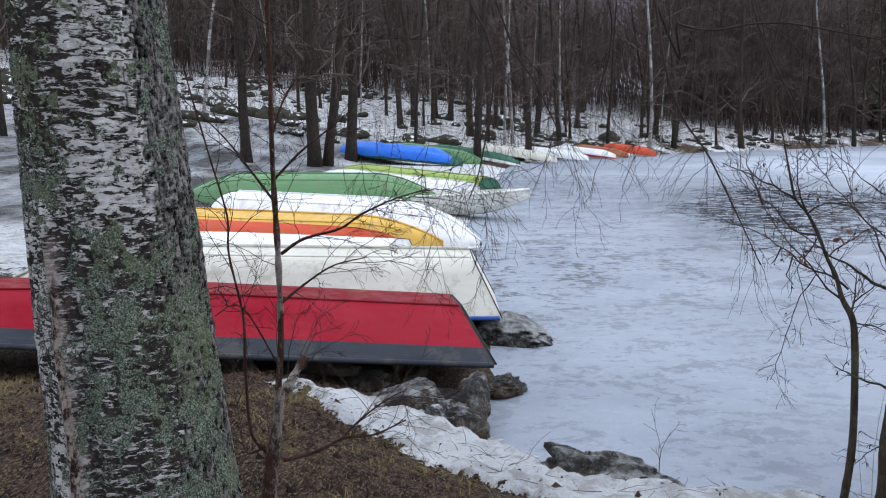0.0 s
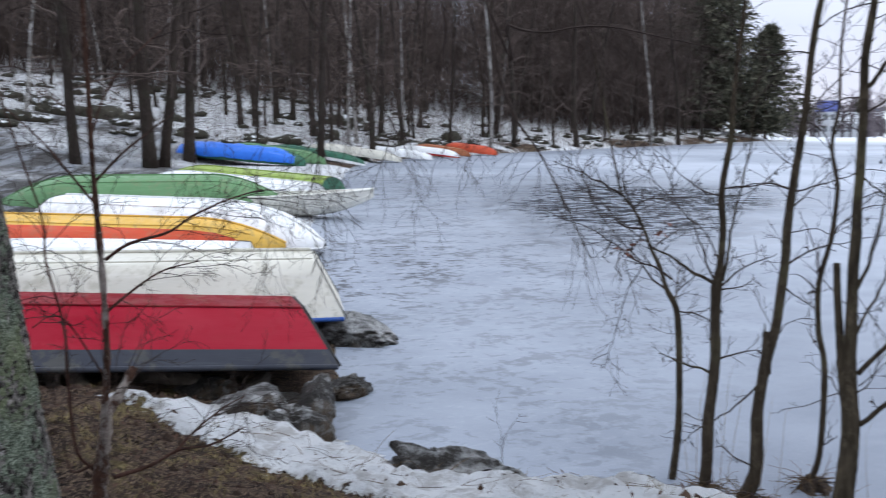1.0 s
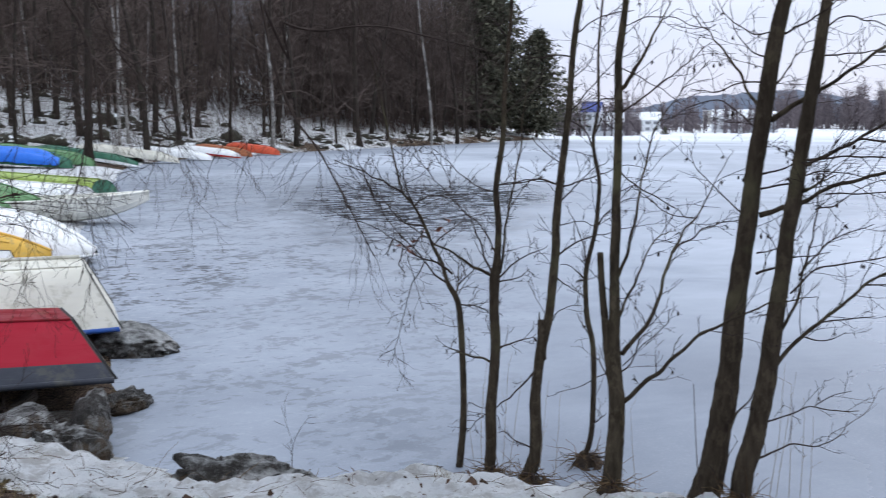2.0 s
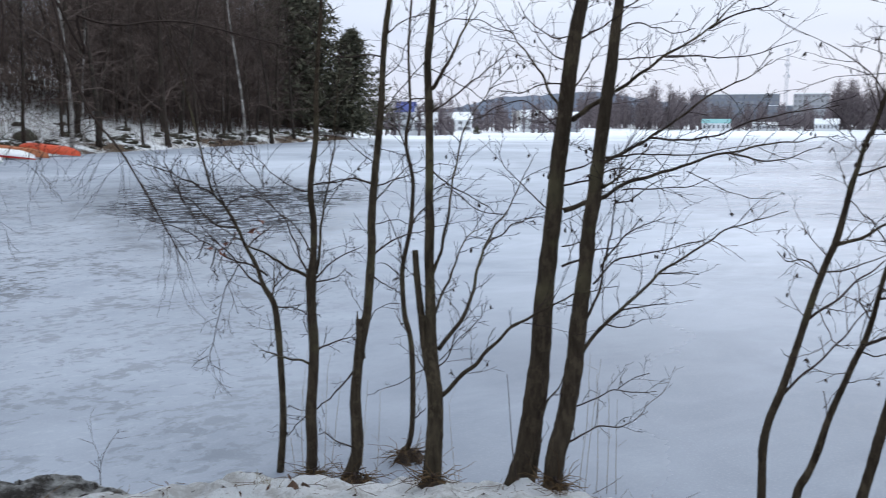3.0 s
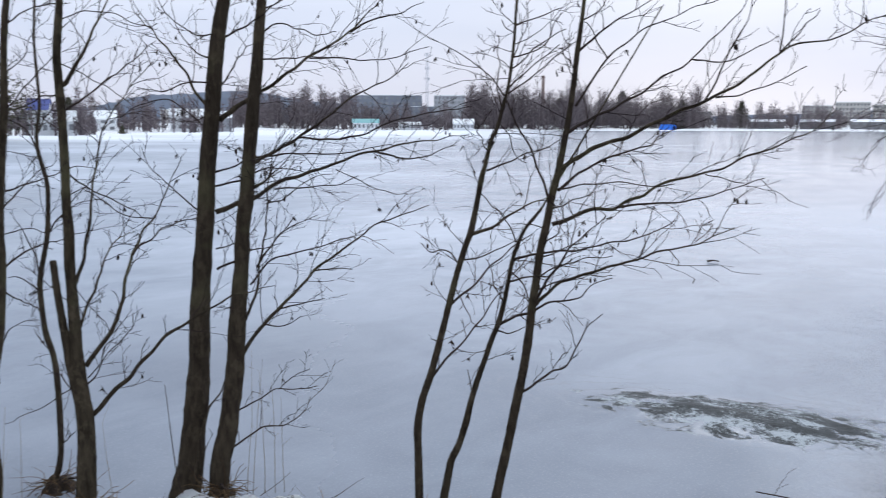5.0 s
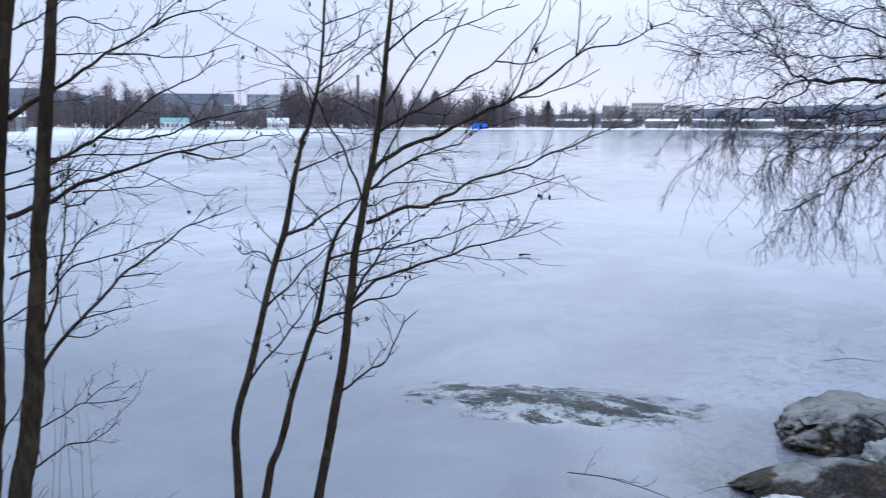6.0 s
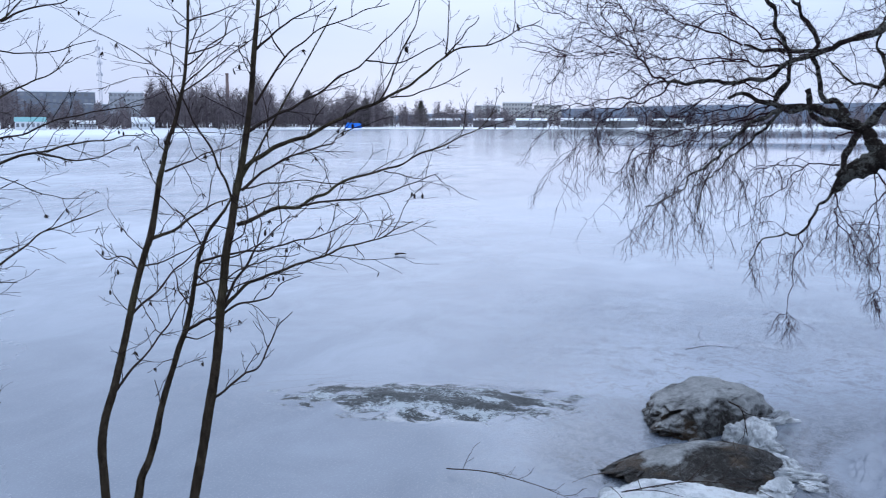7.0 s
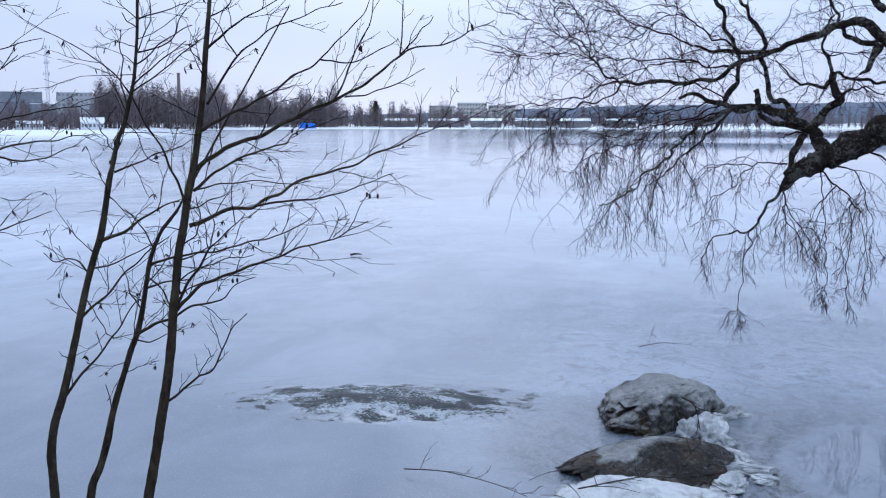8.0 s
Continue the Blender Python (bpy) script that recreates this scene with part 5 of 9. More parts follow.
thin_alder.limb([(2.085, 4.917, 1.505), (2.049, 4.937, 1.403), (2.005, 4.961, 1.307), (2.044, 4.955, 1.140), (2.084, 4.948, 0.986)], 0.0034)
thin_alder.limb([(2.267, 4.839, 1.029), (2.368, 4.845, 1.011), (2.471, 4.874, 0.969), (2.536, 4.933, 0.925)], 0.0050)
thin_alder.done()
slim_alder = Alder([(2.390, 4.636, -0.000, 0.0361), (2.399, 4.632, 0.200, 0.0345), (2.396, 4.634, 0.407, 0.0345), (2.409, 4.627, 0.609, 0.0312), (2.418, 4.623, 0.811, 0.0312), (2.409, 4.627, 1.011, 0.0295), (2.409, 4.627, 1.209, 0.0312), (2.420, 4.622, 1.306, 0.0230), (2.426, 4.618, 1.436, 0.0197), (2.426, 4.618, 1.565, 0.0197), (2.413, 4.625, 1.693, 0.0180), (2.420, 4.622, 1.821, 0.0180), (2.437, 4.613, 1.947, 0.0164), (2.448, 4.607, 2.073, 0.0164), (2.450, 4.606, 2.260, 0.0148), (2.461, 4.600, 2.476, 0.0131), (2.477, 4.592, 2.659, 0.0115), (2.483, 4.589, 2.780, 0.0098), (2.493, 4.584, 2.961, 0.0098)], 41, "slim young alder with an olive-brown trunk", 1.1, 0)
slim_alder.limb([(2.398, 4.632, 1.225), (2.288, 4.659, 1.276), (2.205, 4.657, 1.339), (2.135, 4.643, 1.389), (2.023, 4.640, 1.430), (1.973, 4.606, 1.475), (1.869, 4.590, 1.545), (1.775, 4.566, 1.627)], 0.0098)
slim_alder.limb([(2.395, 4.634, 1.242), (2.362, 4.665, 1.333), (2.340, 4.696, 1.435), (2.315, 4.732, 1.524), (2.259, 4.785, 1.621), (2.216, 4.833, 1.690), (2.146, 4.894, 1.770), (2.098, 4.945, 1.856), (1.994, 5.019, 1.970)], 0.0066)
slim_alder.limb([(2.407, 4.628, 1.372), (2.384, 4.686, 1.472), (2.352, 4.771, 1.541), (2.305, 4.872, 1.602), (2.292, 4.965, 1.695), (2.274, 5.067, 1.839), (2.246, 5.178, 1.943)], 0.0049)
slim_alder.limb([(2.437, 4.612, 1.240), (2.454, 4.609, 1.369), (2.468, 4.609, 1.482), (2.489, 4.606, 1.610), (2.519, 4.600, 1.770), (2.540, 4.599, 1.898), (2.561, 4.598, 2.025), (2.575, 4.601, 2.199), (2.596, 4.602, 2.389), (2.617, 4.603, 2.609)], 0.0098)
slim_alder.limb([(2.437, 4.613, 1.217), (2.503, 4.634, 1.263), (2.610, 4.660, 1.316), (2.738, 4.686, 1.352), (2.829, 4.742, 1.372)], 0.0066)
slim_alder.limb([(2.428, 4.617, 1.191), (2.518, 4.633, 1.195), (2.628, 4.665, 1.212), (2.703, 4.731, 1.237)], 0.0049)
slim_alder.limb([(2.395, 4.634, 0.705), (2.296, 4.609, 0.751), (2.186, 4.554, 0.798), (2.081, 4.478, 0.851), (1.973, 4.390, 0.893)], 0.0082)
slim_alder.limb([(2.440, 4.611, 0.792), (2.547, 4.641, 0.813), (2.674, 4.700, 0.806), (2.800, 4.779, 0.782)], 0.0066)
slim_alder.limb([(2.430, 4.616, 1.709), (2.351, 4.683, 1.741), (2.284, 4.753, 1.788), (2.207, 4.833, 1.882), (2.131, 4.916, 1.970)], 0.0049)
slim_alder.limb([(2.423, 4.620, 1.757), (2.516, 4.529, 1.783), (2.585, 4.429, 1.792), (2.634, 4.329, 1.776)], 0.0049)
slim_alder.limb([(2.457, 4.603, 2.598), (2.316, 4.476, 2.672), (2.152, 4.270, 2.663)], 0.0049)
slim_alder.limb([(2.451, 4.606, 2.166), (2.566, 4.662, 2.232), (2.725, 4.747, 2.335), (2.871, 4.867, 2.444)], 0.0033)
slim_alder.limb([(2.428, 4.617, 0.877), (2.382, 4.651, 0.894), (2.373, 4.671, 0.959)], 0.0033)
slim_alder.limb([(2.480, 4.590, 1.612), (2.593, 4.606, 1.751), (2.727, 4.643, 1.842), (2.871, 4.690, 1.938)], 0.0033)
slim_alder.done()
stubbed_alder = Alder([(2.501, 4.454, -0.021, 0.0353), (2.542, 4.432, 0.051, 0.0434), (2.579, 4.411, 0.185, 0.0385), (2.579, 4.411, 0.356, 0.0369), (2.574, 4.414, 0.525, 0.0321), (2.590, 4.405, 0.725, 0.0289), (2.609, 4.394, 0.890, 0.0337), (2.636, 4.378, 1.020, 0.0257), (2.651, 4.369, 1.216, 0.0257), (2.663, 4.362, 1.410, 0.0241), (2.662, 4.363, 1.538, 0.0241), (2.671, 4.358, 1.697, 0.0225), (2.684, 4.350, 1.855, 0.0209), (2.698, 4.342, 2.012, 0.0193), (2.714, 4.332, 2.198, 0.0193), (2.719, 4.328, 2.352, 0.0177), (2.727, 4.324, 2.505, 0.0177), (2.740, 4.316, 2.656, 0.0177), (2.755, 4.306, 2.777, 0.0161), (2.768, 4.298, 2.956, 0.0145)], 42, "slim alder with a broken stub on its trunk", 0.8, 0)
stubbed_alder.stub([(2.604, 4.397, 0.758), (2.601, 4.398, 0.890), (2.598, 4.401, 0.989)], 0.0273, 0.0209)
stubbed_alder.stub([(2.594, 4.402, 0.957), (2.589, 4.405, 0.990), (2.587, 4.406, 1.036)], 0.0064, 0.0032)
stubbed_alder.limb([(2.572, 4.415, 0.693), (2.515, 4.529, 0.544), (2.446, 4.683, 0.400), (2.410, 4.837, 0.281), (2.406, 4.990, 0.150)], 0.0064)
stubbed_alder.limb([(2.662, 4.363, 1.361), (2.767, 4.351, 1.428), (2.884, 4.354, 1.457), (3.008, 4.362, 1.480), (3.193, 4.335, 1.520)], 0.0064)
stubbed_alder.limb([(2.660, 4.364, 1.248), (2.842, 4.481, 1.145), (3.064, 4.676, 1.038)], 0.0048)
stubbed_alder.limb([(2.655, 4.367, 0.987), (2.677, 4.339, 1.054), (2.721, 4.289, 1.082), (2.768, 4.232, 1.091)], 0.0032)
stubbed_alder.limb([(2.661, 4.363, 1.773), (2.618, 4.456, 1.789), (2.578, 4.577, 1.779), (2.541, 4.711, 1.754), (2.540, 4.836, 1.741)], 0.0064)
stubbed_alder.limb([(2.721, 4.327, 2.474), (2.656, 4.366, 2.488), (2.563, 4.418, 2.465), (2.470, 4.467, 2.484), (2.404, 4.500, 2.512)], 0.0048)
stubbed_alder.limb([(2.690, 4.346, 1.760), (2.819, 4.362, 1.786), (2.993, 4.391, 1.828), (3.182, 4.430, 1.871), (3.383, 4.475, 1.830)], 0.0048)
stubbed_alder.limb([(2.675, 4.355, 1.665), (2.804, 4.399, 1.753), (2.969, 4.474, 1.842), (3.152, 4.567, 1.902)], 0.0048)
stubbed_alder.limb([(2.708, 4.335, 2.167), (2.752, 4.239, 2.258), (2.770, 4.124, 2.346), (2.778, 3.999, 2.430), (2.764, 3.873, 2.508)], 0.0048)
stubbed_alder.limb([(2.722, 4.327, 2.352), (2.758, 4.214, 2.440), (2.737, 4.095, 2.550), (2.704, 3.961, 2.653)], 0.0032)
stubbed_alder.limb([(2.734, 4.320, 2.596), (2.784, 4.221, 2.652), (2.840, 4.085, 2.689), (2.859, 3.954, 2.687)], 0.0048)
stubbed_alder.limb([(2.673, 4.356, 1.538), (2.839, 4.401, 1.555), (3.021, 4.503, 1.507), (3.227, 4.623, 1.547)], 0.0032)
stubbed_alder.limb([(2.557, 4.423, 0.221), (2.472, 4.466, 0.264), (2.415, 4.491, 0.321), (2.378, 4.503, 0.310)], 0.0048)
stubbed_alder.limb([(2.690, 4.346, 1.886), (2.640, 4.425, 1.932), (2.606, 4.517, 2.010), (2.602, 4.603, 2.088)], 0.0032)
stubbed_alder.done()
bent_alder = Alder([(3.016, 4.627, -0.006, 0.0226), (3.058, 4.599, 0.067, 0.0191), (3.081, 4.585, 0.196, 0.0174), (3.086, 4.581, 0.417, 0.0174), (3.083, 4.583, 0.636, 0.0174), (3.073, 4.590, 0.781, 0.0174), (3.046, 4.607, 0.908, 0.0174), (3.036, 4.614, 1.033, 0.0156), (3.032, 4.617, 1.139, 0.0156), (3.036, 4.614, 1.245, 0.0156), (3.061, 4.598, 1.385, 0.0139), (3.077, 4.587, 1.489, 0.0139), (3.087, 4.580, 1.662, 0.0121), (3.089, 4.580, 1.766, 0.0121), (3.076, 4.588, 1.851, 0.0121), (3.057, 4.600, 1.954, 0.0104), (3.056, 4.601, 2.055, 0.0104), (3.075, 4.589, 2.207, 0.0087), (3.071, 4.591, 2.374, 0.0087), (3.068, 4.593, 2.573, 0.0069), (3.083, 4.583, 2.835, 0.0069), (3.090, 4.579, 2.964, 0.0052)], 43, "thin bent alder at the edge of the ice", 0.9, 0)
bent_alder.limb([(3.084, 4.582, 0.251), (3.083, 4.503, 0.308), (3.059, 4.403, 0.378)], 0.0052)
bent_alder.limb([(3.153, 4.537, 0.579), (3.072, 4.608, 0.516), (3.009, 4.675, 0.465), (2.932, 4.752, 0.415)], 0.0035)
bent_alder.limb([(3.037, 4.613, 1.139), (2.977, 4.631, 1.214), (2.921, 4.637, 1.254), (2.863, 4.639, 1.260)], 0.0052)
bent_alder.limb([(3.033, 4.616, 1.245), (2.998, 4.607, 1.389), (2.942, 4.597, 1.498), (2.878, 4.585, 1.605)], 0.0052)
bent_alder.limb([(3.077, 4.587, 1.489), (3.155, 4.578, 1.572), (3.271, 4.561, 1.654), (3.392, 4.549, 1.667)], 0.0052)
bent_alder.limb([(3.054, 4.602, 1.954), (3.032, 4.658, 2.072), (2.988, 4.746, 2.123), (2.976, 4.825, 2.106)], 0.0052)
bent_alder.limb([(3.061, 4.597, 2.055), (3.226, 4.731, 2.176), (3.452, 4.935, 2.273)], 0.0052)
bent_alder.limb([(3.076, 4.588, 0.781), (3.080, 4.708, 0.849), (3.132, 4.854, 0.892)], 0.0035)
bent_alder.done()
forked_alder = Alder([(2.551, 3.603, 0.242, 0.0526), (2.563, 3.596, 0.458, 0.0457), (2.569, 3.591, 0.606, 0.0429), (2.568, 3.592, 0.754, 0.0401), (2.557, 3.599, 0.871, 0.0388), (2.550, 3.604, 1.045, 0.0304), (2.549, 3.605, 1.189, 0.0277), (2.546, 3.607, 1.331, 0.0249), (2.543, 3.609, 1.472, 0.0249), (2.546, 3.607, 1.612, 0.0235), (2.543, 3.609, 1.750, 0.0208), (2.545, 3.608, 1.888, 0.0208), (2.544, 3.608, 2.024, 0.0194), (2.543, 3.609, 2.159, 0.0194), (2.540, 3.611, 2.266, 0.0194), (2.537, 3.613, 2.399, 0.0180), (2.547, 3.606, 2.531, 0.0180), (2.560, 3.598, 2.688, 0.0152), (2.568, 3.592, 2.843, 0.0138)], 44, "forked alder with a sawn-off second stem", 1.1, 8)
forked_alder.stub([(2.543, 3.609, 0.857), (2.526, 3.621, 0.988), (2.516, 3.628, 1.104), (2.505, 3.634, 1.218), (2.495, 3.641, 1.332), (2.491, 3.644, 1.389), (2.486, 3.648, 1.487)], 0.0208, 0.0152)
forked_alder.limb([(2.598, 3.571, 0.747), (2.653, 3.526, 0.826), (2.729, 3.461, 0.928), (2.792, 3.402, 1.016), (2.852, 3.343, 1.104), (2.910, 3.281, 1.158), (2.946, 3.238, 1.194), (3.001, 3.174, 1.239), (3.064, 3.100, 1.290), (3.125, 3.025, 1.316), (3.184, 2.949, 1.342)], 0.0125)
forked_alder.limb([(2.581, 3.582, 0.981), (2.647, 3.562, 1.067), (2.718, 3.547, 1.161), (2.772, 3.551, 1.269), (2.820, 3.565, 1.393), (2.869, 3.581, 1.474), (2.932, 3.590, 1.562), (3.008, 3.590, 1.640), (3.074, 3.600, 1.724), (3.139, 3.613, 1.810), (3.196, 3.634, 1.868)], 0.0125)
forked_alder.limb([(2.765, 3.447, 1.498), (2.841, 3.462, 1.547), (2.961, 3.474, 1.594), (3.092, 3.494, 1.624), (3.255, 3.498, 1.631)], 0.0055)
forked_alder.limb([(2.560, 3.597, 1.146), (2.636, 3.615, 1.262), (2.733, 3.651, 1.392), (2.816, 3.714, 1.465), (2.930, 3.766, 1.535), (3.051, 3.823, 1.557)], 0.0083)
forked_alder.limb([(2.553, 3.602, 1.359), (2.586, 3.590, 1.442), (2.612, 3.587, 1.525), (2.632, 3.590, 1.607), (2.654, 3.595, 1.690), (2.674, 3.602, 1.772), (2.699, 3.607, 1.883), (2.727, 3.610, 1.994), (2.756, 3.615, 2.078), (2.832, 3.583, 2.212), (2.901, 3.557, 2.297), (2.992, 3.512, 2.415)], 0.0097)
forked_alder.limb([(2.546, 3.607, 2.271), (2.557, 3.570, 2.297), (2.566, 3.520, 2.356), (2.574, 3.463, 2.432), (2.579, 3.402, 2.518), (2.581, 3.338, 2.589), (2.578, 3.274, 2.669)], 0.0125)
forked_alder.limb([(2.556, 3.600, 2.164), (2.658, 3.582, 2.228), (2.764, 3.585, 2.299), (2.877, 3.594, 2.372), (2.996, 3.606, 2.449), (3.103, 3.635, 2.519)], 0.0055)
forked_alder.limb([(2.548, 3.605, 2.239), (2.536, 3.744, 2.220), (2.562, 3.914, 2.190), (2.611, 4.102, 2.149)], 0.0042)
forked_alder.limb([(2.549, 3.605, 1.888), (2.667, 3.602, 1.801), (2.815, 3.612, 1.737), (2.952, 3.648, 1.668), (3.064, 3.717, 1.620)], 0.0042)
forked_alder.limb([(2.546, 3.607, 1.778), (2.621, 3.585, 1.817), (2.687, 3.582, 1.759), (2.780, 3.566, 1.798)], 0.0028)
forked_alder.limb([(2.541, 3.611, 2.372), (2.665, 3.591, 2.323), (2.802, 3.590, 2.259), (2.916, 3.622, 2.206)], 0.0028)
forked_alder.limb([(2.547, 3.606, 2.557), (2.615, 3.516, 2.594), (2.691, 3.397, 2.577), (2.747, 3.278, 2.533), (2.745, 3.194, 2.539)], 0.0028)
forked_alder.limb([(2.556, 3.600, 0.783), (2.582, 3.746, 0.895), (2.668, 3.927, 0.874)], 0.0042)
forked_alder.limb([(2.546, 3.607, 2.064), (2.511, 3.684, 2.118), (2.489, 3.774, 2.173)], 0.0028)
forked_alder.limb([(2.564, 3.594, 0.871), (2.602, 3.525, 0.965), (2.607, 3.459, 1.091), (2.605, 3.387, 1.147)], 0.0042)
forked_alder.limb([(2.588, 3.578, 0.928), (2.621, 3.455, 1.062), (2.615, 3.310, 1.172), (2.552, 3.185, 1.282)], 0.0028)
forked_alder.limb([(2.841, 3.386, 1.666), (2.790, 3.534, 1.680), (2.774, 3.701, 1.762), (2.799, 3.861, 1.796)], 0.0028)
forked_alder.done()
straight_alder = Alder([(3.013, 3.451, 0.194, 0.0832), (3.044, 3.424, 0.389, 0.0646), (3.057, 3.413, 0.544, 0.0603), (3.073, 3.399, 0.698, 0.0603), (3.089, 3.384, 0.941, 0.0517), (3.095, 3.379, 1.151, 0.0502), (3.107, 3.368, 1.359, 0.0459), (3.120, 3.357, 1.535, 0.0445), (3.130, 3.348, 1.680, 0.0430), (3.139, 3.339, 1.881, 0.0416), (3.151, 3.329, 2.023, 0.0387), (3.163, 3.318, 2.163, 0.0387), (3.172, 3.309, 2.303, 0.0373), (3.185, 3.296, 2.469, 0.0359), (3.201, 3.282, 2.606, 0.0344), (3.216, 3.267, 2.714, 0.0316), (3.231, 3.253, 2.876, 0.0301)], 45, "straight dark alder with long level branches", 1.0, 8)
straight_alder.limb([(3.146, 3.333, 2.191), (3.136, 3.395, 2.263), (3.131, 3.476, 2.364), (3.142, 3.555, 2.439), (3.149, 3.645, 2.502), (3.161, 3.739, 2.582), (3.168, 3.842, 2.650), (3.183, 3.944, 2.755)], 0.0086)
straight_alder.limb([(3.188, 3.294, 2.124), (3.231, 3.226, 2.191), (3.261, 3.158, 2.224), (3.286, 3.086, 2.272), (3.316, 3.003, 2.325), (3.359, 2.898, 2.402), (3.412, 2.773, 2.476), (3.435, 2.676, 2.533), (3.438, 2.600, 2.593), (3.448, 2.510, 2.655)], 0.0143)
straight_alder.limb([(3.620, 2.824, 2.557), (3.693, 2.729, 2.619), (3.770, 2.623, 2.661), (3.836, 2.528, 2.710)], 0.0057)
straight_alder.limb([(3.491, 2.979, 2.429), (3.597, 2.853, 2.430), (3.697, 2.724, 2.426), (3.775, 2.617, 2.443), (3.855, 2.499, 2.496)], 0.0043)
straight_alder.limb([(3.165, 3.315, 1.674), (3.239, 3.267, 1.702), (3.316, 3.223, 1.736), (3.416, 3.160, 1.793), (3.534, 3.075, 1.850), (3.652, 2.988, 1.894), (3.768, 2.900, 1.952), (3.882, 2.810, 1.981), (4.011, 2.694, 2.010), (4.120, 2.600, 2.031), (4.234, 2.493, 2.060)], 0.0143)
straight_alder.limb([(3.692, 2.730, 1.971), (3.770, 2.624, 1.937), (3.846, 2.514, 1.952), (3.923, 2.394, 2.003)], 0.0057)
straight_alder.limb([(3.161, 3.320, 1.801), (3.243, 3.233, 1.825), (3.317, 3.146, 1.883), (3.387, 3.057, 1.884), (3.472, 2.945, 1.858)], 0.0057)
straight_alder.limb([(3.169, 3.312, 1.872), (3.181, 3.211, 1.907), (3.173, 3.085, 1.931), (3.169, 2.930, 1.949)], 0.0057)
straight_alder.limb([(3.163, 3.317, 1.389), (3.206, 3.229, 1.439), (3.232, 3.135, 1.490), (3.287, 2.994, 1.528)], 0.0072)
straight_alder.limb([(3.162, 3.318, 1.491), (3.311, 3.339, 1.506), (3.489, 3.404, 1.525)], 0.0043)
straight_alder.limb([(3.187, 3.295, 2.275), (3.287, 3.327, 2.350), (3.432, 3.373, 2.473), (3.591, 3.435, 2.535)], 0.0057)
straight_alder.limb([(3.217, 3.266, 2.524), (3.228, 3.170, 2.558), (3.213, 3.060, 2.588), (3.192, 2.932, 2.640), (3.146, 2.813, 2.675)], 0.0057)
straight_alder.limb([(3.142, 3.336, 2.079), (3.095, 3.412, 2.164), (3.054, 3.496, 2.220), (2.992, 3.602, 2.207), (2.929, 3.711, 2.135)], 0.0043)
straight_alder.limb([(3.172, 3.309, 2.303), (3.020, 3.328, 2.299), (2.853, 3.302, 2.253), (2.676, 3.253, 2.260)], 0.0043)
straight_alder.limb([(3.128, 3.350, 1.651), (3.085, 3.442, 1.734), (3.079, 3.524, 1.788), (3.055, 3.634, 1.872), (3.057, 3.730, 1.988)], 0.0043)
straight_alder.limb([(3.201, 3.281, 2.551), (3.128, 3.326, 2.522), (3.048, 3.362, 2.547), (2.966, 3.394, 2.624), (2.912, 3.395, 2.686)], 0.0043)
straight_alder.limb([(3.182, 3.300, 2.414), (3.172, 3.436, 2.462), (3.208, 3.587, 2.574), (3.290, 3.728, 2.709)], 0.0043)
straight_alder.limb([(3.173, 3.308, 2.192), (3.241, 3.510, 2.122), (3.350, 3.795, 2.123)], 0.0029)
straight_alder.done()
leaning_alder = Alder([(3.048, 3.233, 0.255, 0.0501), (3.060, 3.222, 0.443, 0.0501), (3.087, 3.197, 0.594, 0.0487), (3.103, 3.182, 0.743, 0.0459), (3.120, 3.165, 0.920, 0.0445), (3.129, 3.157, 1.096, 0.0431), (3.140, 3.146, 1.269, 0.0389), (3.152, 3.134, 1.440, 0.0362), (3.159, 3.127, 1.610, 0.0362), (3.174, 3.113, 1.750, 0.0348), (3.184, 3.103, 1.916, 0.0334), (3.196, 3.090, 2.080, 0.0306), (3.208, 3.078, 2.243, 0.0292), (3.220, 3.066, 2.377, 0.0278), (3.229, 3.056, 2.537, 0.0250), (3.241, 3.044, 2.694, 0.0222), (3.250, 3.035, 2.850, 0.0209)], 46, "leaning dark alder grown beside its twin", 1.0, 8)
leaning_alder.limb([(2.966, 3.307, 0.327), (2.981, 3.294, 0.472), (2.995, 3.281, 0.592), (3.027, 3.252, 0.712), (3.067, 3.216, 0.802), (3.091, 3.192, 0.867)], 0.0125)
leaning_alder.limb([(3.140, 3.146, 0.965), (3.197, 3.093, 1.082), (3.278, 3.016, 1.199), (3.337, 2.958, 1.286), (3.404, 2.891, 1.388), (3.487, 2.801, 1.475), (3.559, 2.721, 1.561), (3.628, 2.641, 1.624), (3.711, 2.537, 1.663), (3.778, 2.451, 1.706)], 0.0111)
leaning_alder.limb([(3.225, 3.061, 1.127), (3.293, 2.989, 1.115), (3.345, 2.932, 1.166)], 0.0042)
leaning_alder.limb([(3.273, 3.011, 1.201), (3.366, 2.908, 1.233), (3.424, 2.841, 1.250)], 0.0042)
leaning_alder.limb([(3.391, 2.879, 1.390), (3.454, 2.806, 1.399), (3.514, 2.732, 1.396)], 0.0042)
leaning_alder.limb([(3.098, 3.186, 0.504), (3.201, 3.169, 0.530), (3.325, 3.168, 0.555), (3.481, 3.151, 0.534), (3.614, 3.172, 0.554), (3.739, 3.214, 0.602)], 0.0056)
leaning_alder.limb([(3.128, 3.158, 0.699), (3.184, 3.073, 0.758), (3.241, 2.972, 0.809), (3.290, 2.866, 0.815), (3.301, 2.795, 0.834)], 0.0042)
leaning_alder.limb([(3.267, 3.016, 0.793), (3.315, 2.965, 0.855), (3.371, 2.903, 0.896)], 0.0028)
leaning_alder.limb([(3.159, 3.127, 1.154), (3.171, 3.070, 1.276), (3.156, 3.019, 1.398), (3.131, 2.967, 1.544), (3.100, 2.912, 1.659), (3.060, 2.859, 1.797), (3.023, 2.798, 1.943)], 0.0083)
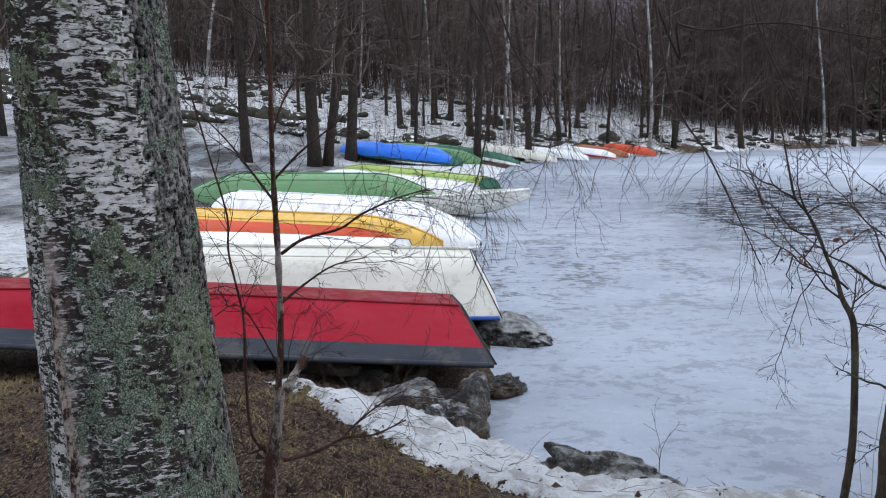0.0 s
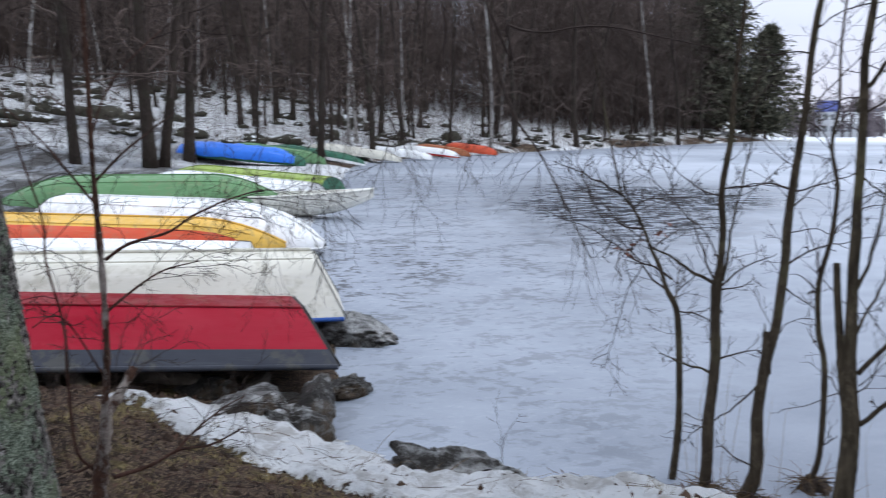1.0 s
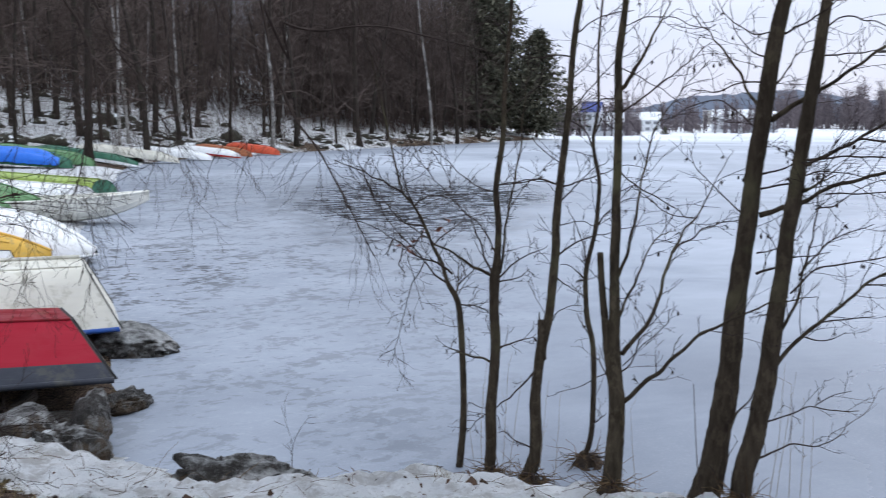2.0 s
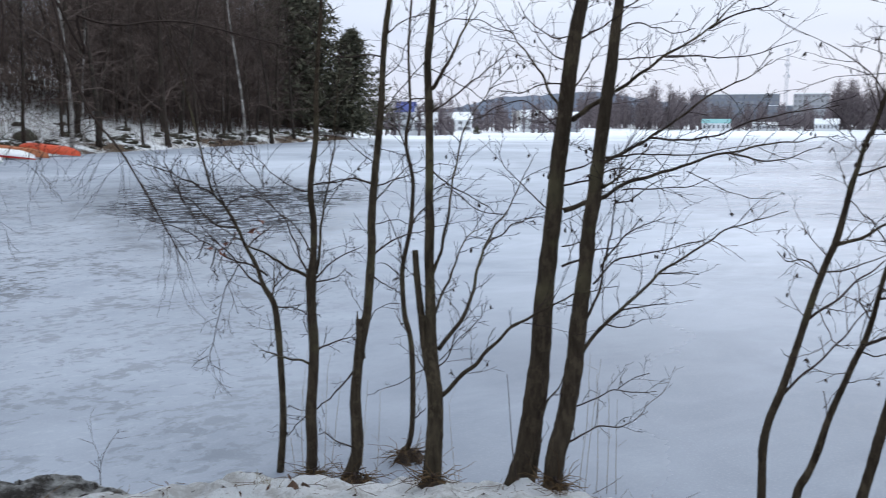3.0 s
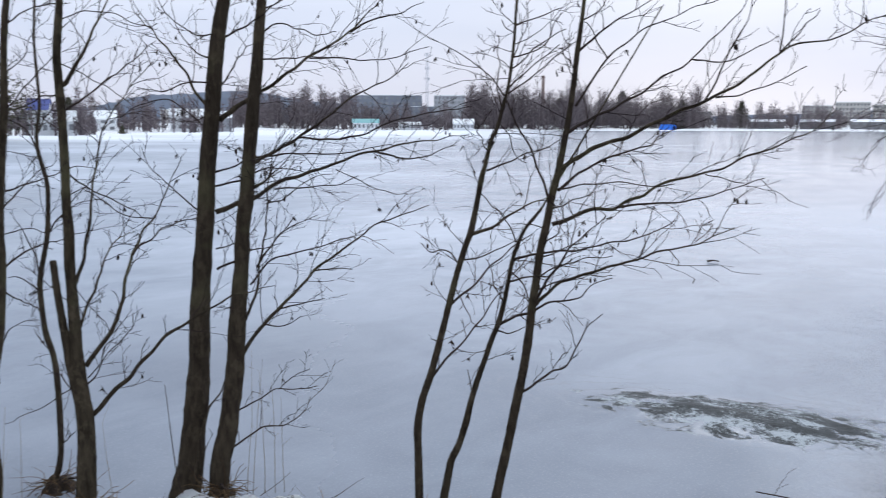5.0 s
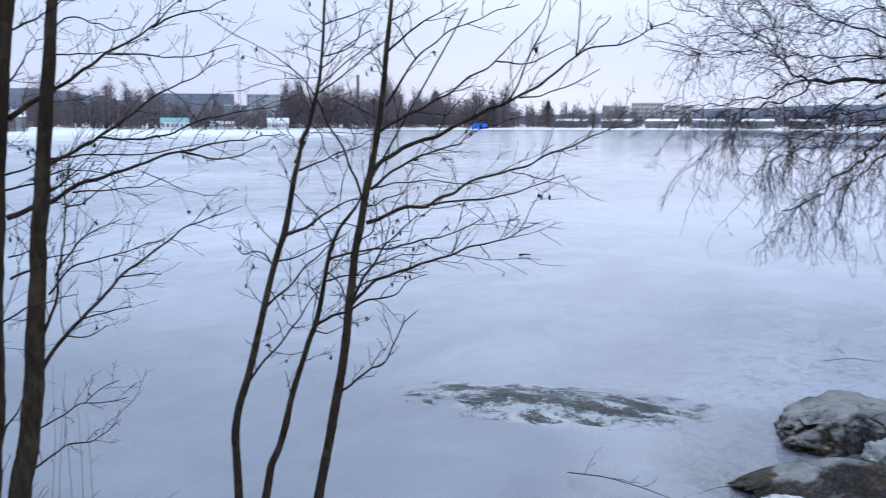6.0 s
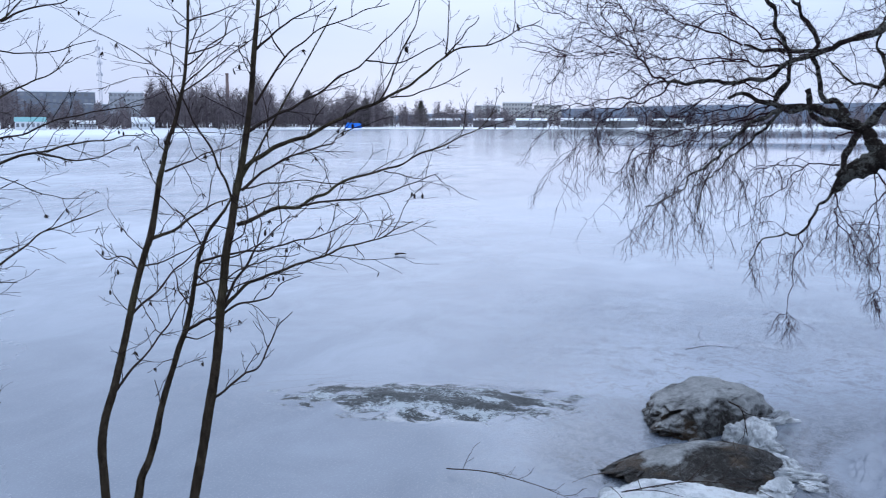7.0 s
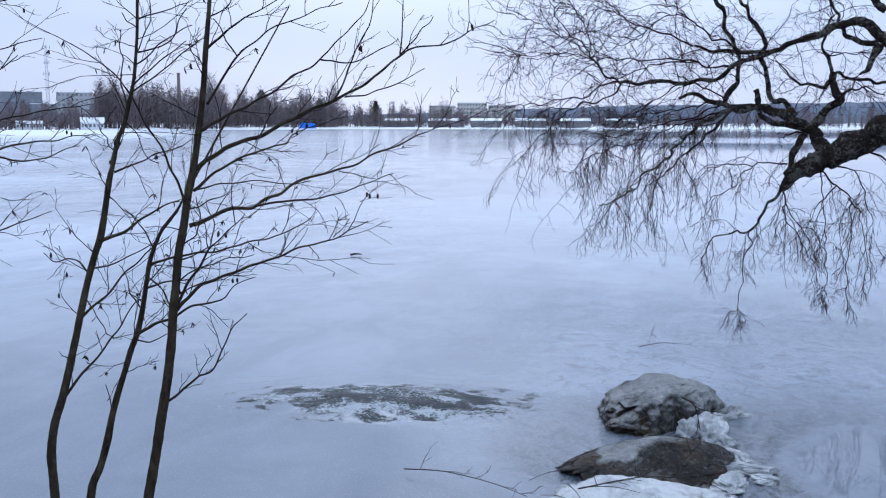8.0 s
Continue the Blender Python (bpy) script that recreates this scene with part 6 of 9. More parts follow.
leaning_alder.limb([(3.197, 3.089, 1.916), (3.251, 3.046, 1.957), (3.335, 2.975, 2.013), (3.418, 2.905, 2.081), (3.500, 2.834, 2.163), (3.580, 2.763, 2.245), (3.660, 2.691, 2.299), (3.738, 2.619, 2.353), (3.787, 2.585, 2.412)], 0.0097)
leaning_alder.limb([(3.199, 3.088, 1.800), (3.138, 2.935, 1.854), (3.027, 2.735, 1.897)], 0.0083)
leaning_alder.limb([(3.179, 3.107, 1.327), (3.224, 3.009, 1.448), (3.295, 2.853, 1.500), (3.334, 2.711, 1.553), (3.349, 2.583, 1.580)], 0.0056)
leaning_alder.limb([(3.202, 3.084, 1.413), (3.262, 3.009, 1.557), (3.308, 2.941, 1.615), (3.372, 2.845, 1.663)], 0.0056)
leaning_alder.limb([(3.197, 3.089, 1.944), (3.295, 3.012, 1.958), (3.424, 2.907, 1.966), (3.535, 2.821, 1.966), (3.661, 2.714, 1.994), (3.746, 2.659, 2.008)], 0.0056)
leaning_alder.limb([(3.346, 2.931, 2.046), (3.424, 2.802, 2.033), (3.495, 2.656, 2.056), (3.537, 2.528, 2.109), (3.571, 2.399, 2.148), (3.608, 2.249, 2.172), (3.618, 2.130, 2.185)], 0.0056)
leaning_alder.limb([(3.242, 3.043, 2.536), (3.250, 2.948, 2.569), (3.240, 2.832, 2.541), (3.231, 2.688, 2.505), (3.193, 2.560, 2.503)], 0.0042)
leaning_alder.limb([(3.231, 3.055, 2.409), (3.379, 3.026, 2.423), (3.548, 3.029, 2.446), (3.755, 3.017, 2.447)], 0.0042)
leaning_alder.limb([(3.266, 3.018, 1.793), (3.355, 2.878, 1.810), (3.410, 2.748, 1.815), (3.437, 2.636, 1.859)], 0.0042)
leaning_alder.limb([(3.238, 3.047, 1.723), (3.383, 3.050, 1.749), (3.574, 3.071, 1.820), (3.789, 3.101, 1.841)], 0.0042)
leaning_alder.limb([(3.463, 2.795, 1.887), (3.605, 2.768, 1.833), (3.783, 2.762, 1.770), (3.996, 2.741, 1.738)], 0.0028)
leaning_alder.limb([(3.189, 3.098, 1.806), (3.226, 3.038, 1.835), (3.274, 2.954, 1.919), (3.308, 2.878, 2.028)], 0.0042)
leaning_alder.limb([(3.245, 3.040, 2.642), (3.295, 2.992, 2.681), (3.352, 2.938, 2.733)], 0.0042)
leaning_alder.done()
bowed_alder = Alder([(3.139, 2.082, 0.619, 0.0177), (3.138, 2.084, 0.702, 0.0165), (3.137, 2.085, 0.819, 0.0177), (3.148, 2.070, 0.932, 0.0165), (3.168, 2.040, 1.043, 0.0165), (3.184, 2.016, 1.154, 0.0153), (3.200, 1.993, 1.265, 0.0141), (3.211, 1.975, 1.354, 0.0141), (3.229, 1.947, 1.487, 0.0130), (3.247, 1.919, 1.598, 0.0130), (3.259, 1.899, 1.664, 0.0141), (3.271, 1.880, 1.774, 0.0118), (3.281, 1.863, 1.884, 0.0118), (3.290, 1.848, 1.950, 0.0094), (3.300, 1.831, 2.037, 0.0094), (3.314, 1.807, 2.102, 0.0082), (3.325, 1.787, 2.189, 0.0082), (3.335, 1.769, 2.276, 0.0071), (3.342, 1.758, 2.384, 0.0059), (3.345, 1.751, 2.470, 0.0059), (3.348, 1.747, 2.576, 0.0059), (3.353, 1.736, 2.703, 0.0047), (3.361, 1.721, 2.911, 0.0047)], 47, "thin bowed alder stem at the water", 0.8, 6)
bowed_alder.limb([(3.261, 1.896, 1.652), (3.299, 1.845, 1.671), (3.340, 1.793, 1.713), (3.382, 1.741, 1.748), (3.424, 1.687, 1.786), (3.460, 1.644, 1.807)], 0.0082)
bowed_alder.limb([(3.233, 1.942, 1.521), (3.230, 1.979, 1.565), (3.230, 2.027, 1.575), (3.232, 2.078, 1.562), (3.247, 2.117, 1.570), (3.266, 2.153, 1.596)], 0.0035)
bowed_alder.limb([(3.243, 1.925, 1.542), (3.296, 1.873, 1.558), (3.351, 1.830, 1.585), (3.405, 1.797, 1.602), (3.463, 1.761, 1.618)], 0.0035)
bowed_alder.limb([(3.210, 1.977, 1.341), (3.245, 1.937, 1.394), (3.289, 1.888, 1.445), (3.335, 1.837, 1.519), (3.376, 1.795, 1.571), (3.422, 1.744, 1.612), (3.459, 1.712, 1.643)], 0.0059)
bowed_alder.limb([(3.174, 2.031, 1.041), (3.211, 1.994, 1.107), (3.253, 1.956, 1.150), (3.291, 1.927, 1.200), (3.331, 1.898, 1.262), (3.376, 1.862, 1.336), (3.412, 1.845, 1.376), (3.449, 1.825, 1.387)], 0.0059)
bowed_alder.limb([(3.292, 1.844, 1.917), (3.360, 1.817, 1.934), (3.433, 1.821, 1.953), (3.528, 1.809, 1.968), (3.646, 1.767, 1.996), (3.766, 1.732, 2.042)], 0.0047)
bowed_alder.limb([(3.338, 1.763, 2.330), (3.366, 1.727, 2.364), (3.396, 1.693, 2.409), (3.436, 1.641, 2.455), (3.479, 1.583, 2.494)], 0.0035)
bowed_alder.limb([(3.342, 1.756, 2.378), (3.368, 1.703, 2.390), (3.395, 1.645, 2.426), (3.410, 1.607, 2.485), (3.420, 1.576, 2.560)], 0.0035)
bowed_alder.limb([(3.347, 1.748, 2.502), (3.416, 1.722, 2.531), (3.508, 1.697, 2.563), (3.614, 1.669, 2.601)], 0.0035)
bowed_alder.limb([(3.335, 1.770, 2.255), (3.331, 1.699, 2.308), (3.316, 1.606, 2.369), (3.283, 1.528, 2.409)], 0.0035)
bowed_alder.limb([(3.332, 1.775, 2.229), (3.352, 1.700, 2.277), (3.359, 1.630, 2.330), (3.350, 1.577, 2.372), (3.349, 1.500, 2.415)], 0.0035)
bowed_alder.limb([(3.321, 1.795, 2.179), (3.366, 1.845, 2.257), (3.453, 1.885, 2.350), (3.546, 1.945, 2.426), (3.659, 1.994, 2.507)], 0.0035)
bowed_alder.limb([(3.345, 1.751, 2.470), (3.347, 1.793, 2.492), (3.365, 1.823, 2.527)], 0.0024)
bowed_alder.limb([(3.316, 1.802, 2.113), (3.354, 1.772, 2.047), (3.392, 1.755, 1.980), (3.437, 1.736, 1.949)], 0.0024)
bowed_alder.limb([(3.222, 1.958, 1.432), (3.171, 1.892, 1.388), (3.094, 1.801, 1.343), (2.994, 1.708, 1.327)], 0.0024)
bowed_alder.limb([(3.276, 1.871, 1.829), (3.291, 1.834, 1.784), (3.308, 1.785, 1.750), (3.314, 1.754, 1.716)], 0.0024)
bowed_alder.limb([(3.340, 1.760, 2.363), (3.380, 1.735, 2.452), (3.418, 1.736, 2.520), (3.452, 1.757, 2.612)], 0.0024)
bowed_alder.limb([(3.296, 1.838, 1.993), (3.170, 1.796, 2.039), (2.996, 1.716, 2.092)], 0.0024)
bowed_alder.done()
short_alder = Alder([(3.312, 2.040, 0.548, 0.0182), (3.320, 2.028, 0.620, 0.0170), (3.337, 2.001, 0.689, 0.0158), (3.354, 1.974, 0.795, 0.0158), (3.365, 1.956, 0.890, 0.0146), (3.379, 1.933, 0.985, 0.0134), (3.395, 1.906, 1.078, 0.0122), (3.410, 1.880, 1.172, 0.0122), (3.424, 1.856, 1.242, 0.0122), (3.436, 1.835, 1.336, 0.0109), (3.444, 1.820, 1.430, 0.0097), (3.453, 1.805, 1.524, 0.0097), (3.463, 1.786, 1.594, 0.0085), (3.478, 1.758, 1.664, 0.0073), (3.494, 1.727, 1.709, 0.0073), (3.510, 1.696, 1.755, 0.0061), (3.523, 1.670, 1.806, 0.0049)], 48, "short thin alder stem between two others", 0.8, 0)
short_alder.limb([(3.427, 1.850, 1.242), (3.462, 1.806, 1.272), (3.505, 1.752, 1.289), (3.550, 1.696, 1.318), (3.587, 1.657, 1.332), (3.632, 1.604, 1.342), (3.670, 1.564, 1.358), (3.706, 1.531, 1.403), (3.754, 1.471, 1.437)], 0.0073)
short_alder.limb([(3.444, 1.820, 1.430), (3.509, 1.772, 1.445), (3.579, 1.744, 1.438), (3.656, 1.717, 1.433)], 0.0049)
short_alder.limb([(3.454, 1.803, 1.524), (3.460, 1.742, 1.549), (3.460, 1.666, 1.563), (3.472, 1.547, 1.583), (3.486, 1.405, 1.619), (3.484, 1.282, 1.655), (3.467, 1.179, 1.689), (3.440, 1.093, 1.741)], 0.0061)
short_alder.limb([(3.423, 1.857, 1.213), (3.501, 1.831, 1.188), (3.606, 1.807, 1.202)], 0.0036)
short_alder.limb([(3.366, 1.954, 0.927), (3.366, 1.964, 0.987), (3.368, 1.975, 1.034)], 0.0024)
short_alder.limb([(3.450, 1.810, 1.477), (3.516, 1.777, 1.407), (3.579, 1.788, 1.321), (3.626, 1.855, 1.246)], 0.0036)
short_alder.limb([(3.463, 1.786, 1.594), (3.430, 1.808, 1.668), (3.393, 1.822, 1.718), (3.348, 1.838, 1.768)], 0.0036)
short_alder.limb([(3.436, 1.835, 1.336), (3.454, 1.898, 1.402), (3.510, 1.940, 1.463), (3.564, 2.008, 1.501)], 0.0036)
short_alder.limb([(3.447, 1.815, 1.454), (3.521, 1.789, 1.490), (3.607, 1.793, 1.550), (3.694, 1.821, 1.612)], 0.0036)
short_alder.done()
swept_alder = Alder([(3.378, 1.816, 0.538, 0.0215), (3.389, 1.797, 0.646, 0.0215), (3.400, 1.776, 0.767, 0.0204), (3.408, 1.761, 0.864, 0.0204), (3.419, 1.741, 0.983, 0.0204), (3.427, 1.726, 1.079, 0.0192), (3.436, 1.709, 1.222, 0.0192), (3.440, 1.702, 1.317, 0.0192), (3.448, 1.685, 1.458, 0.0180), (3.455, 1.673, 1.575, 0.0168), (3.466, 1.651, 1.691, 0.0168), (3.474, 1.633, 1.806, 0.0156), (3.484, 1.614, 1.898, 0.0156), (3.490, 1.602, 1.966, 0.0144), (3.498, 1.585, 2.080, 0.0132), (3.504, 1.572, 2.171, 0.0120), (3.510, 1.560, 2.283, 0.0120), (3.514, 1.551, 2.395, 0.0108), (3.519, 1.539, 2.506, 0.0096), (3.523, 1.531, 2.594, 0.0084), (3.528, 1.521, 2.726, 0.0072), (3.536, 1.503, 2.921, 0.0060)], 49, "leaning alder with long swept branches", 0.9, 8)
swept_alder.limb([(3.425, 1.730, 0.958), (3.446, 1.670, 1.004), (3.460, 1.612, 1.056), (3.471, 1.553, 1.087), (3.476, 1.502, 1.173), (3.474, 1.461, 1.247), (3.471, 1.421, 1.298), (3.464, 1.385, 1.336)], 0.0060)
swept_alder.limb([(3.480, 1.622, 1.050), (3.455, 1.569, 1.127), (3.407, 1.513, 1.167)], 0.0024)
swept_alder.limb([(3.442, 1.697, 1.328), (3.447, 1.655, 1.376), (3.454, 1.594, 1.436), (3.462, 1.522, 1.473), (3.474, 1.428, 1.509), (3.482, 1.333, 1.540), (3.483, 1.247, 1.571), (3.479, 1.162, 1.608), (3.469, 1.087, 1.634), (3.456, 1.012, 1.660), (3.441, 0.937, 1.697), (3.424, 0.859, 1.732)], 0.0084)
swept_alder.limb([(3.620, 1.300, 1.549), (3.658, 1.287, 1.605), (3.701, 1.300, 1.638)], 0.0036)
swept_alder.limb([(3.694, 1.086, 1.629), (3.749, 1.065, 1.660), (3.824, 1.049, 1.694)], 0.0024)
swept_alder.limb([(3.445, 1.692, 1.352), (3.441, 1.637, 1.437), (3.424, 1.576, 1.512), (3.396, 1.521, 1.587), (3.354, 1.484, 1.621), (3.325, 1.405, 1.685), (3.295, 1.320, 1.756)], 0.0072)
swept_alder.limb([(3.475, 1.631, 1.690), (3.516, 1.563, 1.715), (3.563, 1.483, 1.754), (3.610, 1.402, 1.763), (3.656, 1.319, 1.808), (3.694, 1.257, 1.854), (3.739, 1.171, 1.889), (3.783, 1.084, 1.911), (3.833, 0.972, 1.959), (3.879, 0.857, 2.007), (3.917, 0.765, 2.055), (3.949, 0.696, 2.092), (3.981, 0.622, 2.168)], 0.0096)
swept_alder.limb([(3.584, 1.392, 1.766), (3.643, 1.265, 1.782), (3.702, 1.136, 1.796), (3.753, 1.026, 1.822), (3.796, 0.938, 1.864), (3.836, 0.856, 1.894)], 0.0048)
swept_alder.limb([(3.702, 1.060, 1.908), (3.758, 0.977, 1.885), (3.817, 0.931, 1.873)], 0.0024)
swept_alder.limb([(3.486, 1.611, 1.833), (3.547, 1.571, 1.883), (3.626, 1.529, 1.934), (3.732, 1.446, 1.978), (3.843, 1.358, 2.020), (3.932, 1.338, 2.054), (4.045, 1.263, 2.109)], 0.0072)
swept_alder.limb([(3.493, 1.596, 1.840), (3.517, 1.484, 1.863), (3.528, 1.366, 1.875), (3.530, 1.246, 1.865), (3.525, 1.119, 1.876)], 0.0036)
swept_alder.limb([(3.489, 1.604, 1.920), (3.514, 1.552, 1.961), (3.542, 1.490, 2.000), (3.578, 1.406, 2.039), (3.613, 1.320, 2.080), (3.646, 1.233, 2.126), (3.677, 1.145, 2.168), (3.705, 1.056, 2.208), (3.732, 0.966, 2.262), (3.750, 0.897, 2.313), (3.768, 0.829, 2.371), (3.784, 0.760, 2.415), (3.798, 0.691, 2.424), (3.816, 0.599, 2.447), (3.831, 0.507, 2.486), (3.842, 0.428, 2.529)], 0.0108)
swept_alder.limb([(3.697, 1.078, 2.196), (3.721, 1.047, 2.266), (3.751, 1.018, 2.360), (3.787, 0.978, 2.455), (3.822, 0.950, 2.528), (3.854, 0.938, 2.636)], 0.0048)
swept_alder.limb([(3.769, 0.810, 2.387), (3.846, 0.749, 2.476), (3.946, 0.705, 2.565)], 0.0036)
swept_alder.limb([(3.710, 1.033, 2.215), (3.768, 0.927, 2.233), (3.830, 0.844, 2.270), (3.902, 0.732, 2.334)], 0.0036)
swept_alder.limb([(3.769, 0.810, 2.394), (3.831, 0.814, 2.503), (3.921, 0.824, 2.631)], 0.0036)
swept_alder.limb([(3.503, 1.575, 2.076), (3.530, 1.530, 2.112), (3.565, 1.470, 2.149), (3.600, 1.411, 2.177), (3.636, 1.350, 2.219), (3.679, 1.266, 2.278), (3.722, 1.181, 2.349), (3.748, 1.140, 2.385), (3.782, 1.075, 2.457), (3.821, 0.987, 2.552), (3.846, 0.948, 2.628)], 0.0072)
swept_alder.limb([(3.680, 1.130, 2.368), (3.728, 1.060, 2.355), (3.789, 0.980, 2.374), (3.855, 0.898, 2.425), (3.913, 0.858, 2.460)], 0.0036)
swept_alder.limb([(3.515, 1.549, 2.400), (3.524, 1.490, 2.450), (3.529, 1.419, 2.505), (3.529, 1.346, 2.547), (3.535, 1.248, 2.589)], 0.0060)
swept_alder.limb([(3.513, 1.553, 2.182), (3.527, 1.511, 2.250), (3.534, 1.476, 2.306), (3.544, 1.430, 2.373), (3.553, 1.384, 2.418), (3.585, 1.274, 2.495), (3.613, 1.164, 2.540), (3.646, 1.020, 2.590)], 0.0060)
swept_alder.limb([(3.564, 1.438, 2.375), (3.571, 1.499, 2.466), (3.595, 1.557, 2.526)], 0.0036)
swept_alder.limb([(3.470, 1.642, 1.778), (3.454, 1.663, 1.864), (3.433, 1.686, 1.934), (3.415, 1.703, 1.986), (3.387, 1.734, 2.058), (3.361, 1.759, 2.135), (3.335, 1.784, 2.216), (3.305, 1.811, 2.279), (3.273, 1.842, 2.316), (3.232, 1.885, 2.356), (3.185, 1.935, 2.405)], 0.0060)
swept_alder.limb([(3.454, 1.674, 1.551), (3.465, 1.619, 1.563), (3.475, 1.548, 1.599), (3.481, 1.476, 1.623)], 0.0036)
swept_alder.limb([(3.451, 1.681, 1.458), (3.511, 1.619, 1.502), (3.595, 1.530, 1.535), (3.683, 1.439, 1.544)], 0.0036)
swept_alder.limb([(3.452, 1.679, 1.410), (3.445, 1.589, 1.450), (3.423, 1.479, 1.492)], 0.0036)
swept_alder.limb([(3.465, 1.652, 1.667), (3.421, 1.690, 1.695), (3.371, 1.713, 1.700)], 0.0024)
swept_alder.limb([(3.472, 1.639, 1.755), (3.554, 1.603, 1.772), (3.666, 1.564, 1.804), (3.772, 1.572, 1.808)], 0.0036)
swept_alder.limb([(3.457, 1.668, 1.598), (3.416, 1.579, 1.663), (3.323, 1.514, 1.742), (3.204, 1.459, 1.830)], 0.0036)
swept_alder.limb([(3.522, 1.535, 2.528), (3.578, 1.498, 2.567), (3.643, 1.484, 2.620)], 0.0036)
swept_alder.limb([(3.510, 1.559, 1.594), (3.564, 1.567, 1.658), (3.627, 1.609, 1.722), (3.701, 1.659, 1.788)], 0.0036)
swept_alder.limb([(3.511, 1.557, 2.328), (3.457, 1.571, 2.369), (3.392, 1.561, 2.407)], 0.0024)
swept_alder.done()


# ---- the birch whose limbs hang over the ice ----
class Bough:
    """A gnarled birch: the trunk, then each limb with its hanging shoots."""

    def __init__(self, base, seed):
        self.rng, self.base = random.Random(seed), Vector(base)
        self.tree = thing("birch_tree", self.base, "big gnarled birch with limbs hanging over the ice", "tree")

    def trunk(self, path, r0, r1):
        pts = spline([Vector(p) - self.base for p in path], 8)
        part("trunk", Shape().tube(pts, [r * (1 + 0.1 * noise.noise(p * 4)) for r, p in zip(taper(len(pts), r0, r1), pts)], 16), M_LIMB, self.tree)

    def limb(self, path, r0, r1, hang, power=0.8):
        rng = self.rng
        q = spline([Vector(p) - self.base for p in path], 7)
        wave = 0.020 if r0 > 0.03 else 0.042
        q = [p + Vector((noise.noise(p * 9), noise.noise(p * 9 + Vector((9, 0, 0))), noise.noise(p * 9 + Vector((0, 9, 0))))) * wave for p in q]
        rad = [r * (0.96 + 0.16 * noise.noise(p * 6) + 0.22 * noise.noise(p * 15) + 0.16 * noise.noise(p * 40)) for r, p in zip(taper(len(q), r0, max(r1, 0.002), power), q)]
        part("limb", Shape().tube(q, rad, 12 if r0 > 0.03 else 7), M_LIMB if r0 > 0.016 else M_BTWIG, self.tree)
        length = sum((b - a).length for a, b in zip(q, q[1:]))
        high = sum(p.z for p in q) / len(q) + self.base.z
        hang = hang + 0.7 if high > 2.4 and 0 < hang else hang * 0.6 if high < 1.6 else hang
        s = Shape()
        airy = 1.0 if high > 2.3 else 0.35
        for _ in range(int(length * (6.0 if airy == 1.0 else 8.5) * (hang + 0.35)) if r0 < 0.05 and hang else int(length * 3.5)):
            t = (0.08 if r0 < 0.05 else 0.55) + (0.92 if r0 < 0.05 else 0.45) * rng.random() ** 0.8
            i = min(len(q) - 2, int(t * (len(q) - 1)))
            d = (q[i + 1] - q[i]).normalized()
            side = Vector((rng.gauss(0, 0.8), rng.gauss(0, 0.8), rng.gauss(0.30 * airy, 0.8)))
            start = q[i].lerp(q[i + 1], rng.random())
            reach = rng.uniform(0.22, 0.80 if airy == 1.0 else 0.95) * (0.75 + 0.25 * hang)
            reach = min(reach, max(0.12, (start.z + self.base.z - 0.70) * 1.05))
            sag = rng.choice((0.04, -0.02, -0.08, -0.16)) if airy == 1.0 else rng.choice((-0.03, -0.10, -0.20, -0.34))
            shoot = wander(rng, start, d * 0.8 + side * 0.85, reach, 12, 0.21 if airy == 1.0 else 0.17, sag)
            thick = rng.uniform(0.0034, 0.0056) * (1.0 if airy == 1.0 else 0.72)
            s.tube(shoot, taper(13, thick, 0.0017), 3, cap=False)
            for k, p in enumerate(shoot[1:]):
                if rng.random() < 0.80:
                    way = (shoot[k + 1] - shoot[k]).normalized()
                    head = way * 0.7 + Vector((rng.gauss(0, 0.7), rng.gauss(0, 0.7), rng.gauss(-0.4 * (1 - airy), 0.55)))
                    twig(s, rng, p, head, rng.uniform(0.07, 0.25), 0.0020 if airy == 1.0 else 0.0015, 1, 0.24, -0.05 - 0.22 * (1 - airy), 2, 0.8, 3, 0.0011)
        if s.v:
            spray(part("twig_spray", s, M_BTWIG, self.tree))


bough = Bough((9.3, -5.4, 0.35), 21)
bough.trunk([(9.3, -5.4, -0.05), (9.3, -5.2, 1.2), (8.95, -4.2, 2.5), (9.0, -4.0, 4.2), (9.3, -4.4, 7.0)], 0.34, 0.12)
bough.limb([(9.0, -4.5, 2.3), (8.75, -3.9, 2.75), (8.47, -3.05, 2.68)], 0.17, 0.15, 0.0)
bough.limb([(8.98, -4.1, 3.4), (8.8, -3.6, 3.2), (8.50, -3.0, 2.95)], 0.12, 0.076, 0.0)
bough.limb([(8.572, -3.044, 2.259), (8.653, -2.804, 2.188), (8.744, -2.504, 2.064), (8.800, -2.298, 1.941), (8.844, -2.119, 1.857), (8.876, -1.983, 1.777), (8.905, -1.845, 1.696), (8.923, -1.752, 1.615), (8.936, -1.688, 1.534), (8.941, -1.661, 1.490)], 0.1482, 0.0257, 0.10, 1.7)
bough.limb([(8.864, -2.036, 1.845), (8.878, -1.974, 1.948), (8.889, -1.923, 2.031), (8.904, -1.849, 2.088), (8.929, -1.725, 2.166), (8.947, -1.625, 2.218), (8.972, -1.476, 2.261), (8.995, -1.327, 2.272), (9.012, -1.201, 2.273), (9.025, -1.097, 2.321), (9.039, -0.968, 2.338), (9.052, -0.836, 2.393), (9.063, -0.707, 2.356)], 0.0855, 0.0143, 0.50, 0.55)
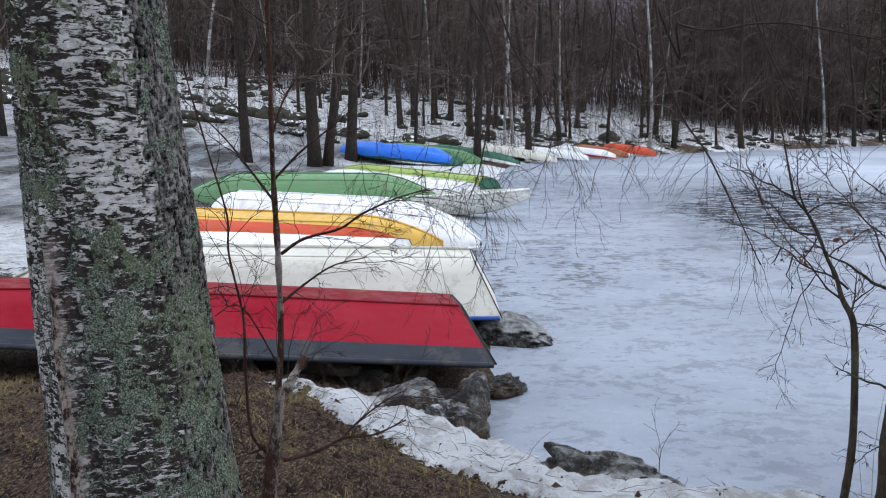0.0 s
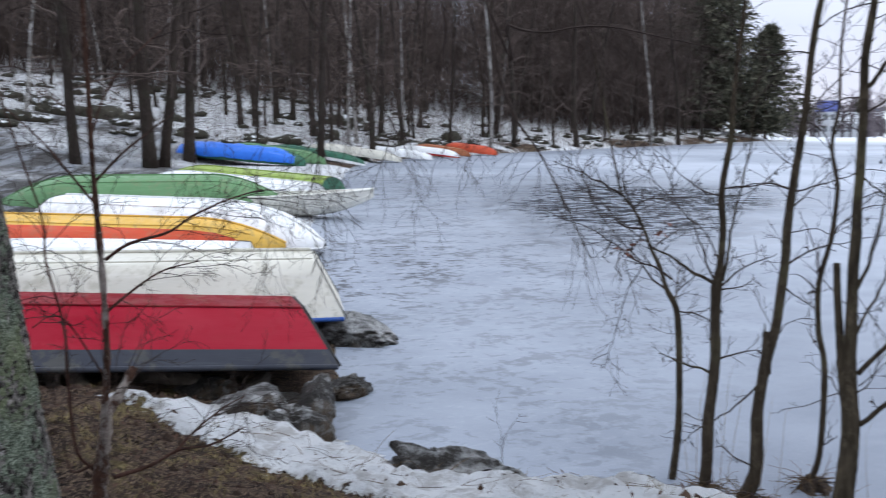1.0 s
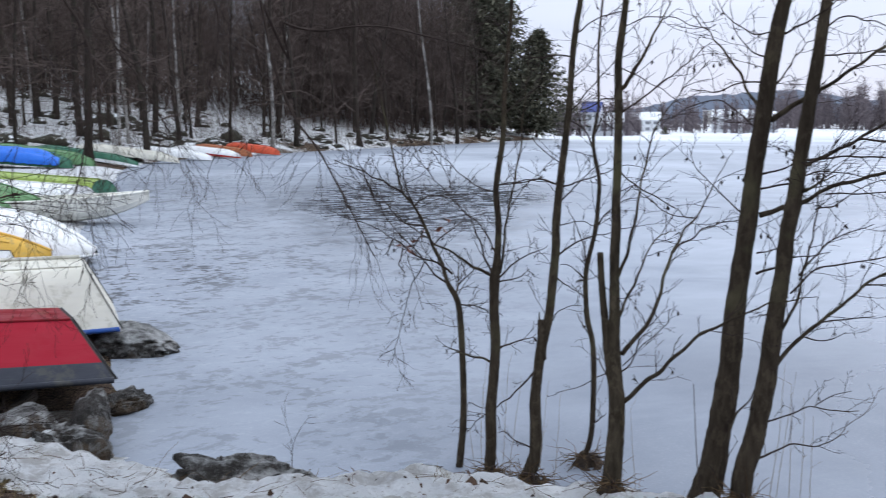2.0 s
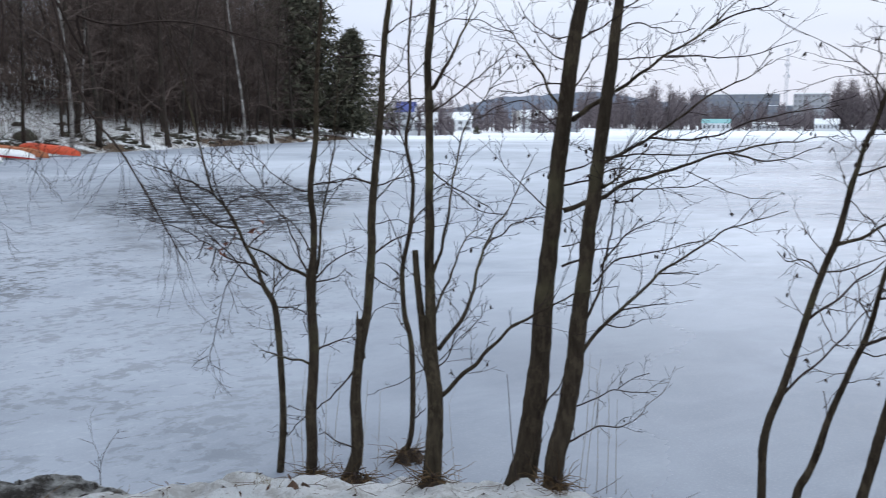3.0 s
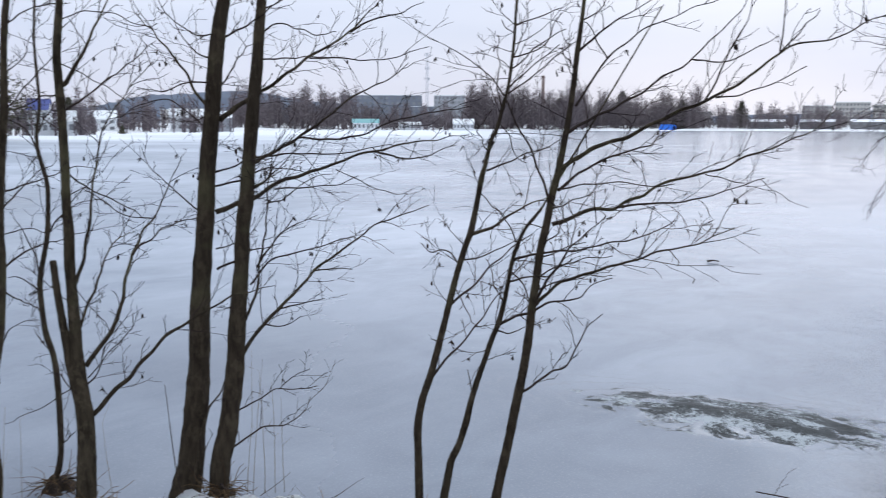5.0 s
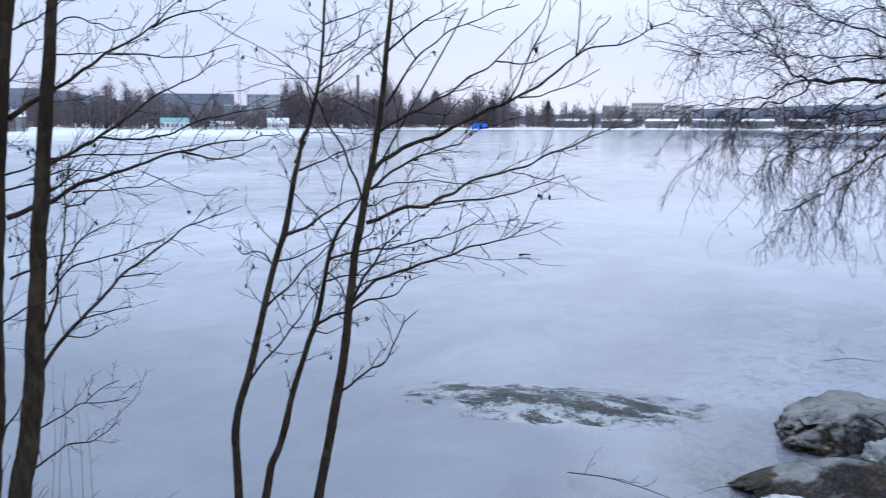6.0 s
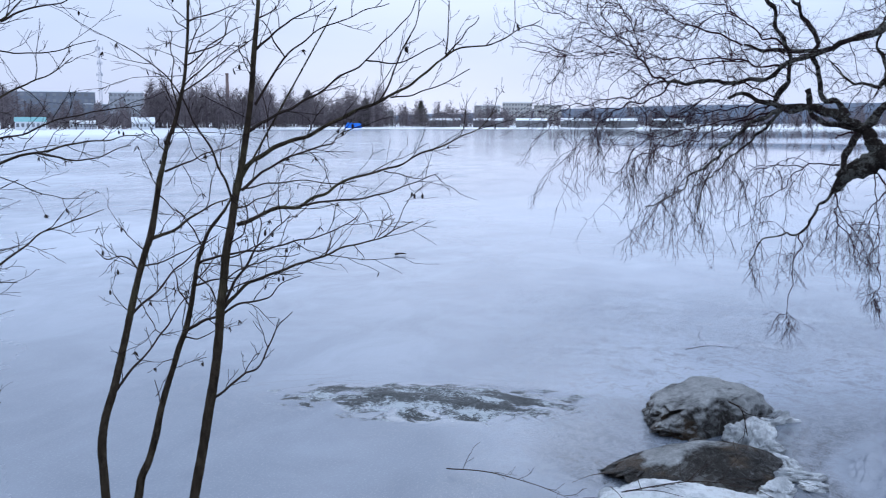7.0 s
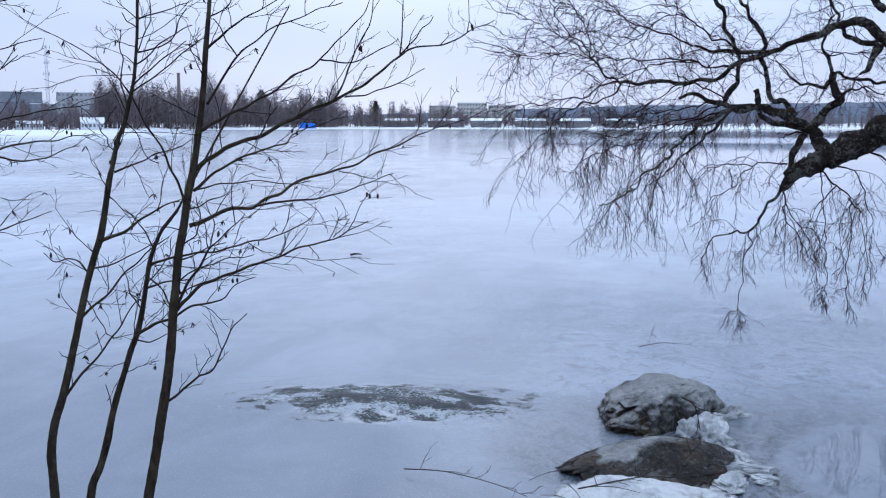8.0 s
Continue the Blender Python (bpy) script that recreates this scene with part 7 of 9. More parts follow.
bough.limb([(8.897, -1.884, 2.052), (8.928, -1.728, 2.103), (8.955, -1.581, 2.124), (8.972, -1.480, 2.187), (8.982, -1.417, 2.261), (9.002, -1.278, 2.230), (9.016, -1.176, 2.263)], 0.0342, 0.0171, 0.30)
bough.limb([(8.980, -1.427, 2.261), (8.981, -1.422, 2.366), (8.984, -1.404, 2.440)], 0.0314, 0.0257, 0.00)
bough.limb([(9.022, -1.123, 2.316), (9.000, -1.218, 2.431), (8.980, -1.251, 2.535), (8.962, -1.254, 2.638), (8.944, -1.236, 2.767), (8.933, -1.164, 2.870), (8.917, -1.106, 2.998), (8.897, -1.072, 3.150), (8.879, -1.015, 3.250), (8.859, -0.965, 3.451)], 0.0257, 0.0171, 0.30)
bough.limb([(8.920, -1.772, 2.192), (8.938, -1.712, 2.260), (8.956, -1.672, 2.323), (8.986, -1.576, 2.334), (9.005, -1.541, 2.403), (9.022, -1.532, 2.535), (9.043, -1.495, 2.641), (9.064, -1.467, 2.773), (9.080, -1.474, 2.878), (9.104, -1.438, 2.985), (9.134, -1.361, 3.094), (9.160, -1.308, 3.203), (9.188, -1.245, 3.312)], 0.0285, 0.0171, 0.30)
bough.limb([(8.591, -2.991, 2.453), (8.663, -2.775, 2.652), (8.757, -2.457, 2.849), (8.780, -2.374, 2.936), (8.804, -2.281, 3.004), (8.827, -2.192, 3.018), (8.859, -2.058, 2.985), (8.889, -1.922, 2.930), (8.917, -1.784, 2.884), (8.939, -1.667, 2.847), (8.956, -1.574, 2.789), (8.984, -1.403, 2.783), (9.005, -1.254, 2.787), (9.035, -1.011, 2.798), (9.051, -0.845, 2.859)], 0.0760, 0.0150, 0.30, 0.5)
bough.limb([(8.956, -1.574, 2.789), (8.980, -1.429, 2.751), (8.998, -1.307, 2.718), (9.016, -1.169, 2.663), (9.023, -1.112, 2.564), (9.032, -1.037, 2.529), (9.045, -0.909, 2.530), (9.063, -0.702, 2.506), (9.073, -0.543, 2.535), (9.082, -0.330, 2.510), (9.085, -0.223, 2.511), (9.087, -0.126, 2.506)], 0.0257, 0.0171, 0.70)
bough.limb([(9.087, -0.126, 2.506), (9.057, -0.004, 2.603), (9.012, 0.079, 2.698), (8.959, 0.134, 2.770), (8.901, 0.188, 2.862), (8.836, 0.294, 2.936), (8.767, 0.372, 3.009), (8.695, 0.450, 3.132), (8.618, 0.526, 3.252)], 0.0103, 0.0034, 1.00)
bough.limb([(9.085, 0.136, 2.779), (8.976, 0.176, 2.974), (8.817, 0.218, 3.116), (8.628, 0.344, 3.208)], 0.0062, 0.0034, 1.00)
bough.limb([(9.084, 0.192, 2.850), (9.151, 0.389, 2.951), (9.250, 0.563, 3.052), (9.361, 0.771, 3.134), (9.477, 1.015, 3.265)], 0.0062, 0.0026, 1.00)
bough.limb([(9.086, -0.159, 2.495), (9.117, -0.118, 2.415), (9.161, 0.045, 2.346), (9.211, 0.155, 2.309), (9.263, 0.296, 2.271), (9.320, 0.410, 2.199), (9.379, 0.526, 2.067), (9.440, 0.645, 1.968), (9.504, 0.748, 1.849)], 0.0103, 0.0034, 1.30)
bough.limb([(9.087, -0.115, 2.506), (9.044, 0.020, 2.494), (8.980, 0.099, 2.438), (8.906, 0.134, 2.371), (8.819, 0.308, 2.354), (8.717, 0.570, 2.315), (8.611, 0.721, 2.297), (8.498, 0.868, 2.190)], 0.0082, 0.0034, 1.30)
bough.limb([(9.081, 0.289, 2.268), (9.152, 0.375, 2.252), (9.251, 0.550, 2.283), (9.369, 0.672, 2.199), (9.499, 0.798, 2.084)], 0.0062, 0.0026, 1.20)
bough.limb([(9.051, -0.845, 2.859), (9.023, -0.631, 2.939), (8.970, -0.416, 3.016), (8.900, -0.202, 3.091), (8.818, -0.043, 3.162), (8.726, 0.113, 3.195)], 0.0103, 0.0034, 0.90)
bough.limb([(9.016, -1.169, 2.663), (9.076, -0.959, 2.659), (9.139, -0.858, 2.717), (9.216, -0.652, 2.714), (9.296, -0.442, 2.678), (9.376, -0.226, 2.619), (9.455, -0.060, 2.569), (9.537, 0.052, 2.516)], 0.0103, 0.0034, 0.90)
bough.limb([(9.051, -0.850, 2.711), (9.033, -0.481, 2.720), (8.980, -0.162, 2.720), (8.907, -0.012, 2.727), (8.822, 0.210, 2.750), (8.726, 0.418, 2.756), (8.615, 0.675, 2.761), (8.497, 0.874, 2.745)], 0.0082, 0.0026, 1.00)
bough.limb([(9.012, -1.202, 2.824), (9.116, -0.951, 2.969), (9.241, -0.772, 3.145), (9.375, -0.671, 3.243), (9.524, -0.540, 3.375)], 0.0103, 0.0052, 0.60)
bough.limb([(9.059, -0.757, 3.124), (9.127, -0.578, 3.135), (9.216, -0.426, 3.041), (9.316, -0.270, 2.945), (9.423, -0.136, 2.874), (9.536, 0.059, 2.801)], 0.0062, 0.0026, 0.80)
bough.limb([(8.762, -2.442, 3.104), (8.778, -2.382, 3.166), (8.791, -2.332, 3.266)], 0.0399, 0.0314, 0.00)
bough.limb([(8.776, -2.388, 2.837), (8.846, -2.255, 2.840), (8.914, -2.182, 2.898), (8.983, -2.136, 2.976), (9.060, -2.086, 3.148), (9.142, -2.031, 3.312)], 0.0285, 0.0114, 0.40)
bough.limb([(8.771, -2.408, 2.802), (8.722, -2.341, 2.671), (8.641, -2.279, 2.578), (8.542, -2.218, 2.534)], 0.0399, 0.0114, 0.00)
bough.limb([(8.889, -1.920, 2.083), (8.901, -1.991, 2.191), (8.924, -2.065, 2.269), (8.949, -2.156, 2.331), (9.007, -2.125, 2.415), (9.069, -2.095, 2.501), (9.121, -2.122, 2.587)], 0.0428, 0.0342, 0.10)
bough.limb([(8.860, -2.054, 2.542), (8.915, -2.012, 2.474), (8.990, -1.971, 2.447), (9.095, -1.841, 2.483), (9.197, -1.755, 2.568), (9.310, -1.640, 2.709)], 0.0285, 0.0057, 0.40)
bough.limb([(8.861, -2.048, 2.573), (8.931, -2.006, 2.730), (9.021, -2.003, 2.890), (9.116, -2.041, 3.027), (9.213, -2.122, 3.140)], 0.0200, 0.0086, 0.50)
bough.limb([(8.858, -2.062, 2.573), (8.895, -2.148, 2.574), (8.964, -2.207, 2.526), (9.021, -2.369, 2.502), (9.075, -2.571, 2.488), (9.143, -2.744, 2.531)], 0.0171, 0.0114, 0.50)
bough.limb([(8.860, -2.051, 2.268), (8.772, -2.167, 2.391), (8.666, -2.233, 2.437), (8.545, -2.296, 2.407), (8.406, -2.376, 2.354)], 0.0103, 0.0052, 0.50)
bough.limb([(8.871, -2.003, 2.716), (8.950, -2.142, 2.740), (9.069, -2.318, 2.747), (9.189, -2.585, 2.763)], 0.0062, 0.0034, 0.40)
bough.limb([(9.009, -1.227, 2.241), (9.001, -1.073, 2.194), (8.975, -0.943, 2.140), (8.941, -0.814, 2.033), (8.898, -0.709, 1.943), (8.848, -0.632, 1.821), (8.796, -0.528, 1.715), (8.740, -0.398, 1.637), (8.679, -0.306, 1.506), (8.616, -0.140, 1.429), (8.547, 0.015, 1.368)], 0.0200, 0.0057, 1.60)
bough.limb([(9.012, -1.203, 2.220), (9.042, -1.106, 2.140), (9.077, -1.036, 2.033), (9.118, -0.939, 1.951), (9.162, -0.839, 1.867), (9.209, -0.713, 1.726), (9.257, -0.585, 1.583), (9.302, -0.515, 1.437), (9.346, -0.491, 1.204)], 0.0171, 0.0057, 1.50)
bough.limb([(9.014, -1.187, 2.241), (9.069, -1.029, 2.194), (9.140, -0.853, 2.157), (9.216, -0.674, 2.086), (9.294, -0.518, 2.002), (9.377, -0.302, 1.916), (9.458, -0.079, 1.873), (9.540, 0.093, 1.794), (9.624, 0.208, 1.642)], 0.0103, 0.0034, 1.50)
bough.limb([(9.022, -1.122, 2.327), (9.018, -0.918, 2.221), (8.997, -0.710, 2.140), (8.968, -0.445, 2.102), (8.926, -0.233, 2.032), (8.874, -0.021, 1.978), (8.815, 0.137, 1.887)], 0.0082, 0.0034, 1.40)
bough.limb([(9.019, -1.146, 2.353), (9.068, -0.967, 2.435), (9.121, -0.863, 2.534), (9.180, -0.737, 2.495), (9.245, -0.583, 2.417), (9.310, -0.453, 2.337), (9.378, -0.292, 2.255), (9.447, -0.128, 2.142)], 0.0082, 0.0034, 1.20)
bough.limb([(9.034, -1.019, 2.338), (9.127, -0.874, 2.276), (9.257, -0.671, 2.252), (9.402, -0.462, 2.199), (9.557, -0.188, 2.085), (9.717, 0.042, 2.026)], 0.0082, 0.0034, 1.30)
bough.limb([(8.904, -1.852, 2.031), (8.891, -1.803, 1.958), (8.866, -1.759, 1.864), (8.834, -1.726, 1.803), (8.794, -1.712, 1.731), (8.758, -1.659, 1.660)], 0.0342, 0.0257, 0.10)
bough.limb([(8.904, -1.852, 2.031), (8.820, -1.712, 2.021), (8.677, -1.602, 2.012)], 0.0103, 0.0052, 0.00)
bough.limb([(8.941, -1.660, 1.501), (8.931, -1.611, 1.437), (8.917, -1.538, 1.319), (8.898, -1.464, 1.185), (8.875, -1.388, 1.105), (8.857, -1.257, 1.094), (8.838, -1.102, 1.060), (8.807, -1.010, 0.942), (8.770, -0.951, 0.756)], 0.0171, 0.0057, 0.90)
bough.limb([(8.984, -1.404, 1.093), (8.938, -1.408, 0.989), (8.878, -1.367, 0.779), (8.807, -1.328, 0.516), (8.726, -1.300, 0.313)], 0.0082, 0.0026, 0.80)
bough.limb([(8.940, -1.666, 1.490), (8.948, -1.719, 1.373), (8.978, -1.698, 1.284), (8.991, -1.789, 1.155), (9.002, -1.902, 0.993), (9.013, -2.018, 0.777), (9.042, -2.064, 0.609)], 0.0082, 0.0026, 1.00)
bough.limb([(8.938, -1.676, 1.480), (8.982, -1.742, 1.338), (9.044, -1.849, 1.177), (9.105, -2.020, 1.092), (9.189, -2.125, 0.919), (9.290, -2.190, 0.626)], 0.0062, 0.0026, 1.00)
bough.limb([(8.885, -1.941, 1.687), (8.835, -2.031, 1.649), (8.777, -2.097, 1.549), (8.701, -2.204, 1.479), (8.623, -2.287, 1.359), (8.557, -2.308, 1.213), (8.487, -2.329, 1.019), (8.414, -2.347, 0.727)], 0.0103, 0.0026, 1.10)
bough.limb([(8.845, -2.117, 1.733), (8.866, -2.280, 1.702), (8.929, -2.384, 1.543), (9.006, -2.487, 1.328), (9.097, -2.579, 1.052)], 0.0082, 0.0026, 1.20)
bough.limb([(8.869, -2.011, 1.699), (8.952, -2.049, 1.431), (9.070, -2.118, 1.044), (9.209, -2.190, 0.584), (9.374, -2.226, 0.327)], 0.0062, 0.0026, 0.90)
bough.limb([(8.817, -2.234, 1.455), (8.806, -2.277, 1.185), (8.807, -2.272, 0.763), (8.803, -2.287, 0.336)], 0.0062, 0.0026, 0.90)
bough.limb([(8.787, -2.347, 1.870), (8.790, -2.505, 1.810), (8.814, -2.655, 1.657), (8.867, -2.743, 1.293), (8.954, -2.749, 0.860)], 0.0103, 0.0034, 1.20)
bough.limb([(8.926, -1.737, 1.736), (8.995, -1.607, 1.732), (9.079, -1.493, 1.738), (9.174, -1.369, 1.668), (9.268, -1.294, 1.507), (9.381, -1.107, 1.383), (9.485, -1.034, 1.281)], 0.0082, 0.0026, 0.80)
bough.limb([(8.984, -1.402, 1.709), (8.920, -1.238, 1.732), (8.817, -1.046, 1.714), (8.684, -0.904, 1.750)], 0.0062, 0.0026, 0.70)
bough.limb([(8.846, -2.113, 1.545), (8.924, -2.063, 1.434), (9.036, -1.994, 1.305), (9.153, -1.976, 1.141)], 0.0062, 0.0026, 1.00)


# ---- forest ----
def bare_tree(seed, height, r0, bark, birch=False, branches=34):
    rng = random.Random(seed)
    tree = new("birch_tree" if birch else "forest_tree")
    pts = wander(rng, (0, 0, -0.5), (rng.gauss(0, 0.03), rng.gauss(0, 0.03), 1), height, 12, 0.035, 0.02)
    part("trunk", Shape().tube(pts, [r0 * (1.35 if i == 0 else 1) * (1 - 0.86 * i / 12) for i in range(13)], 9), bark, tree)
    s = Shape()
    for k in range(branches):
        t = 0.16 + 0.82 * (k + rng.random()) / branches
        i = int(t * 12)
        p = pts[i].lerp(pts[min(i + 1, 12)], t * 12 - i)
        a = rng.random() * 6.283
        steep = 0.25 + 0.7 * t if birch else rng.uniform(-0.1, 0.6) + 0.4 * t
        length = height * (0.30 - 0.20 * t) * rng.uniform(0.5, 1.1)
        twig(s, rng, p, (math.cos(a), math.sin(a), steep), length, 0.008 + length * 0.010, 2 if k % 3 == 0 else 1, 0.20, 0.02 if not birch else -0.03, 4, 0.8, 3, 0.006)
    part("crown", s, M_BRUSH, tree)
    return tree


def spruce(seed, height, width, layers=26):
    rng = random.Random(seed)
    tree = new("spruce_tree")
    part("trunk", Shape().tube([(0, 0, -0.4), (0.03, 0, height * 0.5), (0, 0, height)], [height * 0.014, height * 0.009, 0.02], 8), M_PINE, tree)
    s = Shape()
    for k in range(layers * 22):
        t = (k + rng.random()) / (layers * 22)
        z = height * (0.07 + 0.92 * t)
        a = rng.random() * 6.283
        wide = min(1.0, 0.55 + 1.6 * t) * min(1.0, (1.03 - t) * 1.35) ** 0.85
        lumpy = 0.85 + 0.75 * noise.noise((math.cos(a) * 1.3, math.sin(a) * 1.3, t * 5 + seed))
        reach = width * 0.55 * wide * rng.uniform(0.45, 1.0) * (lumpy + 0.2) + 0.12
        tip = Vector((math.cos(a) * reach, math.sin(a) * reach, z + reach * rng.uniform(-0.35, 0.10)))
        root = Vector((0, 0, z))
        for c in range(13):
            p = root.lerp(tip, 0.15 + 0.85 * c / 12) + Vector((rng.gauss(0, 0.12), rng.gauss(0, 0.12), rng.gauss(0, 0.16)))
            way = Vector((math.cos(a) * 0.7 + rng.gauss(0, 0.7), math.sin(a) * 0.7 + rng.gauss(0, 0.7), rng.gauss(-0.1, 0.6))).normalized()
            side = way.cross(Vector((rng.gauss(0, 1), rng.gauss(0, 1), rng.gauss(0, 1)))).normalized() * rng.uniform(0.07, 0.17)
            e = p + way * rng.uniform(0.35, 1.0)
            s.add([p - side, p + side, e], [(0, 1, 2)])
    part("crown", s, M_NEEDLE, tree)
    return tree


KINDS = [bare_tree(100 + k, h, r, M_BARK, branches=26) for k, (h, r) in enumerate([(15, 0.17), (17, 0.22), (13, 0.13), (19, 0.26), (14, 0.15), (16, 0.19)])]
BIRCHES = [bare_tree(200 + k, h, r, M_BIRCH, True, 26) for k, (h, r) in enumerate([(15, 0.11), (17, 0.13), (13, 0.09)])]
SPRUCES = [spruce(300 + k, h, w) for k, (h, w) in enumerate([(15.5, 14.0), (12, 10.0), (17, 12.0)])]
LABELS = {"forest_tree": ("dark bare deciduous tree on the snowy forest slope", "tree", "forest trees"),
          "birch_tree": ("slender white-barked bare birch at the forest edge", "tree", "forest birches"),
          "spruce_tree": ("dark green spruce at the forest edge", "tree", "forest spruces")}
for ob in KINDS + BIRCHES + SPRUCES:
    tagged(ob, *LABELS[ob.name.split(".")[0]])
USED = set()


def plant(kind, x, y, size=1.0, turn=0.0, lean=0.0):
    z = land_height(x, y) - 0.05
    m = pose(x, y, z, lean, lean * 0.6, turn)
    if kind not in USED:
        USED.add(kind)
        kind.matrix_world = m @ Matrix.Scale(size, 4)
        return kind
    ob = copy_thing(kind, m)
    ob.scale = (size,) * 3
    return ob


def polar(az, d):
    return d * math.sin(radians(az)), d * math.cos(radians(az))


for n, (az, d, kind, size) in enumerate([(-26.3, 36, 3, 1), (-16.9, 62, 7, 1), (-14.86, 48, 8, 1.1), (-12.3, 37, 1, 1), (-8.1, 38, 3, 1.1), (-7.4, 38.6, 5, 1.2), (-5.9, 41, 3, 1), (-2.68, 62, 1, 1),
                                         (-1.8, 46, 2, 0.8), (2.2, 46, 5, 1.1), (2.9, 60, 2, 1), (5.46, 55, 1, 1), (7.43, 64, 5, 1), (10.4, 68, 4, 1), (12.9, 70, 7, 1.2), (14.4, 74, 1, 1),
                                         (16.95, 80, 2, 1), (18.4, 83, 3, 1), (22.9, 95, 7, 1.2), (13.6, 73, 8, 0.8), (20.1, 92, 4, 1.1), (24.6, 104, 1, 1.1), (26.0, 115, 5, 1.1), (3.9, 60, 6, 1)]):
    x, y = polar(az, d)
    plant((KINDS + BIRCHES)[kind], x, y, size, n * 77.0, (n % 3 - 1) * 1.2)
for az, d, kind, size in [(29.6, 141, 0, 1.06), (29.0, 143, 1, 0.95), (26.9, 138, 2, 1.42), (25.6, 136, 0, 1.5), (20.0, 130, 2, 0.9)]:
    plant(SPRUCES[kind], *polar(az, d), size, az * 31)

rng = random.Random(77)
count = 0
while count < 210:
    az, d = rng.uniform(-40, 28.2), 40 + 105 * rng.random() ** 0.8
    x, y = polar(az, d)
    s = float(inland(np.array([x]), np.array([y]))[0])
    if s < (9 if y < 45 else 3.5) or d > 128 or (az < 4 and d < 60):
        continue
    kind = rng.choice(KINDS * 3 + BIRCHES)
    plant(kind, x, y, rng.uniform(0.75, 1.2), rng.uniform(0, 360), rng.gauss(0, 1.6))
    count += 1


def thicket(name, number, near, far, az0, az1, tall, material, label, seed, shore=4.0, density=4):
    """Bare undergrowth: stems with a few shoots each."""
    rng = random.Random(seed)
    s = Shape()
    xs, ys, hs = [], [], []
    while len(xs) < number:
        az, d = rng.uniform(az0, az1), near + (far - near) * rng.random() ** 0.9
        x, y = polar(az, d)
        xs.append(x), ys.append(y)
    land = inland(np.array(xs), np.array(ys))
    zs = terrain(np.array(xs), np.array(ys))[0]
    for x, y, z, q in zip(xs, ys, zs, land):
        if q < shore:
            continue
        h = tall * rng.uniform(0.35, 1.1) * min(1.0, max(0.12, (28.2 - math.degrees(math.atan2(x, y))) / 3.2)) ** 0.5
        top = Vector((x + rng.gauss(0, 0.10) * h, y + rng.gauss(0, 0.10) * h, z + h))
        foot = Vector((x, y, z - 0.1))
        r = 0.006 * h ** 0.6 + 0.004
        s.tube([foot, foot.lerp(top, 0.5) + Vector((rng.gauss(0, 0.05), rng.gauss(0, 0.05), 0)) * h, top], [r, r * 0.7, r * 0.25], 3, cap=False)
        for _ in range(density):
            t = rng.uniform(0.2, 0.95)
            p = foot.lerp(top, t)
            a = rng.random() * 6.283
            ln = h * rng.uniform(0.12, 0.34)
            tip = p + Vector((math.cos(a) * ln, math.sin(a) * ln, ln * rng.uniform(0.2, 1.2)))
            w = Vector((0, 0, r * 0.6))
            side = Vector((-math.sin(a), math.cos(a), 0)) * r * 0.6
            s.add([p - side, p + side, p + w, tip], [(0, 1, 3), (1, 2, 3), (2, 0, 3)])
    ob = part(name, s, material, flat=True)
    return tagged(ob, label, "undergrowth", kind="stuff")


thicket("undergrowth", 1700, 44, 98, -40, 28, 1.7, M_BRUSH, "thin bare bushes and shoots in the snowy forest", 51, 3.0)
thicket("undergrowth", 4600, 38, 98, -40, 28, 0.42, M_TWIG, "low dark twigs and heather on the snowy forest floor", 55, 2.0, 9)
thicket("shore_brush", 3600, 46, 135, 2, 29, 1.3, M_BRUSH, "low brown brush along the frozen shore", 54, 0.4, 6)
thicket("far_woods", 5500, 98, 190, 13, 27.3, 22, M_BRUSH, "dense brown leafless woods behind the forest edge", 53, 6.0, 14)
thicket("far_woods", 10000, 84, 165, -42, 20, 21, M_BRUSH, "dense brown leafless woods behind the forest edge", 52, 20.0, 12)

rng = random.Random(91)
STONES = [stone("mossy_stone", (0, 0, 0), (0.8, 0.6, 0.45), 30 + k, "mossy dark stone showing through the forest snow", M_MOSS, 0.05, 0.42, group="stones on the forest slope", sub=2) for k in range(4)]
count = 0
while count < 290:
    beach = count % 3 == 2
    az, d = (rng.uniform(4, 28), rng.uniform(48, 130)) if beach else (rng.uniform(-30, 24), rng.uniform(44, 92))
    x, y = polar(az, d)
    s = float(inland(np.array([x]), np.array([y]))[0])
    if s < (0.4 if beach else 5) or (beach and s > 6):
        continue
    m = pose(x, y, land_height(x, y) + 0.05, 0, 0, rng.uniform(0, 360))
    if count < 4:
        ob = STONES[count]
        ob.matrix_world = m
    else:
        ob = copy_thing(STONES[count % 4], m)
    k = rng.uniform(0.35, 1.1) * (1.9 if count % 13 == 0 else 1) * (0.75 if beach else 1)
    ob.scale = (k * rng.uniform(0.9, 1.6), k, k * rng.uniform(0.8, 1.3))
    count += 1


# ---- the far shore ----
# paler and greyer than the near twigs: distance haze mixed into the colour
M_FARWOOD = leafless_material("hazed_far_trees", (0.085, 0.072, 0.078), (0.225, 0.192, 0.200))
# blue-grey because the haze of distance is put into the base colour
M_HILL = plain_material("hazed_hill", (0.070, 0.088, 0.125), (0.120, 0.142, 0.19), 0.03, 0.95, 0.6)
M_WALL_GREY = plain_material("grey_plaster", (0.27, 0.28, 0.30), (0.37, 0.38, 0.40), 0.4, 0.9)
M_WALL_CREAM = plain_material("cream_plaster", (0.40, 0.385, 0.36), (0.52, 0.50, 0.47), 0.4, 0.9)
M_WALL_WHITE = plain_material("white_plaster", (0.62, 0.64, 0.66), (0.74, 0.75, 0.76), 0.4, 0.8)
M_WALL_DARK = plain_material("dark_timber_wall", (0.13, 0.125, 0.13), (0.25, 0.24, 0.24), 0.5, 0.85)
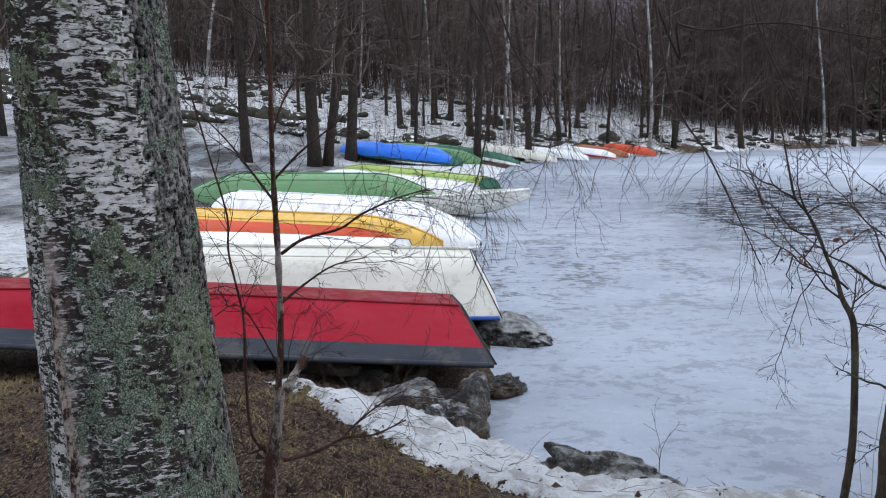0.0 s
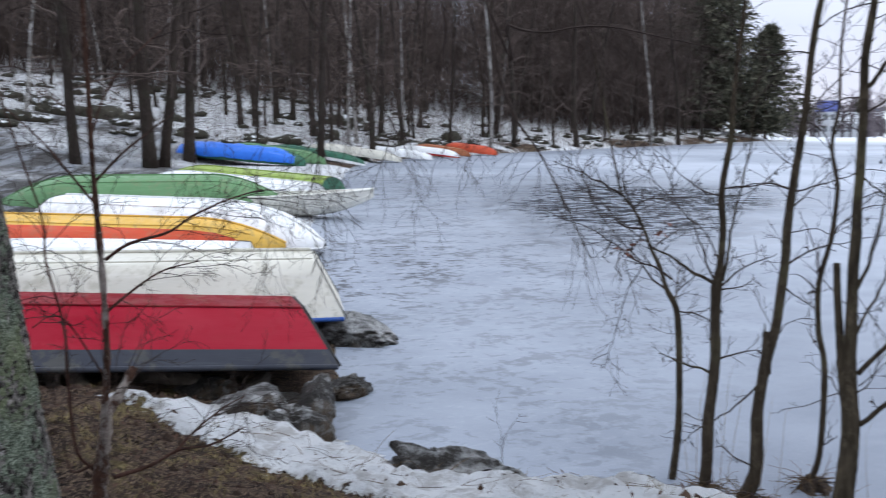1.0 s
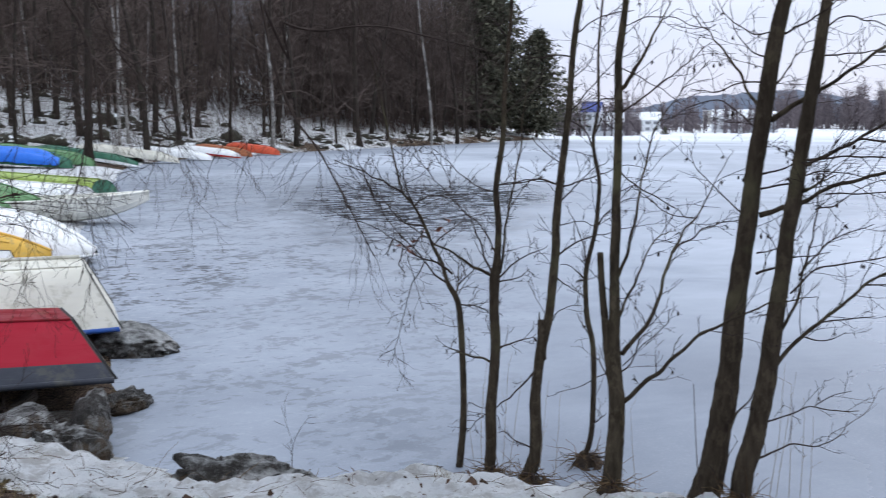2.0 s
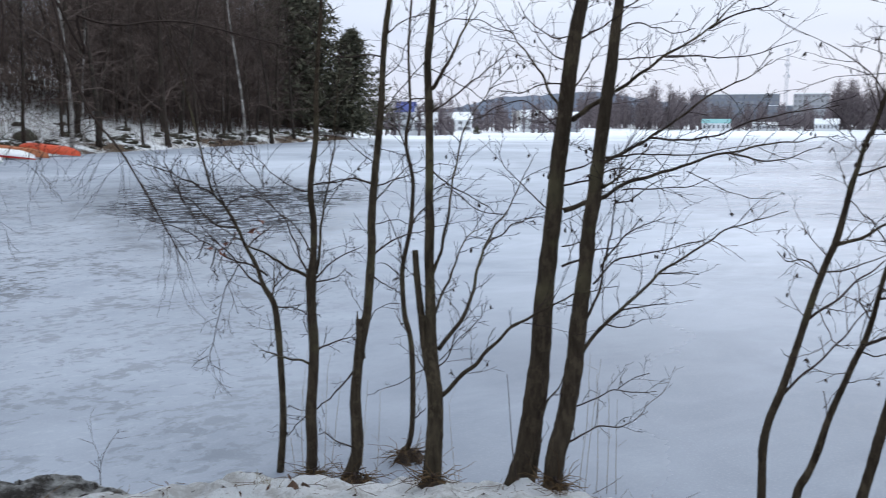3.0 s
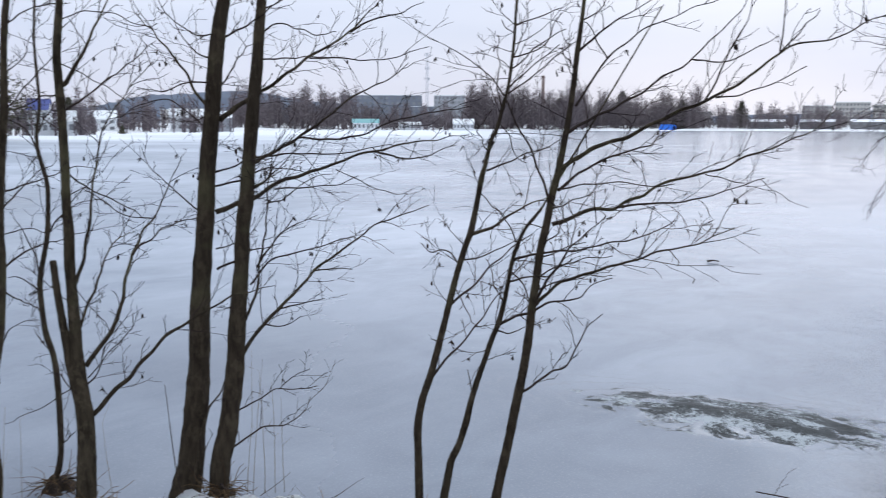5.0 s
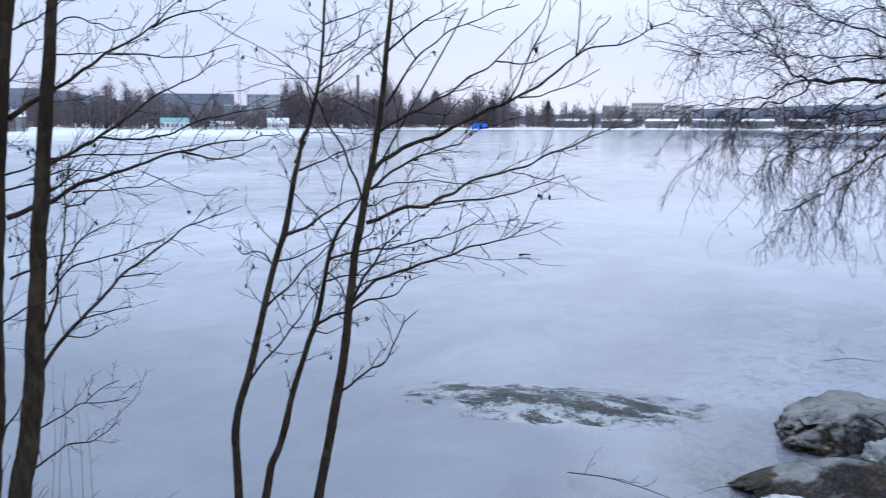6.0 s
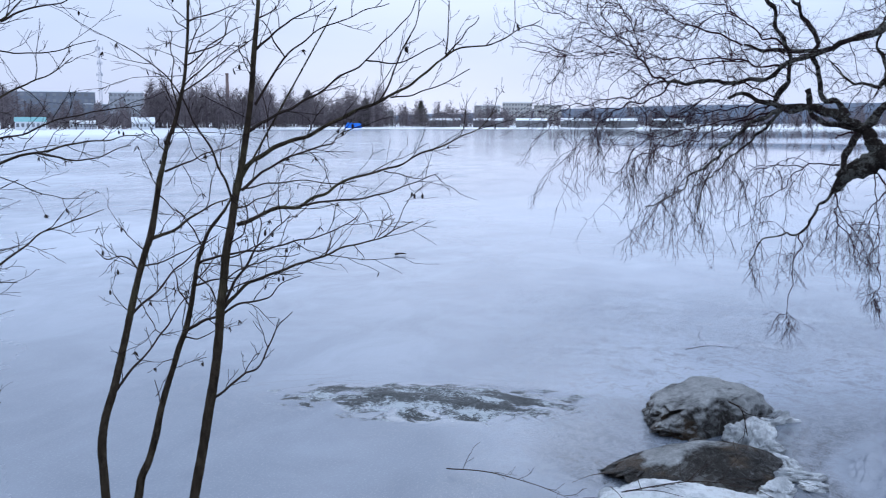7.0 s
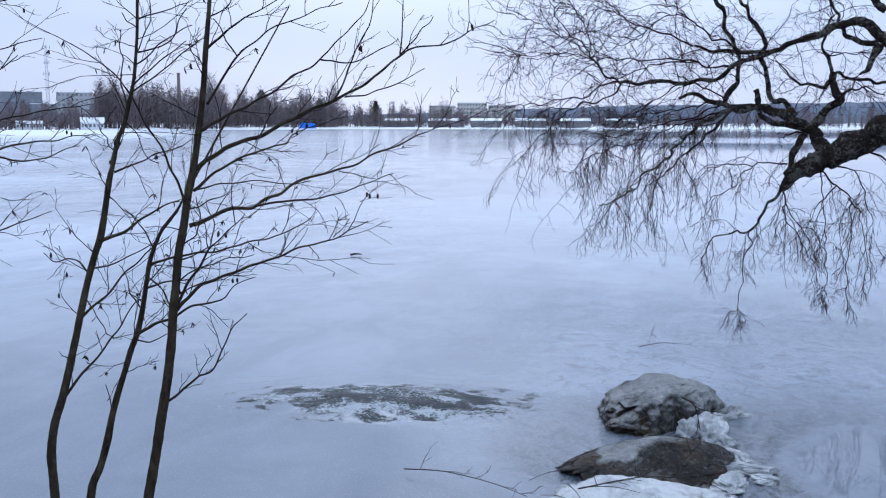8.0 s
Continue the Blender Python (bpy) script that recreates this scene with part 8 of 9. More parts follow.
M_WALL_SLATE = plain_material("slate_grey_panel", (0.15, 0.165, 0.20), (0.21, 0.23, 0.27), 0.4, 0.9)
M_WALL_BLUE = plain_material("blue_wall", (0.06, 0.08, 0.24), (0.11, 0.13, 0.34), 0.8, 0.7)
M_TEAL = plain_material("turquoise_roof", (0.13, 0.32, 0.34), (0.22, 0.42, 0.42), 0.8, 0.6)
M_BRICK = plain_material("brick_chimney", (0.14, 0.10, 0.095), (0.22, 0.165, 0.15), 0.6, 0.9)
n = Nodes("window_glass")
M_GLASS = n.done(n.mix(n.random(), (0.13, 0.135, 0.145), (0.23, 0.24, 0.26)), 0.3)


def far_woods(name, az0, az1, d0, d1, number, low, high, seed, label):
    """Bare trees of the far shore, too many and too far to count, their colour paled for haze."""
    rng = random.Random(seed)
    s = Shape()
    for _ in range(number):
        az, d = rng.uniform(az0, az1), rng.uniform(d0, d1)
        x, y = polar(az, d)
        h = rng.uniform(low, high) * (0.92 + 0.55 * noise.noise((az * 1.6, seed * 3.0, 0.0)) + 0.25 * noise.noise((az * 6.0, seed * 3.0, 5.0)))
        b = Vector((x, y, 0.0))
        s.tube([b, b + Vector((rng.gauss(0, 0.2), 0, h * 0.55)), b + Vector((rng.gauss(0, 0.4), 0, h))], [0.20, 0.13, 0.03], 3, cap=False)
        for _ in range(46):
            t = rng.uniform(0.12, 0.97)
            p = b + Vector((0, 0, h * t))
            a = rng.random() * 6.283
            ln = h * (0.34 - 0.22 * t) * rng.uniform(0.5, 1.2)
            tip = p + Vector((math.cos(a) * ln, math.sin(a) * ln, ln * rng.uniform(0.1, 1.1)))
            k = Vector((math.cos(az), math.sin(az), 0)) * rng.uniform(0.05, 0.11)
            s.add([p - k, p + k, p + Vector((0, 0, 0.18)), tip], [(0, 1, 3), (1, 2, 3), (2, 0, 3)])
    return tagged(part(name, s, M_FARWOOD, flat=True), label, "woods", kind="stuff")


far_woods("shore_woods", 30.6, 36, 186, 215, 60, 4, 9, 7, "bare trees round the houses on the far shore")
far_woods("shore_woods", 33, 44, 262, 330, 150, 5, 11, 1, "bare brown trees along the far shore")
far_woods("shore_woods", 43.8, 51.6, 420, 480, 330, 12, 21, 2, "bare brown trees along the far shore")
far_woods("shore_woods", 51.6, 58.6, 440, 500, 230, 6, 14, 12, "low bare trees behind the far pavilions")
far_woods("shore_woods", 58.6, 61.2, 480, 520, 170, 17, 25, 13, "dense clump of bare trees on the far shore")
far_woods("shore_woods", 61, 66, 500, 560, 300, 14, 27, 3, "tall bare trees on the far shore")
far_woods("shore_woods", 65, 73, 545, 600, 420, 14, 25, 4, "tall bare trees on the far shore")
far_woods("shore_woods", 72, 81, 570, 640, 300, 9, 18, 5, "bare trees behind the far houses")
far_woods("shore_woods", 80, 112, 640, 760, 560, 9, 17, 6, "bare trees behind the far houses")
for k, (az, d, s) in enumerate([(64.4, 590, 1.2), (66.0, 595, 1.25), (75.4, 600, 1.0), (68.3, 595, 1.45), (37.5, 228, 0.22), (34.6, 210, 0.5), (71.9, 560, 1.1)]):
    ob = plant(SPRUCES[k % 3], *polar(az, d), s, az * 13)
    ob["label"] = "dark conifer standing on the far shore"


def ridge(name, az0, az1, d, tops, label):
    """A long wooded hill on the horizon, with distance haze in its colour."""
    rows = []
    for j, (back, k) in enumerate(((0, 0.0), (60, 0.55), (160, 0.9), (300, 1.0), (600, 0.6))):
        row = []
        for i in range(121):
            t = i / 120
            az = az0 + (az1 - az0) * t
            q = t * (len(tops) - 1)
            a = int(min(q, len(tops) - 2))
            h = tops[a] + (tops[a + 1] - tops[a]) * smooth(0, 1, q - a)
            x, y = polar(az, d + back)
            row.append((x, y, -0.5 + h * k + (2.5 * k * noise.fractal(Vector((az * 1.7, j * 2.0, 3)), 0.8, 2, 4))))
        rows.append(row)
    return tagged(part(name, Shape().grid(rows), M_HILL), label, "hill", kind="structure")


ridge("backdrop_hill", 30, 64, 1000, [12, 24, 44, 50, 36, 22, 20, 22], "wooded hill beyond the lake, blue-grey with painted haze")
ridge("backdrop_hill", 62, 116, 1500, [14, 20, 26, 36, 42, 44, 46, 46], "wooded hill beyond the lake, blue-grey with painted haze")


def building(name, az, d, width, height, depth, wall, label, floors=0, columns=0, roof=None, gable=0.0, group="", base=0.3, turn=0.0):
    """A far building that faces the lake: walls, roof and its windows."""
    x, y = polar(az, d)
    top = thing(name, pose(x, y, base, 0, 0, turn - az), label, "building", group)
    w = width / 2
    part("wall", Shape().box((-w, 0, -0.5), (w, depth, height)), wall, top, flat=True)
    e = 0.25 if height < 12 else 0.1
    if gable:
        s = Shape().add([(-w - e, -e, height), (w + e, -e, height), (w + e, depth + e, height), (-w - e, depth + e, height), (-w - e, depth / 2, height + gable), (w + e, depth / 2, height + gable)],
                        [(0, 1, 5, 4), (2, 3, 4, 5), (3, 2, 1, 0)])
        for q in (-w, w):
            part("gable", Shape().add([(q, 0, height), (q, depth, height), (q, depth / 2, height + gable - 0.1)], [(0, 1, 2)]), wall, top, flat=True)
    else:
        s = Shape().box((-w - e, -e, height), (w + e, depth + e, height + 0.45))
    part("roof", s, roof or M_SNOW, top, flat=True)
    if floors and columns:
        dx, dz = width / columns, height / floors
        pane = Shape().box((-dx * 0.28, -0.06, -dz * 0.24), (dx * 0.28, 0.02, dz * 0.24)).mesh("window", M_GLASS, True)
        for i in range(columns):
            for j in range(floors):
                ob = new("window", pane)
                ob.parent = top
                ob.location = (-w + dx * (i + 0.5), 0, dz * (j + 0.55))
    return top


building("house", 32.9, 190, 3.8, 4.6, 4.2, M_WALL_WHITE, "white house with a blue roof by the ice", 2, 3, M_WALL_BLUE, 2.2, turn=-12)
building("house", 34.2, 190, 5.0, 2.4, 6, M_WALL_WHITE, "white house beside the blue one on the shore", 1, 3, None, 2.2)
building("house", 36.2, 262, 9, 3.4, 7, M_WALL_WHITE, "white house on the far shore", 2, 4, None, 2.4)
building("house", 41.3, 300, 11, 4.5, 8, M_WALL_WHITE, "pale house with a snowy roof on the far shore", 2, 5, None, 2.6)
building("house", 43.0, 310, 10, 4.2, 8, M_WALL_GREY, "grey house with a snowy roof on the far shore", 2, 4, None, 2.4)
building("pavilion", 52.2, 385, 11.0, 3.0, 6, M_WALL_WHITE, "white waterside pavilion with a turquoise roof", 1, 6, M_TEAL, 1.8)
building("pavilion", 58.4, 440, 10, 3.0, 7, M_WALL_WHITE, "white waterside pavilion with a snowy roof", 1, 6, None, 2.4)
building("house", 55.0, 450, 11, 2.5, 7, M_WALL_WHITE, "long low white shed on the far shore", 1, 8, None, 1.4)
building("apartment_building", 53.2, 760, 68, 27, 14, M_WALL_SLATE, "long grey apartment building above the far trees", 6, 15, None)
building("apartment_building", 55.9, 720, 20, 17, 14, M_WALL_SLATE, "low grey block beside the apartment buildings", 4, 5, None)
building("apartment_building", 57.5, 700, 24, 25, 14, M_WALL_GREY, "pale apartment building above the far trees", 7, 8, None)
building("apartment_building", 41.5, 640, 40, 12, 14, M_WALL_CREAM, "pale apartment building on the far hillside", 4, 10, None)
for k, (az, w, h) in enumerate([(73.0, 20, 15), (79.6, 24, 20), (81.5, 28, 23), (83.4, 26, 21)]):
    building("apartment_building", az, 830 + 12 * k, w, h, 14, M_WALL_CREAM, "pale apartment building behind the far shore's trees", 6, 10, None, group="apartment buildings on the far shore")
for k, az in enumerate([76.9, 79.7, 82.4, 85.2, 88.0, 90.8]):
    building("row_house", az, 585 + 4 * k, 20, 5.0, 9, M_WALL_DARK, "long dark timber row house with a snowy roof", 2, 9, None, 1.6, "row houses on the far shore")
chimney = thing("factory_chimney", (*polar(63.4, 640), 0.0), "tall slim brick factory chimney", "chimney")
part("shaft", Shape().tube([(0, 0, 0), (0, 0, 20), (0, 0, 37)], [1.5, 1.25, 1.0], 16), M_BRICK, chimney)
part("rim", Shape().tube([(0, 0, 36), (0, 0, 37.3)], [1.15, 1.15], 16), M_BRICK, chimney)
# steel of the far mast, its grey paled to carry the distance haze
M_STEEL = plain_material("hazed_mast_steel", (0.36, 0.38, 0.43), (0.46, 0.48, 0.53), 0.5, 0.6)


def radio_mast(az, d, height):
    """A lattice mast: three legs, rungs and braces, with aerials at three levels."""
    top = thing("radio_mast", (*polar(az, d), 0.0), "tall slim grey lattice mast behind the far trees", "mast")
    corner = lambda k, z: Vector((math.cos(k * 2.094) * (1.5 - 0.6 * z / height), math.sin(k * 2.094) * (1.5 - 0.6 * z / height), z))
    for k in range(3):
        part("leg", Shape().tube([corner(k, 0), corner(k, height)], [0.16, 0.11], 5), M_STEEL, top)
    s = Shape()
    for i in range(int(height / 3)):
        for k in range(3):
            s.tube([corner(k, i * 3.0), corner(k + 1, i * 3.0 + 3.0)], [0.09, 0.09], 3, cap=False)
            s.tube([corner(k, i * 3.0), corner(k + 1, i * 3.0)], [0.08, 0.08], 3, cap=False)
    part("bracing", s, M_STEEL, top)
    for z, reach in ((height * 0.66, 2.2), (height * 0.80, 1.8), (height - 1.0, 2.6)):
        a = Shape()
        for k in range(3):
            out = Vector((math.cos(k * 2.1 + z) * reach, math.sin(k * 2.1 + z) * reach, 0))
            a.tube([Vector((0, 0, z)), out + Vector((0, 0, z))], [0.10, 0.10], 4)
            a.tube([out + Vector((0, 0, z - 1.1)), out + Vector((0, 0, z + 1.1))], [0.28, 0.28], 6)
        part("aerial", a, M_STEEL, top, "ring of grey aerials")


radio_mast(56.1, 690, 57.0)
tent = thing("tarpaulin", pose(*polar(71.1, 470), 0.5, 0, 0, -71), "bright blue tarpaulin over a boat on the far shore", "tarpaulin")
part("sheet", Shape().add([(-4.5, 0, 0), (4.5, 0, 0), (4, 2, 2.6), (-3.2, 2, 3.0), (-4.5, 4, 0), (4.5, 4, 0)], [(0, 1, 2, 3), (3, 2, 5, 4), (0, 3, 4), (1, 5, 2)]), M_TARP, tent, flat=True)



# ---- litter, grass and small things on the bank ----
def scatter(number, rng, inside):
    """Places on the bank, with their heights."""
    xs, ys = [], []
    while len(xs) < number:
        x, y = rng.uniform(-4.5, 3.7), rng.uniform(1.6, 6.4)
        if inside(x, y):
            xs.append(x), ys.append(y)
    z, snow = terrain(np.array(xs), np.array(ys))[:2]
    white = snow + 0.2 * fbm(np.array(xs), np.array(ys), 6.5, 4, 9)
    return [p for p, w in zip(zip(xs, ys, z, inland(np.array(xs), np.array(ys))), white) if w < 0.42 or rng.random() < 0.05]


def grass():
    rng = random.Random(61)
    s = Shape()
    for x, y, z, q in scatter(1150, rng, lambda x, y: 2.2 < math.hypot(x, y) < 7):
        if q < 0.1:
            continue
        clump = noise.noise((x * 0.9, y * 0.9, 2.0))
        if clump < -0.05 and rng.random() < 0.8:
            continue
        for _ in range(rng.randint(8, 22)):
            a, h = rng.random() * 6.283, rng.uniform(0.025, 0.095)
            p = Vector((x + rng.gauss(0, 0.035), y + rng.gauss(0, 0.035), z - 0.01))
            d = Vector((math.cos(a), math.sin(a), 0))
            w = Vector((-d.y, d.x, 0)) * 0.0016
            m = p + d * h * 0.55 + Vector((0, 0, h * 0.50))
            e = p + d * h * rng.uniform(0.9, 1.7) + Vector((0, 0, h * rng.uniform(0.08, 0.55)))
            s.add([p - w, p + w, m + w * 0.8, m - w * 0.8, e], [(0, 1, 2, 3), (3, 2, 4)])
    return tagged(part("dead_grass", s, M_GRASS, flat=True), "dry straw-coloured grass on the bank", "grass", kind="stuff")


def litter():
    rng = random.Random(62)
    s = Shape()
    for x, y, z, q in scatter(9000, rng, lambda x, y: 2.4 < math.hypot(x, y) < 7.5):
        if q < 0.05:
            continue
        r = rng.uniform(0.005, 0.017)
        a, tip = rng.random() * 6.283, rng.gauss(0, 0.5)
        u = Vector((math.cos(a), math.sin(a), tip)) * r
        v = Vector((-math.sin(a), math.cos(a), rng.gauss(0, 0.5))) * r * rng.uniform(0.4, 0.8)
        p = Vector((x, y, z + 0.006 + abs(tip) * r))
        s.add([p - u, p - v * 0.9 + Vector((0, 0, r * 0.2)), p + u, p + v + Vector((0, 0, r * 0.3))], [(0, 1, 2, 3)])
    return tagged(part("leaf_litter", s, M_LEAF, flat=True), "wet brown fallen leaves on the bank", "leaves", kind="stuff")


def crumbs():
    """Rough lumps of soil and old snow."""
    rng = random.Random(63)
    s = Shape()
    for x, y, z, q in scatter(2600, rng, lambda x, y: 2.4 < math.hypot(x, y) < 7.0):
        if q < 0.2:
            continue
        r = rng.uniform(0.008, 0.035)
        vs = [Vector((rng.uniform(-1, 1), rng.uniform(-1, 1), 0)).normalized() * r * rng.uniform(0.6, 1.2) + Vector((x, y, z - r * 0.2)) for _ in range(1)]
        ring = [Vector((x + math.cos(k * 1.2566 + 0.4) * r * rng.uniform(0.7, 1.3), y + math.sin(k * 1.2566 + 0.4) * r * rng.uniform(0.7, 1.3), z - r * 0.3)) for k in range(5)]
        top = Vector((x + rng.gauss(0, r * 0.3), y + rng.gauss(0, r * 0.3), z + r * rng.uniform(0.4, 0.9)))
        s.add(ring + [top], [(k, (k + 1) % 5, 5) for k in range(5)])
    return tagged(part("soil_crumbs", s, M_SOIL, flat=True), "dark crumbs of frozen soil on the bank", "soil", kind="stuff")


M_LEAF = leafless_material("wet_leaves", (0.018, 0.011, 0.009), (0.095, 0.058, 0.042))
M_SOIL = leafless_material("frozen_soil", (0.014, 0.010, 0.008), (0.075, 0.050, 0.037))
grass()
litter()
crumbs()


def stick(path, r, label, seed, forks=3):
    rng = random.Random(seed)
    base = Vector(path[0])
    s = Shape()
    pts = spline([Vector(p) - base for p in path], 5)
    s.tube(pts, taper(len(pts), r, r * 0.4), 5)
    for q in range(2, len(pts) - 1, 3):
        if forks:
            d = (pts[q + 1] - pts[q]).normalized()
            twig(s, rng, pts[q], d + Vector((rng.gauss(0, 0.6), rng.gauss(0, 0.6), rng.uniform(0.0, 0.3))), rng.uniform(0.12, 0.3), r * 0.5, 1, 0.15, 0.0, forks, 0.7, 3, 0.0012)
    return tagged(placed(part("fallen_stick", s, M_TWIG), base), label, "stick")


stick([(5.15, 1.12, 0.03), (5.08, 0.85, 0.06), (5.0, 0.55, 0.04), (4.9, 0.35, 0.02)], 0.004, "dark forked twig lying on the ice", 1)
stick([(13.9, 4.0, 0.02), (13.95, 3.92, 0.03), (14.0, 3.84, 0.02)], 0.02, "small dark stick frozen on the lake ice", 2, 0)
stick([(8.6, -0.4, 0.01), (8.7, -0.6, 0.03), (8.75, -0.75, 0.02)], 0.004, "thin twig lying on the ice", 3)
stick([(1.28, 5.05, 0.01), (1.30, 5.1, 0.18), (1.36, 5.12, 0.30)], 0.003, "thin dry stalk standing in the ice", 4)
stick([(2.95, 3.25, 0.0), (2.9, 3.35, 0.35), (2.88, 3.40, 0.85)], 0.004, "thin dry stalk standing at the ice edge", 5, 0)
stick([(4.2, 0.05, 0.38), (4.35, -0.25, 0.40), (4.4, -0.5, 0.39)], 0.0035, "brown stick on the snowy boulder", 6)
for k in range(12):
    a, u = 0.7 * k, 0.10 + 0.03 * (k % 3)
    x, y = 4.72 + 0.34 * math.cos(a), -0.25 + 0.42 * math.sin(a * 1.7)
    stick([(x, y, 0.15 + 0.012 * (k % 2)), (x + u * math.cos(2.3 * k), y + u * math.sin(2.3 * k), 0.172), (x + 2 * u * math.cos(2.3 * k), y + 2 * u * math.sin(2.3 * k), 0.155)], 0.0028, "brown stalk on the snowy boulder", 80 + k, 0)
stick([(6.05, -0.58, 0.30), (6.0, -0.66, 0.26), (5.98, -0.70, 0.10)], 0.006, "thin brown twig stuck to the icy boulder", 7)
for k, (x, y, n2) in enumerate([(-0.9, 6.65, 9), (-1.5, 6.6, 4), (-0.25, 6.55, 0), (-2.4, 6.7, 3)]):
    log = Shape()
    w = 0.30 + 0.04 * k
    log.tube([(-w, 0.02, 0), (0, 0, 0.012), (w, -0.02, 0)], [0.05, 0.055, 0.048], 10)
    ob = part("log", log, M_WOOD)
    ob.matrix_world = pose(x, y, land_height(x, y) + 0.05, 0, 0, 80 + 9 * n2)
    tagged(ob, "weathered round timber under the red boat", "log", "timbers under the boat")


def bank_straw():
    """Straw and thin twigs that lie along the edge of the bank and out of its snow."""
    rng = random.Random(66)
    s = Shape()
    xs, ys = np.array([rng.uniform(-0.6, 3.95) for _ in range(5200)]), np.array([rng.uniform(0.6, 5.4) for _ in range(5200)])
    land, zs = inland(xs, ys), terrain(xs, ys)[0]
    for x, y, z, q in zip(xs, ys, zs, land):
        thick = noise.noise((x * 1.7, y * 1.7, 3.0))
        if not 0.0 < q < 0.75 or rng.random() > (0.95 if q < 0.22 else 0.30) * (0.55 + 1.2 * thick):
            continue
        a, up = rng.random() * 6.283, rng.uniform(-0.05, 0.25) if rng.random() < 0.85 else rng.uniform(0.4, 1.2)
        reach = rng.uniform(0.05, 0.22)
        s.tube(wander(rng, (x, y, z + 0.012), (math.cos(a), math.sin(a), up), reach, 3, 0.15, -0.04), taper(4, rng.uniform(0.0012, 0.0026), 0.0008), 3, cap=False)
    return tagged(part("dry_straw", s, M_STALK), "brown straw and thin twigs along the snowy bank", "straw", kind="stuff")


def reed(az, height, seed):
    rng = random.Random(seed)
    x, y = polar(az, 5.05)
    s = Shape()
    pts = wander(rng, (0, 0, -0.02), (rng.gauss(0, 0.05), rng.gauss(0, 0.05), 1), height, 6, 0.035, 0.0)
    s.tube(pts, taper(7, 0.0022, 0.0008), 4)
    for p in pts[3:]:
        if rng.random() < 0.5:
            s.tube(wander(rng, p, (rng.gauss(0, 0.6), rng.gauss(0, 0.6), 0.8), rng.uniform(0.04, 0.12), 2, 0.1), [0.001, 0.0008, 0.0006], 3, cap=False)
    tagged(placed(part("dry_reed", s, M_REED), (x, y, 0.0)), "thin pale dry reed standing in the ice", "reed", "reeds at the bank")


def withered_leaves():
    """A few brown leaves that still hang in the alder's top."""
    rng = random.Random(8)
    for k in range(12):
        x, y, z = 1.65 + 0.022 * k + rng.gauss(0, 0.02), 4.15 + rng.gauss(0, 0.03), 1.47 + 0.012 * k + rng.gauss(0, 0.02)
        s = Shape()
        u = Vector((rng.gauss(0, 1), rng.gauss(0, 1), rng.gauss(-0.4, 0.5))).normalized() * rng.uniform(0.015, 0.028)
        v = u.cross(Vector((rng.gauss(0, 1), rng.gauss(0, 1), rng.gauss(0, 1)))).normalized() * 0.010
        c = u.cross(v).normalized() * 0.006
        s.add([-u, v * 0.8 + c, u * 0.2 + v + c * 1.4, u, u * 0.2 - v + c * 1.4, -v * 0.8 + c], [(0, 1, 2, 3), (0, 3, 4, 5)])
        s.tube([-u, -u * 1.6 + Vector((0, 0, 0.006))], [0.001, 0.001], 3)
        tagged(placed(part("withered_leaf", s, M_LEAF_RED), (x, y, z)), "withered red-brown leaf hanging in the thin alder", "leaf", "leaves left in the alder")


M_LEAF_RED = plain_material("withered_leaf", (0.075, 0.026, 0.018), (0.17, 0.070, 0.045), 30, 0.8)
withered_leaves()


